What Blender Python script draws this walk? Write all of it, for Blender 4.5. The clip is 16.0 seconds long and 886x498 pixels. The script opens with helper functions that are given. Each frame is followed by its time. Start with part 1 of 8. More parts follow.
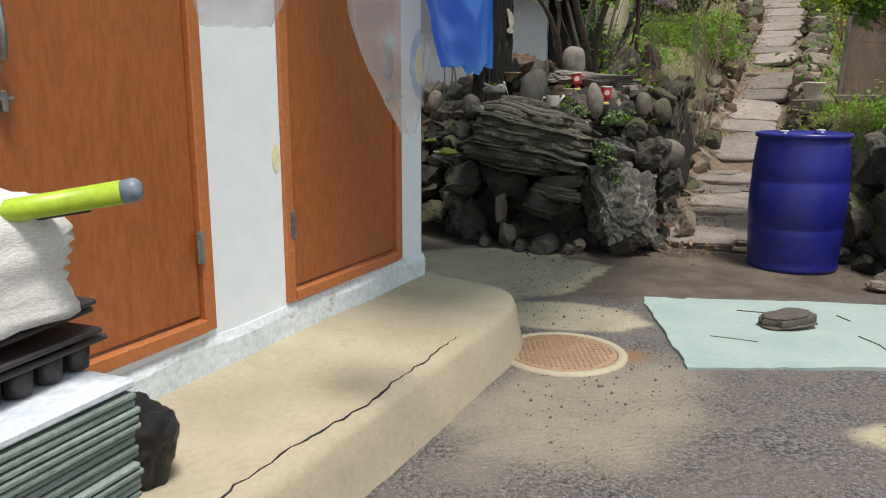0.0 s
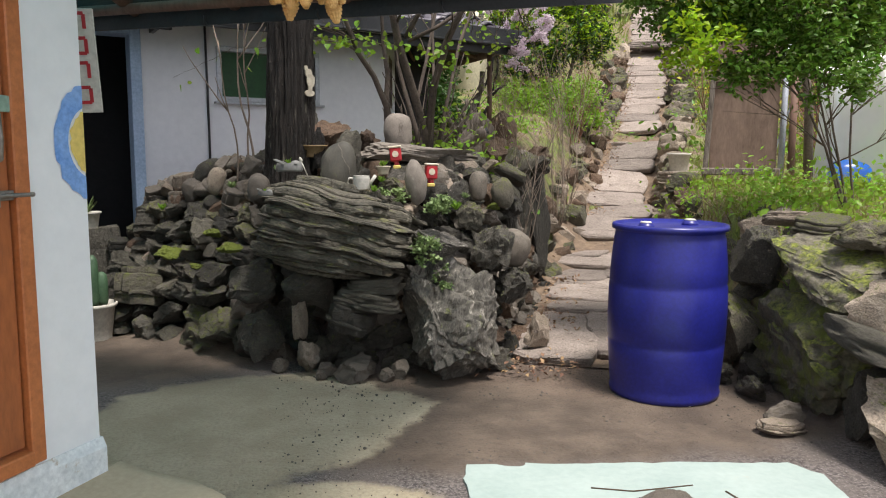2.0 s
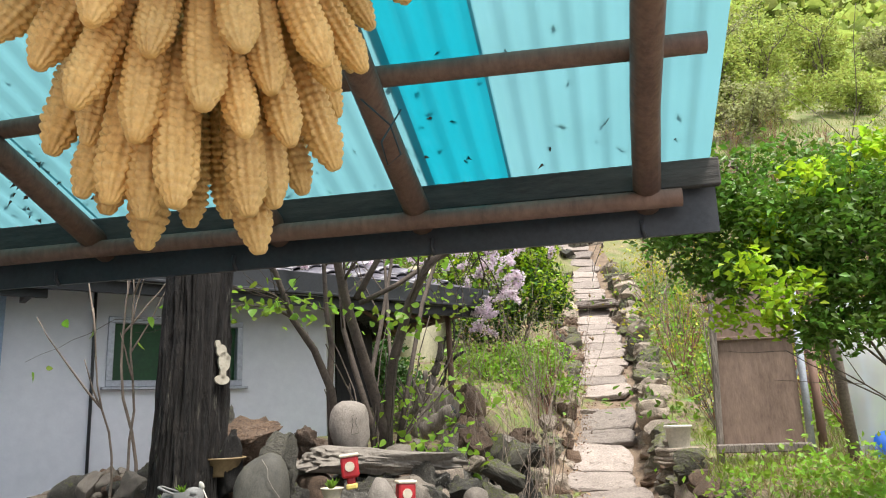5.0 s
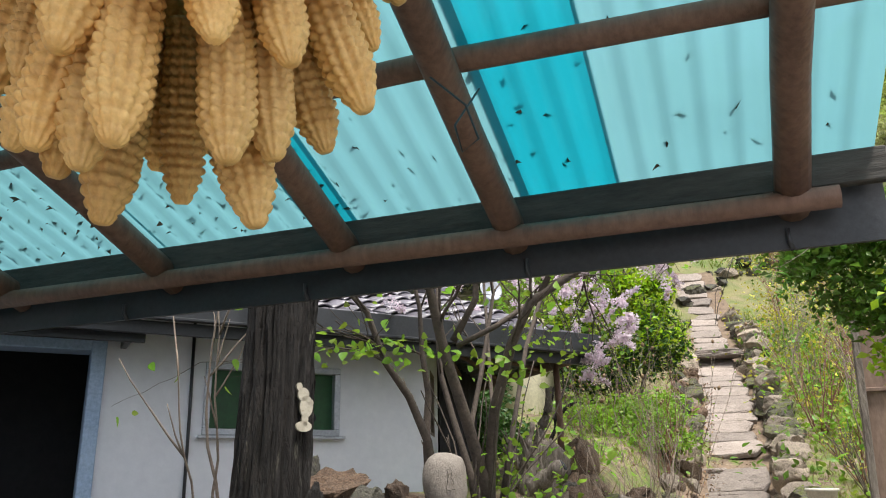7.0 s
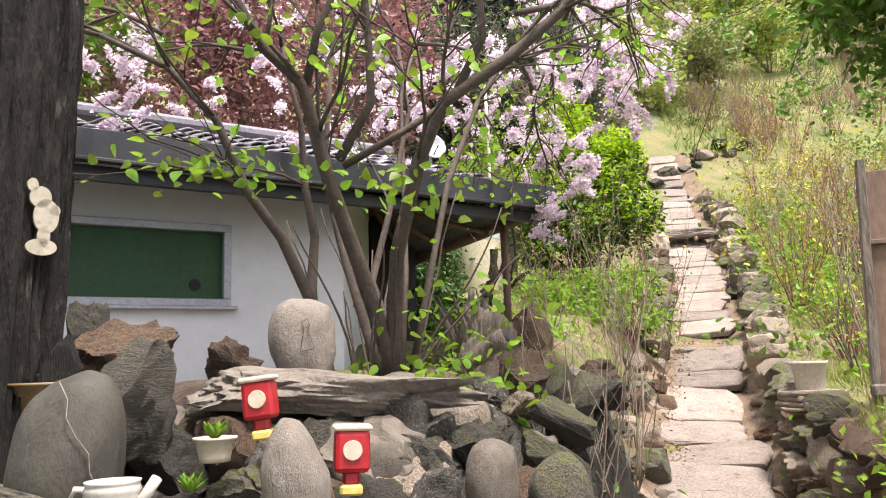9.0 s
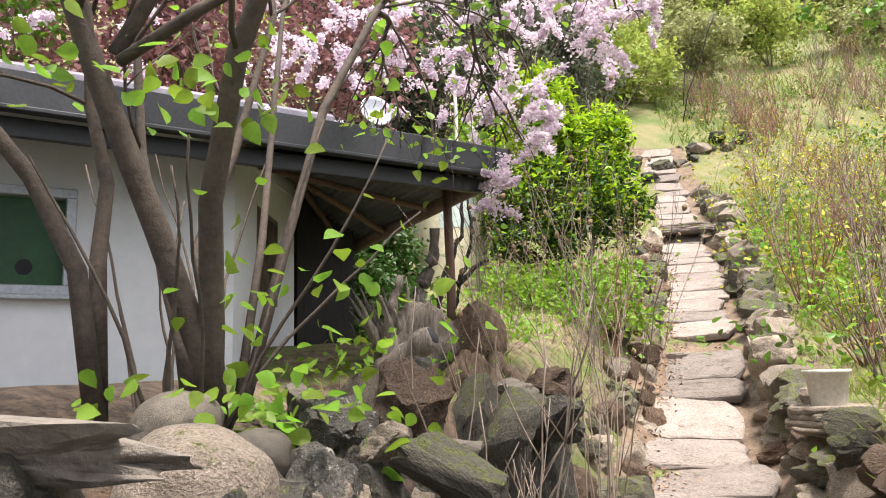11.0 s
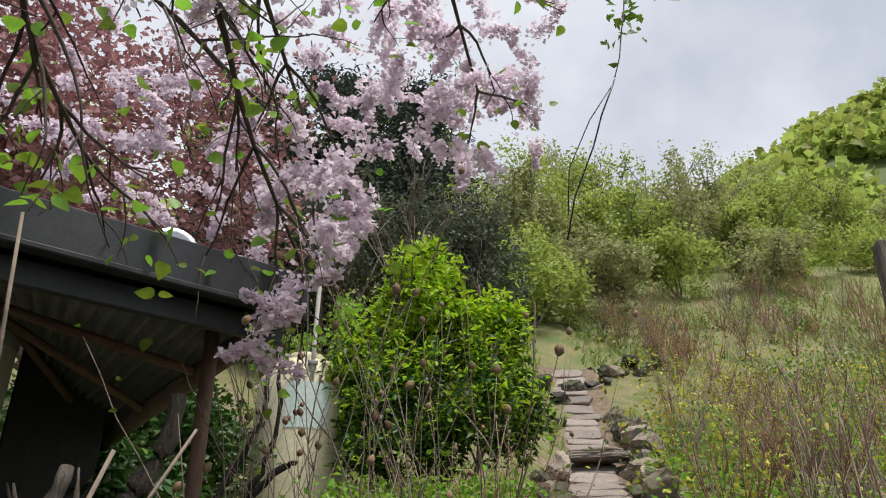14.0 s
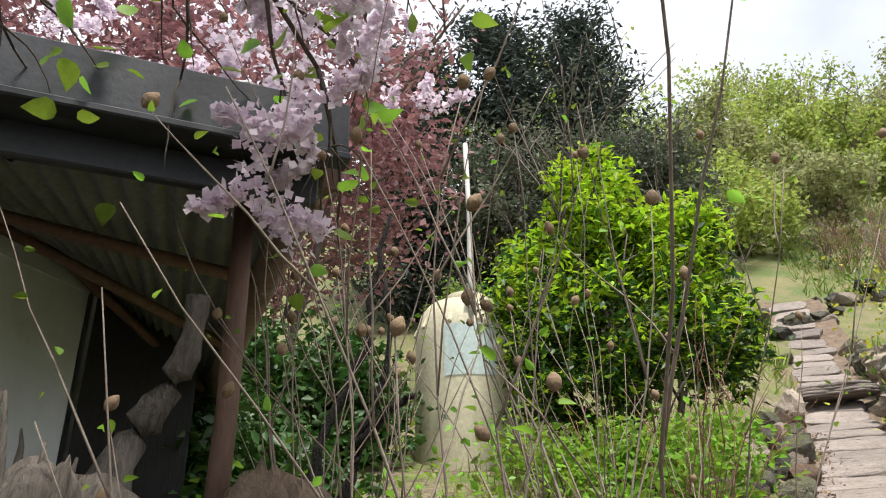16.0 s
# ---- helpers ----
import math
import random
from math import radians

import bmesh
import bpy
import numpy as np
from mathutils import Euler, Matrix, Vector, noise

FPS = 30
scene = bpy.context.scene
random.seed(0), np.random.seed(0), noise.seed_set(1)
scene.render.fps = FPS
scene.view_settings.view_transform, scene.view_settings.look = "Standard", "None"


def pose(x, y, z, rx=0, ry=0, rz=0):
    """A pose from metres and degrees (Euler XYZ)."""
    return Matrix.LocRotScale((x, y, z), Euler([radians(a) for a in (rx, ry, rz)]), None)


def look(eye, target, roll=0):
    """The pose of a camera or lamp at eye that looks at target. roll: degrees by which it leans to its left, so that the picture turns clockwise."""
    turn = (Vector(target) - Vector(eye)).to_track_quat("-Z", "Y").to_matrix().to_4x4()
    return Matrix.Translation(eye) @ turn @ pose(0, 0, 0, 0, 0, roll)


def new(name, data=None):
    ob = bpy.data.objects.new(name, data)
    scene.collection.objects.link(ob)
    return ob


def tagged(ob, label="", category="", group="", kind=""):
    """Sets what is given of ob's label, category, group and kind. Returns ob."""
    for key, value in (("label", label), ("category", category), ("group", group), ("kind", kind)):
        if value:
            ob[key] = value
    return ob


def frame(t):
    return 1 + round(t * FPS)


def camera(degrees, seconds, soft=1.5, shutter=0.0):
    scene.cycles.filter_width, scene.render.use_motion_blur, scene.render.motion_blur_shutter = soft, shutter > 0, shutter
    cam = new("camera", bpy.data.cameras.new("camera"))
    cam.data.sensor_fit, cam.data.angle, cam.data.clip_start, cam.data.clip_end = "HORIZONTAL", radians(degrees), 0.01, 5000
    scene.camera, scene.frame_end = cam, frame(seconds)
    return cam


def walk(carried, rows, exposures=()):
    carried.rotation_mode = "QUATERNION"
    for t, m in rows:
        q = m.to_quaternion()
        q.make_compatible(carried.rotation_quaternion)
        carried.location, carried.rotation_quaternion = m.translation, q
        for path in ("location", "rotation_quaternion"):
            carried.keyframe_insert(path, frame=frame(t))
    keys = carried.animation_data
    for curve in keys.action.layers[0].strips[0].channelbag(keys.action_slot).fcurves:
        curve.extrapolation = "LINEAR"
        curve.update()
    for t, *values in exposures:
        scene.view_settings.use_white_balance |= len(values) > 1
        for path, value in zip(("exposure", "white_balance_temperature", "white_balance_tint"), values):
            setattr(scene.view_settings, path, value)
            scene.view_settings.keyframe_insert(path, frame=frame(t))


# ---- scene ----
cam = camera(60.9, 16.0, soft=1.1)
METRES, EYE, TILT, LEAN, TURN = 8.4, 1.19, 5.0, 1.2, 0.0
ROWS = [
    (0.0, 0.0, 0.0, 0.0, 0.41, -16.78, -1.35),
    (0.5, 0.0215, 0.0437, -0.0006, -3.87, -16.22, -1.5),
    (1.0, 0.0464, 0.0836, -0.0027, -5.06, -16.4, -2.7),
    (1.5, 0.0625, 0.1201, -0.0032, -6.33, -14.82, -3.05),
    (2.0, 0.0761, 0.1605, -0.001, -7.94, -11.87, -2.15),
    (2.5, 0.094, 0.1995, -0.0024, -6.61, -10.23, -1.43),
    (3.0, 0.105, 0.2369, -0.0054, -8.66, -8.8, -0.81),
    (3.5, 0.1054, 0.2731, -0.0016, -12.53, -6.1, -0.49),
    (4.0, 0.0952, 0.3052, 0.0012, -13.29, -1.38, -1.05),
    (4.5, 0.0772, 0.3254, 0.0075, -14.03, 4.14, -0.51),
    (7.0, 0.0905, 0.3746, 0.0027, -4.89, 11.88, -0.69),
    (7.5, 0.0979, 0.4001, -0.0066, -4.65, 8.94, -0.02),
    (8.0, 0.115, 0.4324, -0.0144, -4.84, 7.25, 0.11),
    (8.5, 0.1343, 0.4689, -0.0197, -4.81, 5.93, -0.22),
    (9.0, 0.1448, 0.5077, -0.0235, -6.71, 4.38, 0.19),
    (11.5, 0.2198, 0.6635, -0.0311, -6.98, 4.9, -0.13),
    (12.0, 0.2327, 0.7008, -0.0307, -8.97, 9.59, -1.36),
    (12.5, 0.2596, 0.7276, -0.0293, -9.8, 16.35, -2.69),
    (13.0, 0.2773, 0.7441, -0.0265, -9.58, 20.2, -3.03),
    (13.5, 0.287, 0.7694, -0.0308, -11.25, 21.3, -2.92),
    (14.0, 0.2979, 0.8017, -0.0304, -13.46, 21.68, -2.36),
    (14.5, 0.3133, 0.8275, -0.0304, -12.78, 22.42, -2.26),
    (15.0, 0.3314, 0.8546, -0.0269, -7.17, 23.67, -2.19),
    (15.5, 0.3373, 0.888, -0.0342, -1.45, 21.85, -1.55),
    (16.0, 0.345, 0.920, -0.0345, 2.7, 19.0, -0.4),
]
walk(cam, [(t, pose(0, 0, EYE, TILT, LEAN, TURN) @ pose(METRES * x, METRES * y, METRES * z, 90 + pitch, roll, yaw)) for t, x, y, z, yaw, pitch, roll in ROWS],
     [(0.0, 0.05, 6450, 9), (1.0, 0.1, 6500, 10), (2.0, 0.55, 6600, 13), (2.5, 0.95, 6600, 13), (3.0, 1.15, 6600, 12), (3.5, 1.25, 6550, 11), (4.5, 1.1, 6500, 10), (7.0, 0.8, 6500, 10), (7.5, 1.0, 6600, 13), (8.0, 1.2, 6750, 16), (8.5, 1.28, 6800, 18), (9.0, 1.22, 6800, 17),
      (11.5, 1.2, 6600, 13), (12.0, 1.1, 6550, 11), (12.5, 0.62, 6500, 10), (13.0, 0.27, 6500, 10), (14.0, 0.1, 6450, 10), (15.0, 0.02, 6400, 9), (15.5, 0.25, 6400, 9), (16.0, 0.6, 6400, 10)])

# ---------------------------------------------------------------- world and light
world = bpy.data.worlds.new("overcast_sky")
scene.world = world
world.use_nodes = True
wn, wl = world.node_tree.nodes, world.node_tree.links
wn.clear()
w_out, w_bg, w_sky = wn.new("ShaderNodeOutputWorld"), wn.new("ShaderNodeBackground"), wn.new("ShaderNodeTexSky")
w_sky.sky_type, w_sky.sun_disc = "NISHITA", False
w_sky.sun_elevation, w_sky.sun_rotation = radians(69), radians(150)
w_map, w_noise, w_ramp, w_mix = wn.new("ShaderNodeTexCoord"), wn.new("ShaderNodeTexNoise"), wn.new("ShaderNodeValToRGB"), wn.new("ShaderNodeMix")
w_noise.inputs["Scale"].default_value, w_noise.inputs["Detail"].default_value, w_noise.inputs["Roughness"].default_value = 3.2, 5, 0.5
w_ramp.color_ramp.elements[0].position, w_ramp.color_ramp.elements[0].color = 0.33, (5.6, 5.9, 6.6, 1)
w_ramp.color_ramp.elements[1].position, w_ramp.color_ramp.elements[1].color = 0.68, (9.6, 9.7, 10.0, 1)
w_mix.data_type = "RGBA"
w_mix.inputs["Factor"].default_value = 0.86
wl.new(w_map.outputs["Generated"], w_noise.inputs["Vector"])
wl.new(w_noise.outputs["Fac"], w_ramp.inputs["Fac"])
wl.new(w_sky.outputs["Color"], w_mix.inputs["A"])
wl.new(w_ramp.outputs["Color"], w_mix.inputs["B"])
wl.new(w_mix.outputs["Result"], w_bg.inputs["Color"])
w_bg.inputs["Strength"].default_value = 0.105
wl.new(w_bg.outputs["Background"], w_out.inputs["Surface"])
sun = new("sun", bpy.data.lights.new("sun", "SUN"))
sun.data.energy, sun.data.angle, sun.data.color = 3.9, radians(14), (1.0, 0.96, 0.9)
sun.matrix_world = look((4.2, 1.2, 12), (2, 5, 0))

# ---------------------------------------------------------------- materials
MATS = {}


def mat(name, c1, c2, rough=0.8, scale=6.0, fine=60.0, bump=0.4, metal=0.0, spots=None, moss=0.0, vary=0.0, trans=0.0, stretch=(1, 1, 1), spec=0.5, spot_scale=18.0, spot_at=0.62, bump_dist=0.01, hue=0.0, tone=0.35):
    """A surface of two tones, with broad stains, fine grain and relief; spots: a third tone in patches; moss: green on upward faces."""
    m = bpy.data.materials.new(name)
    m.use_nodes = True
    n, l = m.node_tree.nodes, m.node_tree.links
    b = n["Principled BSDF"]
    tc, mp = n.new("ShaderNodeTexCoord"), n.new("ShaderNodeMapping")
    mp.inputs["Scale"].default_value = stretch
    l.new(tc.outputs["Object"], mp.inputs["Vector"])
    oi = n.new("ShaderNodeObjectInfo")
    add = n.new("ShaderNodeVectorMath")
    sc = n.new("ShaderNodeVectorMath")
    sc.operation = "SCALE"
    sc.inputs[0].default_value = (17.0, 31.0, 23.0)
    l.new(oi.outputs["Random"], sc.inputs["Scale"])
    l.new(mp.outputs["Vector"], add.inputs[0])
    l.new(sc.outputs["Vector"], add.inputs[1])
    vec = add.outputs["Vector"]

    def noisy(s, detail=5, rough_=0.6):
        t = n.new("ShaderNodeTexNoise")
        t.inputs["Scale"].default_value, t.inputs["Detail"].default_value, t.inputs["Roughness"].default_value = s, detail, rough_
        l.new(vec, t.inputs["Vector"])
        return t.outputs["Fac"]

    def mix(fac, a, bcol, blend="MIX"):
        x = n.new("ShaderNodeMix")
        x.data_type, x.blend_type = "RGBA", blend
        for sock, val in ((x.inputs["Factor"], fac), (x.inputs["A"], a), (x.inputs["B"], bcol)):
            if isinstance(val, (tuple, float, int)):
                sock.default_value = val if not isinstance(val, tuple) else (*val[:3], 1)
            else:
                l.new(val, sock)
        return x.outputs["Result"]

    def ramp(src, lo, hi):
        x = n.new("ShaderNodeMapRange")
        x.inputs["From Min"].default_value, x.inputs["From Max"].default_value = lo, hi
        l.new(src, x.inputs["Value"])
        return x.outputs["Result"]

    broad, grain = noisy(scale), noisy(fine, 4, 0.65)
    col = mix(ramp(broad, 0.32, 0.68), c1, c2)
    col = mix(tone, col, mix(ramp(grain, 0.3, 0.7), tuple(v * 0.55 for v in c1), tuple(min(1, v * 1.35) for v in c2)))
    if spots:
        col = mix(ramp(noisy(spot_scale, 6, 0.7), spot_at, spot_at + 0.08), col, spots)
    if moss:
        g = n.new("ShaderNodeNewGeometry")
        sep = n.new("ShaderNodeSeparateXYZ")
        l.new(g.outputs["Normal"], sep.inputs["Vector"])
        up = n.new("ShaderNodeMath")
        up.operation = "MULTIPLY"
        l.new(ramp(sep.outputs["Z"], 0.1, 0.75), up.inputs[0])
        l.new(ramp(noisy(7.0, 8, 0.75), 0.60 - moss * 0.22, 0.68 - moss * 0.22), up.inputs[1])
        col = mix(up.outputs["Value"], col, mix(ramp(noisy(45, 4, 0.7), 0.35, 0.65), (0.022, 0.034, 0.005), (0.19, 0.21, 0.035)))
    if vary or hue:
        hs = n.new("ShaderNodeHueSaturation")
        l.new(col, hs.inputs["Color"])
        r = n.new("ShaderNodeMapRange")
        r.inputs["To Min"].default_value, r.inputs["To Max"].default_value = 1 - vary, 1 + vary
        gi = n.new("ShaderNodeNewGeometry")
        rnd = gi.outputs["Random Per Island"] if hue else oi.outputs["Random"]
        l.new(rnd, r.inputs["Value"])
        l.new(r.outputs["Result"], hs.inputs["Value"])
        if hue:
            r2 = n.new("ShaderNodeMapRange")
            r2.inputs["To Min"].default_value, r2.inputs["To Max"].default_value = 0.5 - hue, 0.5 + hue
            l.new(rnd, r2.inputs["Value"])
            l.new(r2.outputs["Result"], hs.inputs["Hue"])
        col = hs.outputs["Color"]
    l.new(col, b.inputs["Base Color"])
    b.inputs["Metallic"].default_value = metal
    b.inputs["Specular IOR Level"].default_value = spec
    rr = n.new("ShaderNodeMapRange")
    rr.inputs["To Min"].default_value, rr.inputs["To Max"].default_value = max(0.03, rough - 0.12), min(1, rough + 0.12)
    l.new(broad, rr.inputs["Value"])
    l.new(rr.outputs["Result"], b.inputs["Roughness"])
    if bump:
        h = n.new("ShaderNodeMath")
        h.operation = "MULTIPLY_ADD"
        h.inputs[1].default_value = 0.5
        l.new(grain, h.inputs[0])
        l.new(noisy(scale * 3, 6, 0.65), h.inputs[2])
        bp = n.new("ShaderNodeBump")
        bp.inputs["Strength"].default_value, bp.inputs["Distance"].default_value = bump, bump_dist
        l.new(h.outputs["Value"], bp.inputs["Height"])
        l.new(bp.outputs["Normal"], b.inputs["Normal"])
    if trans:
        out = n["Material Output"]
        tr, mx = n.new("ShaderNodeBsdfTranslucent"), n.new("ShaderNodeMixShader")
        l.new(col, tr.inputs["Color"])
        mx.inputs["Fac"].default_value = trans
        l.new(b.outputs["BSDF"], mx.inputs[1])
        l.new(tr.outputs["BSDF"], mx.inputs[2])
        l.new(mx.outputs["Shader"], out.inputs["Surface"])
    MATS[name] = m
    return m


M_WALL = mat("white_limewash", (0.72, 0.77, 0.79), (0.78, 0.82, 0.83), 0.85, 1.2, 12, 0.15, spots=(0.66, 0.68, 0.66), spot_scale=2, spot_at=0.66, tone=0.1)
M_HOUSE = mat("house_plaster", (0.66, 0.68, 0.73), (0.74, 0.75, 0.79), 0.9, 1.0, 14, 0.2, spots=(0.56, 0.56, 0.58), spot_scale=1.6, spot_at=0.68, tone=0.1)
M_DOOR = mat("brown_door_paint", (0.25, 0.075, 0.020), (0.37, 0.118, 0.034), 0.42, 1.6, 60, 0.12, stretch=(1, 1, 0.25), spots=(0.15, 0.042, 0.014), spot_scale=6, spot_at=0.63)
M_FRAME = mat("brown_frame_paint", (0.36, 0.115, 0.035), (0.46, 0.16, 0.05), 0.5, 4.0, 60, 0.15, spots=(0.26, 0.1, 0.05), spot_scale=12)
M_PLINTH = mat("pale_blue_plinth", (0.55, 0.63, 0.66), (0.70, 0.75, 0.76), 0.85, 5.0, 40, 0.4, spots=(0.40, 0.34, 0.25), spot_scale=7, spot_at=0.6)
M_LEDGE = mat("tan_concrete", (0.36, 0.30, 0.205), (0.46, 0.395, 0.28), 0.85, 2.2, 50, 0.3, spots=(0.30, 0.24, 0.16), spot_scale=3, spot_at=0.66, tone=0.15)
M_ROCKD = mat("dark_crag_rock", (0.009, 0.008, 0.007), (0.085, 0.077, 0.060), 0.75, 6.0, 40, 1.0, spots=(0.30, 0.275, 0.22), spot_scale=15, spot_at=0.63, moss=0.25, vary=0.45, bump_dist=0.022, tone=0.6)
M_SLATE = mat("layered_slate", (0.016, 0.015, 0.013), (0.16, 0.145, 0.11), 0.72, 3.5, 40, 1.0, stretch=(1, 1, 5), spots=(0.32, 0.285, 0.21), spot_scale=8, spot_at=0.63, moss=0.15, vary=0.35, bump_dist=0.018, tone=0.6)
M_ROCKG = mat("grey_river_stone", (0.052, 0.042, 0.033), (0.155, 0.132, 0.104), 0.65, 5.0, 60, 0.5, spots=(0.25, 0.215, 0.165), spot_scale=16, spot_at=0.64, vary=0.45, bump_dist=0.010, tone=0.5)
M_ROCKB = mat("brown_pitted_rock", (0.030, 0.018, 0.012), (0.18, 0.115, 0.072), 0.85, 7.0, 40, 1.0, spots=(0.40, 0.33, 0.27), spot_scale=15, spot_at=0.64, vary=0.35, bump_dist=0.025, tone=0.6)
M_ROCKM = mat("mossy_wall_rock", (0.035, 0.031, 0.023), (0.15, 0.135, 0.10), 0.85, 4.0, 40, 1.0, spots=(0.27, 0.245, 0.19), spot_scale=12, spot_at=0.64, moss=0.55, vary=0.35, bump_dist=0.022, tone=0.6)
M_ROCKL = mat("pale_wall_rock", (0.12, 0.092, 0.067), (0.39, 0.32, 0.25), 0.8, 4.0, 45, 0.9, spots=(0.080, 0.060, 0.042), spot_scale=11, spot_at=0.61, moss=0.2, vary=0.35, bump_dist=0.02, tone=0.55)
M_SLAB = mat("path_slab_stone", (0.16, 0.128, 0.106), (0.35, 0.295, 0.255), 0.8, 3.5, 40, 1.0, spots=(0.12, 0.092, 0.07), spot_scale=8, spot_at=0.59, vary=0.28, bump_dist=0.025, tone=0.5)
M_DRUM = mat("blue_plastic", (0.010, 0.013, 0.15), (0.017, 0.021, 0.22), 0.36, 3.0, 50, 0.08, spots=(0.06, 0.06, 0.36), spot_scale=14, spot_at=0.74)
M_TARP = mat("pale_green_linoleum", (0.28, 0.355, 0.33), (0.36, 0.43, 0.40), 0.75, 3.0, 30, 0.2, spots=(0.40, 0.38, 0.30), spot_scale=3, spot_at=0.64, tone=0.12)
M_LOG = mat("brown_log", (0.10, 0.052, 0.035), (0.20, 0.115, 0.08), 0.65, 4.0, 60, 0.5, stretch=(1, 1, 0.2))
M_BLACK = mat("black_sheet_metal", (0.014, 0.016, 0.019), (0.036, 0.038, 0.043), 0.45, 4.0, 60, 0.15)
M_BARK = mat("dark_furrowed_bark", (0.004, 0.0035, 0.003), (0.030, 0.023, 0.018), 0.95, 18.0, 60, 1.0, stretch=(1, 1, 0.22), spots=(0.17, 0.155, 0.12), spot_scale=24, spot_at=0.61, bump_dist=0.06, tone=0.6)
M_TWIG = mat("brown_grey_twig", (0.075, 0.054, 0.041), (0.18, 0.145, 0.115), 0.85, 9.0, 60, 0.5)
M_PALETWIG = mat("pale_dry_twig", (0.17, 0.125, 0.095), (0.33, 0.265, 0.21), 0.85, 9.0, 60, 0.3)
M_LEAF = mat("fresh_green_leaf", (0.17, 0.31, 0.025), (0.28, 0.45, 0.05), 0.45, 3.0, 30, 0, trans=0.55, vary=0.3, hue=0.025)
# deep green with shade put into the colour, for leaves out of the light
M_LEAFD = mat("shade_green_leaf", (0.022, 0.062, 0.010), (0.055, 0.125, 0.020), 0.5, 3.0, 30, 0, trans=0.3, vary=0.35, hue=0.02)
M_LEAFY = mat("bright_yellow_green_leaf", (0.27, 0.43, 0.012), (0.40, 0.57, 0.03), 0.5, 2.0, 30, 0, trans=0.5, vary=0.25, hue=0.02)
M_GRASS = mat("spring_grass", (0.15, 0.22, 0.035), (0.29, 0.34, 0.07), 0.7, 2.0, 30, 0, trans=0.3, vary=0.3, hue=0.03)
M_DRY = mat("dry_grass", (0.20, 0.15, 0.075), (0.35, 0.27, 0.14), 0.8, 2.0, 30, 0, trans=0.25, vary=0.3, hue=0.02)
M_BLOSSOM = mat("lilac_pink_blossom", (0.76, 0.60, 0.72), (0.90, 0.79, 0.86), 0.6, 6.0, 40, 0, trans=0.55, vary=0.14, hue=0.012)
M_PINK = mat("rose_pink_leaf", (0.20, 0.078, 0.085), (0.44, 0.235, 0.245), 0.6, 4.0, 40, 0, trans=0.35, vary=0.3, hue=0.015)
M_DARKFIR = mat("dark_conifer", (0.028, 0.042, 0.032), (0.060, 0.080, 0.058), 0.8, 3.0, 30, 0, trans=0.1, vary=0.3, hue=0.01)
M_TILE = mat("grey_roof_tile", (0.10, 0.094, 0.115), (0.20, 0.188, 0.215), 0.4, 3.0, 40, 0.3, vary=0.25)
M_TANK = mat("cream_tank_plastic", (0.52, 0.47, 0.31), (0.66, 0.60, 0.42), 0.5, 2.0, 40, 0.1, spots=(0.42, 0.40, 0.24), spot_scale=4, spot_at=0.66)
M_CORN = mat("dry_corn_kernel", (0.50, 0.27, 0.075), (0.72, 0.46, 0.17), 0.5, 8.0, 60, 0.1, vary=0.12, hue=0.008)
M_HUSK = mat("dry_husk", (0.42, 0.31, 0.16), (0.62, 0.50, 0.30), 0.8, 8.0, 60, 0.3, vary=0.2)
M_METAL = mat("worn_steel", (0.16, 0.15, 0.14), (0.34, 0.33, 0.31), 0.45, 12.0, 80, 0.2, metal=0.8, spots=(0.16, 0.08, 0.04), spot_scale=20, spot_at=0.66)
M_BLUEF = mat("pale_blue_frame_paint", (0.25, 0.36, 0.52), (0.36, 0.47, 0.62), 0.6, 5.0, 40, 0.2)
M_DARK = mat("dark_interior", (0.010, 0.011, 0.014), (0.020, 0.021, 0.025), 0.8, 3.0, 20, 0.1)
M_GREENP = mat("green_painted_board", (0.005, 0.050, 0.013), (0.011, 0.082, 0.020), 0.5, 3.0, 30, 0.1, spots=(0.03, 0.15, 0.05), spot_scale=5, spot_at=0.68)
M_ALU = mat("dull_aluminium", (0.34, 0.36, 0.40), (0.46, 0.48, 0.52), 0.4, 6.0, 60, 0.1, metal=0.5)
M_PANEL = mat("weathered_plywood", (0.13, 0.085, 0.06), (0.24, 0.165, 0.125), 0.85, 3.0, 40, 0.4, stretch=(1, 1, 0.3), spots=(0.30, 0.24, 0.20), spot_scale=5, spot_at=0.68)
M_POT = mat("pale_plastic_pot", (0.48, 0.46, 0.40), (0.60, 0.57, 0.50), 0.6, 5.0, 40, 0.15)
M_SOIL = mat("dark_soil", (0.045, 0.030, 0.020), (0.11, 0.075, 0.05), 0.95, 10.0, 60, 0.8)
M_WOODD = mat("weathered_driftwood", (0.065, 0.048, 0.036), (0.27, 0.23, 0.19), 0.9, 9.0, 60, 1.0, stretch=(1, 1, 0.16), bump_dist=0.025, tone=0.5)
M_RED = mat("red_plastic", (0.36, 0.012, 0.018), (0.46, 0.022, 0.028), 0.4, 5.0, 40, 0.08)
M_CREAM = mat("cream_ceramic", (0.52, 0.45, 0.33), (0.62, 0.55, 0.43), 0.4, 6.0, 40, 0.08)
M_WHITE = mat("white_ceramic", (0.52, 0.49, 0.43), (0.62, 0.59, 0.53), 0.35, 6.0, 40, 0.08)
M_YELLOW = mat("yellow_paint", (0.62, 0.47, 0.10), (0.72, 0.58, 0.18), 0.7, 6.0, 40, 0.1)
M_BLUEP = mat("sprayed_blue_paint", (0.10, 0.27, 0.66), (0.24, 0.42, 0.74), 0.7, 9.0, 60, 0.1)


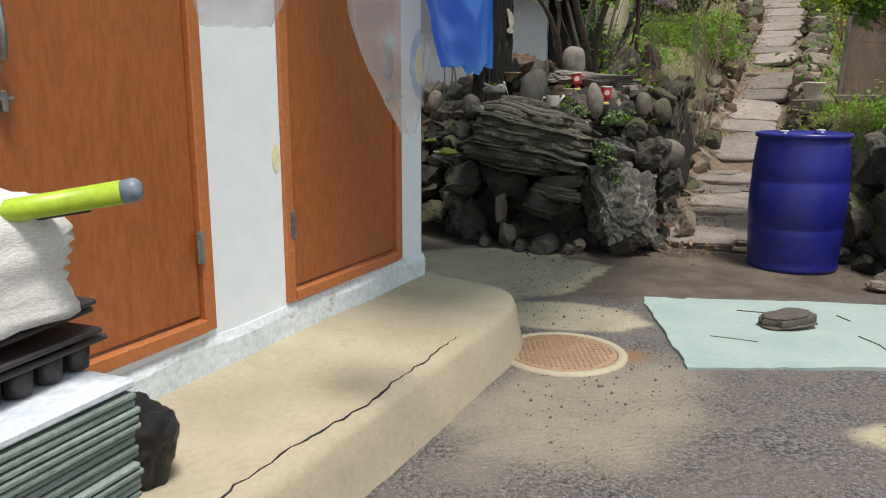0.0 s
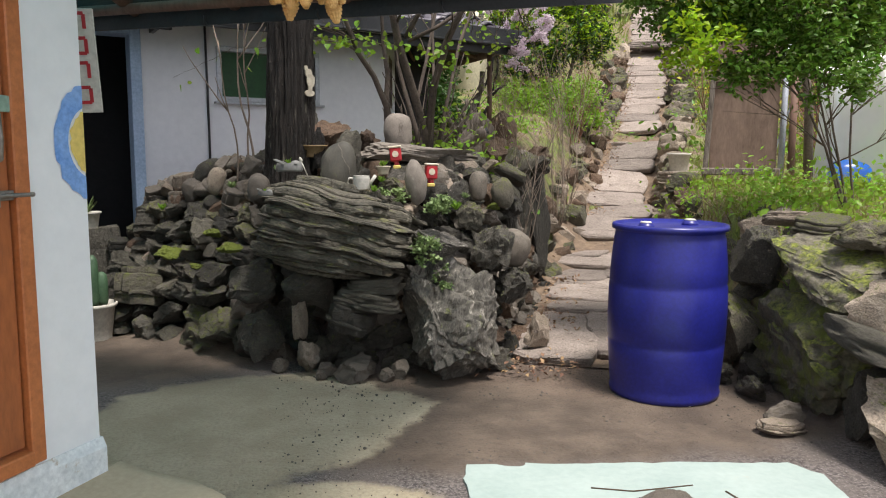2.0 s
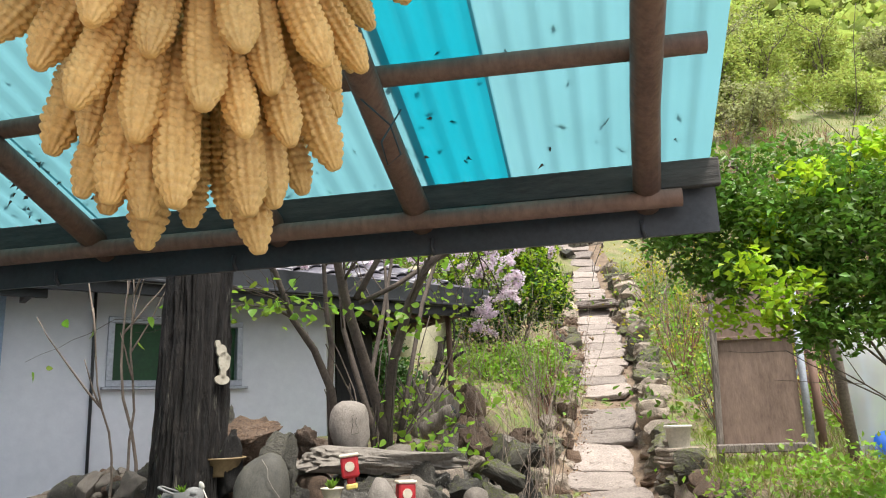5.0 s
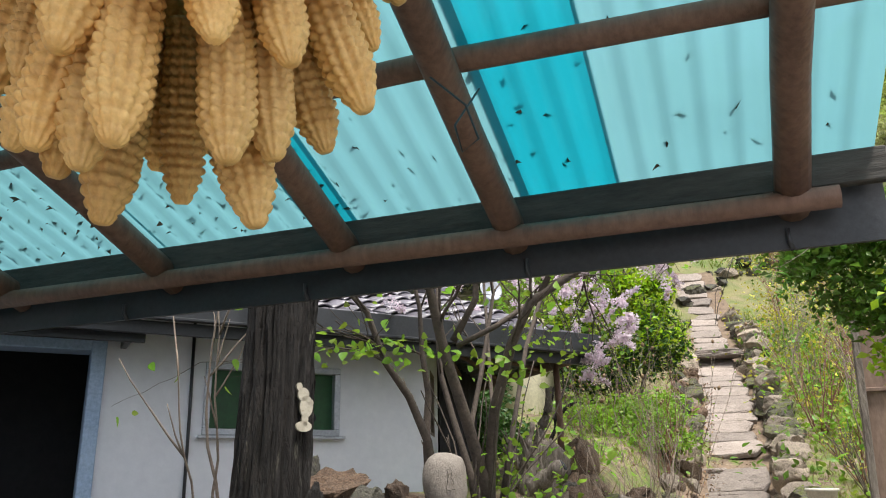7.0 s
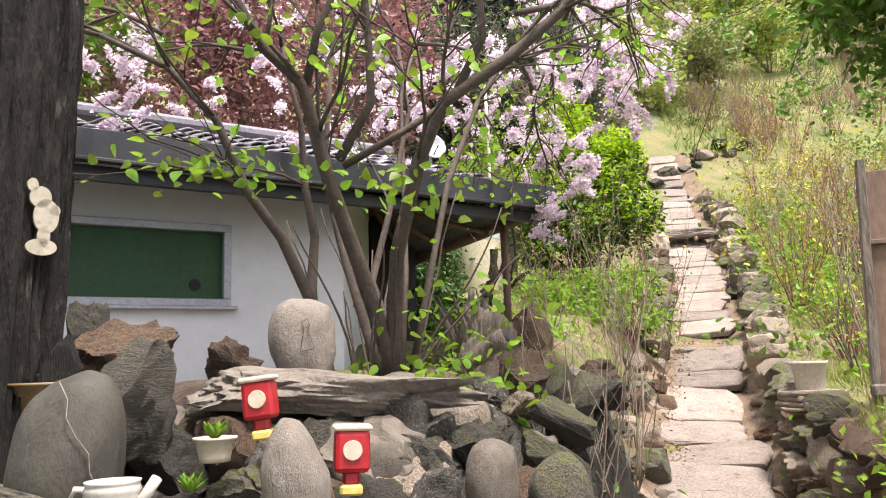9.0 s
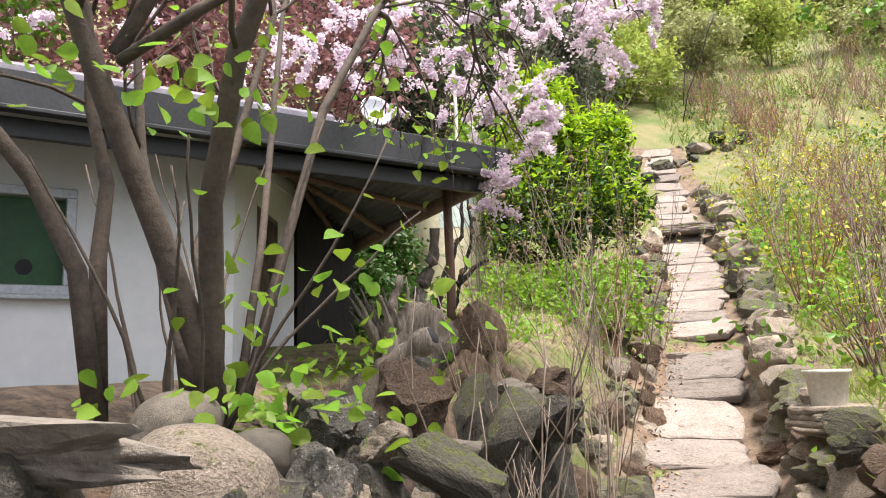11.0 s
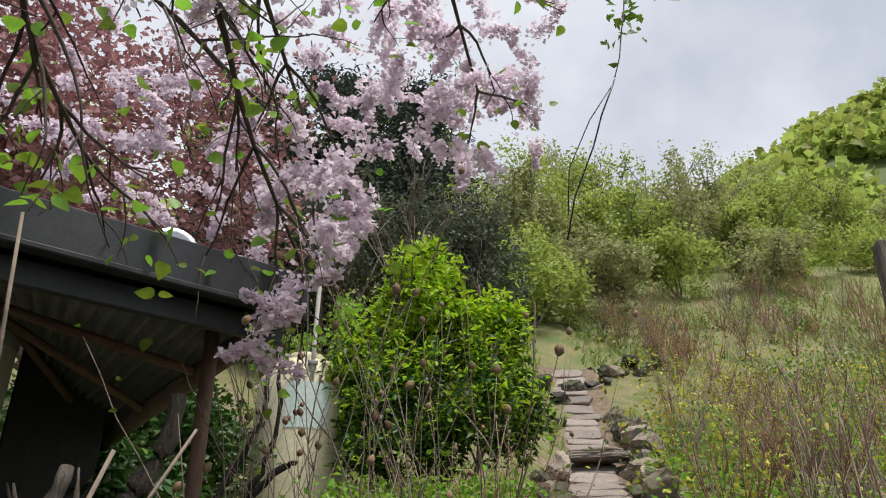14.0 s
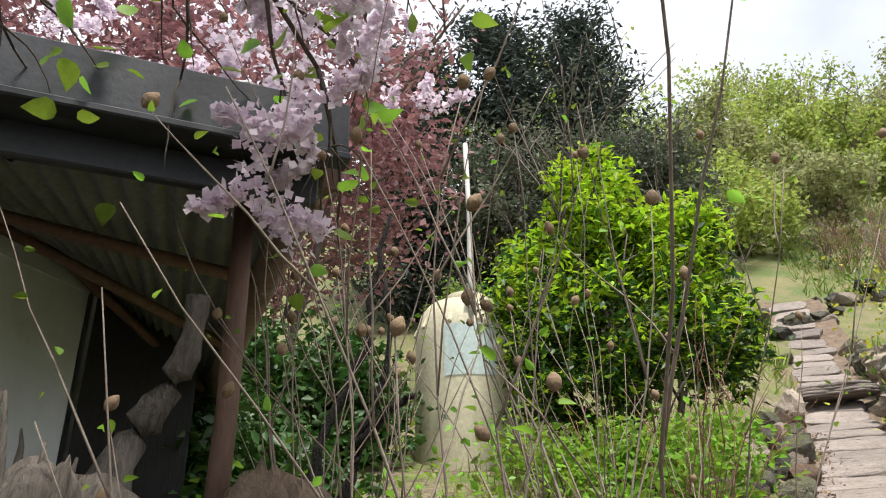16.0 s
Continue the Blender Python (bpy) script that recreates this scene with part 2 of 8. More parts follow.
def sheet_material(name, col, transparent, rough=0.25, glossy=0.12):
    """Clear or tinted film: part of the light goes straight through, part is scattered, part is mirrored."""
    m = bpy.data.materials.new(name)
    m.use_nodes = True
    n, l = m.node_tree.nodes, m.node_tree.links
    n.remove(n["Principled BSDF"])
    tr, tl, di, gl = n.new("ShaderNodeBsdfTransparent"), n.new("ShaderNodeBsdfTranslucent"), n.new("ShaderNodeBsdfDiffuse"), n.new("ShaderNodeBsdfGlossy")
    noi, rp, tc = n.new("ShaderNodeTexNoise"), n.new("ShaderNodeMix"), n.new("ShaderNodeTexCoord")
    rp.data_type = "RGBA"
    l.new(tc.outputs["Object"], noi.inputs["Vector"])
    noi.inputs["Scale"].default_value = 4.0
    noi.inputs["Detail"].default_value = 6
    rp.inputs["A"].default_value = (*[c * 0.8 for c in col], 1)
    rp.inputs["B"].default_value = (*col, 1)
    l.new(noi.outputs["Fac"], rp.inputs["Factor"])
    tr.inputs["Color"].default_value = (*[min(1, c * 1.1 + 0.1) for c in col], 1)
    for s in (tl, di):
        l.new(rp.outputs["Result"], s.inputs["Color"])
    gl.inputs["Roughness"].default_value = rough
    a, b, c = n.new("ShaderNodeMixShader"), n.new("ShaderNodeMixShader"), n.new("ShaderNodeMixShader")
    a.inputs["Fac"].default_value = 0.25
    l.new(tl.outputs[0], a.inputs[1]), l.new(di.outputs[0], a.inputs[2])
    b.inputs["Fac"].default_value = transparent
    l.new(a.outputs[0], b.inputs[1]), l.new(tr.outputs[0], b.inputs[2])
    c.inputs["Fac"].default_value = glossy
    l.new(b.outputs[0], c.inputs[1]), l.new(gl.outputs[0], c.inputs[2])
    l.new(c.outputs[0], n["Material Output"].inputs["Surface"])
    return m


M_TURQ = sheet_material("turquoise_corrugated_plastic", (0.14, 0.335, 0.37), 0.08, 0.3, 0.04)
M_TURQD = sheet_material("deep_turquoise_plastic", (0.008, 0.27, 0.34), 0.06, 0.3, 0.04)
M_FILM = sheet_material("clear_plastic_film", (0.78, 0.78, 0.78), 0.74, 0.2, 0.10)
M_BLUEBAG = sheet_material("blue_plastic_bag", (0.02, 0.30, 0.92), 0.12, 0.3, 0.10)
M_HOUSEFILM = sheet_material("greenhouse_film", (0.70, 0.76, 0.78), 0.35, 0.3, 0.08)


# ---------------------------------------------------------------- building helpers
def mesh_from(name, verts, faces, smooth=False):
    me = bpy.data.meshes.new(name)
    me.from_pydata([tuple(v) for v in verts], [], [tuple(f) for f in faces])
    me.update()
    if smooth:
        me.polygons.foreach_set("use_smooth", [True] * len(me.polygons))
    return me


def ob_of(name, me, material=None, parent=None, m=None, label=""):
    if material is not None and not me.materials:
        me.materials.append(material)
    o = new(name, me)
    if m is not None:
        o.matrix_basis = m
    if parent is not None:
        o.parent = parent
    return tagged(o, label)


def part(name, bm, material, parent=None, label="", m=None, smooth=False):
    """Links a bmesh as one mesh object under a thing or a part."""
    me = bpy.data.meshes.new(name)
    bmesh.ops.recalc_face_normals(bm, faces=bm.faces)
    bm.to_mesh(me)
    bm.free()
    if smooth:
        me.polygons.foreach_set("use_smooth", [True] * len(me.polygons))
    return ob_of(name, me, material, parent, m, label)


def thing(name, label, category, m=None, group="", kind=""):
    e = new(name)
    e.empty_display_size = 0.1
    if m is not None:
        e.matrix_basis = m
    return tagged(e, label, category, group, kind)


def box(sx, sy, sz, cx=0, cy=0, cz=0, bevel=0.0, bm=None, rot=None, seg=1):
    """A box of that size round (cx, cy, cz), with bevelled edges."""
    b = bm or bmesh.new()
    m = Matrix.Translation((cx, cy, cz))
    if rot is not None:
        m = m @ rot
    r = bmesh.ops.create_cube(b, size=1, matrix=m @ Matrix.Diagonal((sx, sy, sz, 1)))
    if bevel:
        es = list({e for v in r["verts"] for e in v.link_edges})
        bmesh.ops.bevel(b, geom=es, offset=bevel, segments=seg, affect="EDGES", profile=0.5)
    return b


def tube_data(points, radii, sides=6, cap=True, v0=0):
    """Vertices and faces of a tapered tube along points."""
    pts = [Vector(p) for p in points]
    verts, faces = [], []
    up = Vector((0.31, 0.17, 0.93))
    for i, p in enumerate(pts):
        d = (pts[min(i + 1, len(pts) - 1)] - pts[max(i - 1, 0)])
        d = d.normalized() if d.length > 1e-9 else Vector((0, 0, 1))
        a = d.cross(up)
        if a.length < 0.05:
            a = d.cross(Vector((1, 0, 0)))
        a.normalize()
        b = d.cross(a)
        for k in range(sides):
            w = 2 * math.pi * k / sides
            verts.append(p + (a * math.cos(w) + b * math.sin(w)) * radii[i])
    for i in range(len(pts) - 1):
        for k in range(sides):
            k2 = (k + 1) % sides
            faces.append((v0 + i * sides + k, v0 + i * sides + k2, v0 + (i + 1) * sides + k2, v0 + (i + 1) * sides + k))
    if cap:
        faces.append(tuple(v0 + k for k in reversed(range(sides))))
        faces.append(tuple(v0 + (len(pts) - 1) * sides + k for k in range(sides)))
    return verts, faces


def tube(name, points, radii, material, parent=None, sides=8, label="", smooth=True):
    if isinstance(radii, (int, float)):
        radii = [radii] * len(points)
    v, f = tube_data(points, radii, sides)
    return ob_of(name, mesh_from(name, v, f, smooth), material, parent, None, label)


def lathe(profile, sides=32, name="lathe"):
    """A mesh turned round z from (radius, height) pairs."""
    v, f = [], []
    for r, h in profile:
        for k in range(sides):
            w = 2 * math.pi * k / sides
            v.append((r * math.cos(w), r * math.sin(w), h))
    for i in range(len(profile) - 1):
        for k in range(sides):
            k2 = (k + 1) % sides
            f.append((i * sides + k, i * sides + k2, (i + 1) * sides + k2, (i + 1) * sides + k))
    f.append(tuple(reversed(range(sides))))
    f.append(tuple((len(profile) - 1) * sides + k for k in range(sides)))
    return mesh_from(name, v, f, True)


def rock_mesh(name, seed, sub=3, rough=0.28, strata=0.0, square=0.0, smooth=False, cuts=11, dents=0):
    """A stone about 1 across, broken along flat planes and roughened; strata: ledges in layers; square: blockier; smooth: water-worn."""
    bm = bmesh.new()
    bmesh.ops.create_icosphere(bm, subdivisions=sub, radius=0.5)
    off = Vector((seed * 7.3, seed * 3.1, seed * 11.7))
    r = random.Random(seed * 13 + 1)
    planes = []
    for _ in range(0 if smooth else cuts):
        n = Vector((r.gauss(0, 1), r.gauss(0, 1), r.gauss(0, 0.8))).normalized()
        planes.append((n, r.uniform(0.27, 0.45)))
    pits = [(Vector((r.gauss(0, 1), r.gauss(0, 1), r.gauss(0, 1))).normalized() * 0.42, r.uniform(0.10, 0.24)) for _ in range(dents)]
    for v in bm.verts:
        p = v.co.copy()
        if square:
            s = max(abs(p.x), abs(p.y), abs(p.z))
            p = p.lerp(p * (0.5 / s), square)
        n1 = noise.noise(p * 2.1 + off)
        n2 = noise.noise(p * 5.3 + off * 1.7)
        n3 = noise.noise(p * 12.0 + off * 0.6)
        k = 1 + rough * (0.8 * n1 + (0.25 * abs(n2) if not smooth else 0.12 * n2) - 0.1)
        p = p * k
        for n, d in planes:
            over = p.dot(n) - d
            if over > 0:
                p -= n * over * 0.93
        p *= 1 + rough * ((0.34 * n2 + 0.24 * n3) if planes else (0.12 * n2 + 0.05 * n3))
        for c, q in pits:
            d = (p - c).length / q
            if d < 1:
                p *= 1 - 0.75 * q * (1 - d * d)
        if sub > 4:
            p *= 1 + rough * 0.08 * noise.noise(p * 30.0 + off)
        if strata:
            band = math.tanh(5 * noise.noise(Vector((p.x * 1.1, p.y * 1.1, p.z * 12.0 + p.x * 1.2)) + off)) * 0.6
            band2 = math.tanh(4 * noise.noise(Vector((p.x * 2.4, p.y * 2.4, p.z * 30.0)) + off * 1.3))
            k2 = 1 + strata * (band + 0.5 * band2)
            p = Vector((p.x * k2, p.y * k2, p.z))
        v.co = p
    me = bpy.data.meshes.new(name)
    bm.to_mesh(me)
    bm.free()
    me.polygons.foreach_set("use_smooth", [True] * len(me.polygons))
    if not smooth:
        me.set_sharp_from_angle(angle=radians(32))
    return me


def layered_mesh(name, seed, layers=14, sides=46, taper=0.35, ragged=0.16):
    """A block of split slate about 1 across: ragged layers of uneven thickness, each with its own broken edge, in one skin."""
    r = random.Random(seed)
    verts, faces = [], []
    cuts = [0.0]
    for _ in range(layers):
        cuts.append(cuts[-1] + r.choice((0.5, 0.8, 1.2, 2.2)))
    cuts = [c / cuts[-1] for c in cuts]
    rings = 0
    for i, (a, b) in enumerate(zip(cuts, cuts[1:])):
        u = (a + b) / 2
        grow = (1 - taper * abs(2 * u - 1) ** 2.5) * r.uniform(0.90, 1.03)
        ox, oy = r.uniform(-0.025, 0.025), r.uniform(-0.025, 0.025)
        for z, k in ((a + 0.002, 0.975), (a + (b - a) * 0.25, 1.0), (a + (b - a) * 0.8, 0.99), (b - 0.002, 0.955)):
            for q in range(sides):
                w = 2 * math.pi * q / sides
                c, s_ = math.cos(w), math.sin(w)
                rad = 0.5 / (abs(c) ** 2.8 + abs(s_) ** 2.8) ** (1 / 2.8)
                rad *= 1 + ragged * noise.noise(Vector((c * 1.6 + seed, s_ * 1.6, u * 2.0))) + 0.13 * noise.noise(Vector((c * 4, s_ * 4 + seed, u * 5 + i * 0.35))) + 0.06 * noise.noise(Vector((c * 13, s_ * 13 + seed, i * 1.7))) + 0.03 * noise.noise(Vector((c * 34, s_ * 34 + seed, i * 2.7 + z * 20)))
                x, y = c * rad * grow * k + ox, s_ * rad * grow * k + oy
                verts.append((x, y, z - 0.5 + 0.10 * noise.noise(Vector((x * 2.0, y * 2.0, seed + u))) + 0.03 * noise.noise(Vector((x * 6, y * 6, seed + i * 0.6)))))
            rings += 1
    for ring in range(rings - 1):
        for q in range(sides):
            q2 = (q + 1) % sides
            o = ring * sides
            faces.append((o + q, o + q2, o + sides + q2, o + sides + q))
    faces.append(tuple(reversed(range(sides))))
    o = (rings - 1) * sides
    verts.append((0.0, 0.0, 0.50))
    faces += [(o + q, o + (q + 1) % sides, len(verts) - 1) for q in range(sides)]
    me = mesh_from(name, verts, faces, True)
    me.set_sharp_from_angle(angle=radians(30))
    return me


def root_mesh(name, seed, sub=5, twist=0.8, deep=0.30):
    """A weathered stump about 1 across: deep grooves that wind up its sides, hollows and a broken top."""
    bm = bmesh.new()
    bmesh.ops.create_icosphere(bm, subdivisions=sub, radius=0.5)
    off = Vector((seed * 3.7, seed * 1.9, seed * 5.1))
    r = random.Random(seed)
    pits = [(Vector((r.gauss(0, 1), r.gauss(-0.6, 0.7), r.gauss(0, 0.7))).normalized() * 0.42, r.uniform(0.14, 0.27)) for _ in range(5)]
    for v in bm.verts:
        p = v.co.copy()
        a = math.atan2(p.y, p.x) + twist * p.z
        g = abs(noise.noise(Vector((math.cos(a) * 3.4, math.sin(a) * 3.4, p.z * 1.1)) + off))
        g2 = abs(noise.noise(Vector((math.cos(a) * 9, math.sin(a) * 9, p.z * 2.2)) + off))
        n1 = noise.noise(p * 1.9 + off)
        k = 1 + 0.45 * n1 - deep * (1 - 2.2 * g) * 0.5 - 0.10 * (1 - 2 * g2)
        p = Vector((p.x * k, p.y * k, p.z * (1 + 0.35 * n1) + 0.25 * max(0, p.z) * (g - 0.15)))
        for c, q in pits:
            d = (p - c).length / q
            if d < 1:
                p *= 1 - 0.95 * q * (1 - d * d)
        v.co = p
    me = bpy.data.meshes.new(name)
    bm.to_mesh(me)
    bm.free()
    me.polygons.foreach_set("use_smooth", [True] * len(me.polygons))
    return me


def leaf_mesh(name, centres, size, seed, spread=0.05, shape=(1.0, 0.55), droop=0.0, fold=0.18, jitter=0.35, up=0.5, full=False):
    """Many folded leaves, one at each centre, turned at random; full: rounded outlines, else four corners."""
    r = np.random.RandomState(seed)
    c = np.asarray(centres, float)
    n = len(c)
    c = c + r.normal(0, spread, (n, 3))
    d = r.normal(0, 1, (n, 3))
    d[:, 2] = d[:, 2] * 0.6 - droop
    d /= np.linalg.norm(d, axis=1)[:, None]
    nn = r.normal(0, 1, (n, 3))
    nn[:, 2] += up * 2
    s = np.cross(d, nn)
    s /= np.linalg.norm(s, axis=1)[:, None] + 1e-9
    h = np.cross(s, d)
    ln = size * (1 + r.uniform(-jitter, jitter, n))[:, None]
    w = ln * shape[1] * 0.5
    if full:
        out = ((0.0, 0.0, 0.0), (0.10, 0.72, 0.8), (0.34, 1.0, 1.0), (0.66, 0.66, 0.6), (1.0, 0.0, -0.4), (0.66, -0.66, 0.6), (0.34, -1.0, 1.0), (0.10, -0.72, 0.8))
        tri = ((0, 1, 2), (0, 2, 4), (2, 3, 4), (0, 4, 6), (4, 5, 6), (0, 6, 7))
    else:
        out = ((0.0, 0.0, 0.0), (0.45, 1.0, 1.0), (1.0, 0.0, 0.0), (0.45, -1.0, 1.0))
        tri = ((0, 1, 2), (0, 2, 3))
    k = len(out)
    v = np.empty((n, k, 3))
    for i, (a, b, e) in enumerate(out):
        v[:, i] = c + d * ln * shape[0] * a + s * w * b + h * ln * fold * e
    idx = np.arange(n)[:, None] * k
    f = np.concatenate([idx + np.array([t]) for t in tri], axis=0)
    me = bpy.data.meshes.new(name)
    me.vertices.add(n * k)
    me.vertices.foreach_set("co", v.reshape(-1))
    me.loops.add(len(f) * 3)
    me.loops.foreach_set("vertex_index", f.reshape(-1).astype(np.int32))
    me.polygons.add(len(f))
    me.polygons.foreach_set("loop_start", np.arange(0, len(f) * 3, 3, dtype=np.int32))
    me.update(calc_edges=True)
    me.validate()
    return me


def baked(me, x, y, z):
    """The mesh at its true size, so that its surface pattern is not stretched."""
    me.transform(Matrix.Diagonal((x, y, z, 1)))
    return me


def lerp1(x, xs, ys):
    return np.interp(x, xs, ys)


def smooth01(a, lo, hi):
    t = np.clip((a - lo) / (hi - lo), 0, 1)
    return t * t * (3 - 2 * t)


# ---------------------------------------------------------------- lie of the land
PATH_Y = (4.5, 5.7, 7.0, 8.6, 10.84, 12.95, 15.4, 16.8, 20.0, 26.0, 33.0, 40.0)
PATH_X = (2.05, 2.25, 2.75, 3.42, 4.40, 5.45, 6.60, 7.20, 8.50, 10.2, 11.6, 13.0)
PATH_Z = (0.0, 0.0, 0.05, 0.18, 0.71, 1.65, 2.62, 3.24, 4.90, 9.4, 13.8, 17.0)
FAR_Y = (-40, 40, 70, 110, 160, 260)
FAR_Z = (0, 0, 6, 6, 0, -20)


def inside_left(x, y):
    """How far a place lies inside the raised bed behind the rock garden (negative outside)."""
    d = np.full(np.shape(x), 9.0)
    for ax, ay, bx, by in ((1.62, 5.72, 0.95, 5.78), (0.95, 5.78, -0.10, 6.35), (-0.10, 6.35, -1.10, 7.15), (-1.10, 7.15, -1.10, 8.6),
                           (2.95, 9.0, 2.15, 6.95), (2.15, 6.95, 1.62, 5.72)):
        nx, ny = by - ay, -(bx - ax)
        q = math.hypot(nx, ny)
        d = np.minimum(d, ((x - ax) * nx + (y - ay) * ny) / q)
    return d


def height(x, y):
    x, y = np.asarray(x, float), np.asarray(y, float)
    z0 = lerp1(y, PATH_Y, PATH_Z) + lerp1(y, FAR_Y, FAR_Z)
    c = x - lerp1(y, PATH_Y, PATH_X)
    far = smooth01(y, 17, 24)
    # right of the path: a terrace behind a dry wall, then the hillside
    wall_x = np.where(y < 5.3, 2.98 + 0.0 * y, np.maximum(2.98, lerp1(y, PATH_Y, PATH_X) + 0.52))
    rise = smooth01(x - wall_x, 0.0, 0.34) * smooth01(y, 2.0, 3.4)
    terrace = lerp1(y, (3.0, 5.5, 7.0, 9.0, 11.0, 13.0, 17.0), (0.66, 0.86, 0.95, 1.04, 1.25, 2.05, 3.75))
    right = z0 + rise * np.maximum(terrace - z0, 0.28) * (1 - far) + np.clip(c - 1.2, 0, 60) * 0.16 * smooth01(y, 5, 13)
    # left of the path: the bed, and past it a bank that climbs beside the steps
    dl = inside_left(x, y)
    bed = 0.92 * smooth01(dl, 0.05, 0.55) + 0.42 * smooth01(dl, 0.55, 1.6)
    bank = smooth01(-c, 0.45, 1.35) * lerp1(y, (6.2, 8.4, 9.4, 11.0, 13.0, 17.0), (0.0, 1.15, 1.1, 0.85, 0.55, 0.3)) * (1 - far) * smooth01(x, -1.0, 0.4)
    left = np.maximum(z0 * smooth01(y, 8.0, 10.0) + bank, bed) + np.clip(-c - 3, 0, 40) * 0.10 * smooth01(y, 12, 20)
    left = np.where(y < 8.0, np.maximum(left, z0 * smooth01(c, -1.2, -0.4)), left)
    return np.where(c > 0, right, left)


def h_at(x, y):
    return float(height(x, y))


def wobble(x, y, s=1.0, seed=0.0):
    return noise.noise(Vector((x * s + seed, y * s - seed, seed * 0.37)))


# ---------------------------------------------------------------- ground
def ground_material():
    m = bpy.data.materials.new("yard_and_hillside_ground")
    m.use_nodes = True
    n, l = m.node_tree.nodes, m.node_tree.links
    b = n["Principled BSDF"]
    tc = n.new("ShaderNodeTexCoord")
    P = tc.outputs["Object"]

    def noisy(s, detail=5, rough=0.6, vec=P):
        t = n.new("ShaderNodeTexNoise")
        t.inputs["Scale"].default_value, t.inputs["Detail"].default_value, t.inputs["Roughness"].default_value = s, detail, rough
        l.new(vec, t.inputs["Vector"])
        return t.outputs["Fac"]

    def ramp(src, lo, hi, a=0.0, bb=1.0):
        x = n.new("ShaderNodeMapRange")
        x.interpolation_type = "SMOOTHSTEP"
        for k, v in (("From Min", lo), ("From Max", hi), ("To Min", a), ("To Max", bb)):
            x.inputs[k].default_value = v
        l.new(src, x.inputs["Value"])
        return x.outputs["Result"]

    def mix(fac, a, bcol):
        x = n.new("ShaderNodeMix")
        x.data_type = "RGBA"
        for sock, val in ((x.inputs["Factor"], fac), (x.inputs["A"], a), (x.inputs["B"], bcol)):
            if isinstance(val, tuple):
                sock.default_value = (*val, 1)
            elif isinstance(val, float):
                sock.default_value = val
            else:
                l.new(val, sock)
        return x.outputs["Result"]

    def math2(op, a, bb):
        x = n.new("ShaderNodeMath")
        x.operation = op
        for i, v in enumerate((a, bb)):
            if isinstance(v, (int, float)):
                x.inputs[i].default_value = v
            else:
                l.new(v, x.inputs[i])
        return x.outputs["Value"]

    def blob(cx, cy, rx, ry, edge=0.12, wob=0.5, turn=0.0):
        """A patch with a wavering outline."""
        mp = n.new("ShaderNodeMapping")
        mp.vector_type = "TEXTURE"
        mp.inputs["Location"].default_value = (cx, cy, 0)
        mp.inputs["Rotation"].default_value = (0, 0, radians(turn))
        mp.inputs["Scale"].default_value = (rx, ry, 1)
        l.new(P, mp.inputs["Vector"])
        vm = n.new("ShaderNodeVectorMath")
        vm.operation = "LENGTH"
        flat = n.new("ShaderNodeVectorMath")
        flat.operation = "MULTIPLY"
        flat.inputs[1].default_value = (1, 1, 0)
        l.new(mp.outputs["Vector"], flat.inputs[0])
        l.new(flat.outputs["Vector"], vm.inputs[0])
        d = math2("ADD", vm.outputs["Value"], math2("MULTIPLY", math2("SUBTRACT", noisy(2.6, 4), 0.5), wob * 1.6))
        return ramp(d, 1 - edge, 1 + edge, 1.0, 0.0)

    grit, fine, broad, mid = noisy(55, 3, 0.7), noisy(220, 2, 0.6), noisy(0.7), noisy(3.5, 6, 0.65)
    asphalt = mix(ramp(grit, 0.35, 0.68), (0.035, 0.030, 0.029), (0.215, 0.188, 0.176))
    asphalt = mix(ramp(mid, 0.35, 0.7), asphalt, mix(fine, (0.10, 0.082, 0.074), (0.19, 0.165, 0.15)))
    vo = n.new("ShaderNodeTexVoronoi")
    vo.inputs["Scale"].default_value = 70
    l.new(P, vo.inputs["Vector"])
    asphalt = mix(ramp(vo.outputs["Distance"], 0.06, 0.30, 0.75, 0.0), asphalt, (0.36, 0.33, 0.31))
    concrete = mix(ramp(mid, 0.3, 0.7), (0.36, 0.305, 0.205), (0.46, 0.40, 0.285))
    concrete = mix(ramp(grit, 0.4, 0.75, 0.0, 0.5), concrete, (0.24, 0.20, 0.15))
    wet = mix(ramp(mid, 0.3, 0.7), (0.075, 0.055, 0.040), (0.155, 0.118, 0.088))
    wet = mix(ramp(grit, 0.45, 0.75, 0.0, 0.5), wet, (0.075, 0.058, 0.045))
    dirt = mix(ramp(mid, 0.3, 0.7), (0.095, 0.064, 0.046), (0.20, 0.148, 0.11))
    dirt = mix(ramp(grit, 0.4, 0.7, 0.0, 0.6), dirt, (0.06, 0.042, 0.033))
    col = asphalt
    col = mix(blob(0.55, 2.75, 0.62, 0.42, 0.35, 0.6, 50), col, mix(0.5, col, concrete))
    col = mix(blob(1.05, 5.0, 1.25, 0.75, 0.2, 0.3, -8), col, wet)
    col = mix(blob(2.1, 4.75, 1.15, 0.50, 0.35, 0.6), col, wet)
    col = mix(blob(2.3, 5.85, 0.85, 0.75, 0.3, 0.4), col, dirt)
    col = mix(blob(0.15, 4.95, 0.95, 0.75, 0.07, 0.45, 30), col, concrete)
    col = mix(blob(0.62, 3.95, 0.46, 0.26, 0.12, 0.5, -15), col, concrete)
    col = mix(blob(1.75, 2.45, 0.30, 0.13, 0.2, 0.7), col, concrete)
    col = mix(blob(2.25, 2.3, 0.30, 0.2, 0.2, 0.7), col, concrete)
    col = mix(blob(0.78, 3.3, 0.14, 0.10, 0.6, 0.5), col, (0.25, 0.13, 0.065))
    col = mix(blob(-0.6, 6.4, 1.0, 0.75, 0.25, 0.3), col, wet)
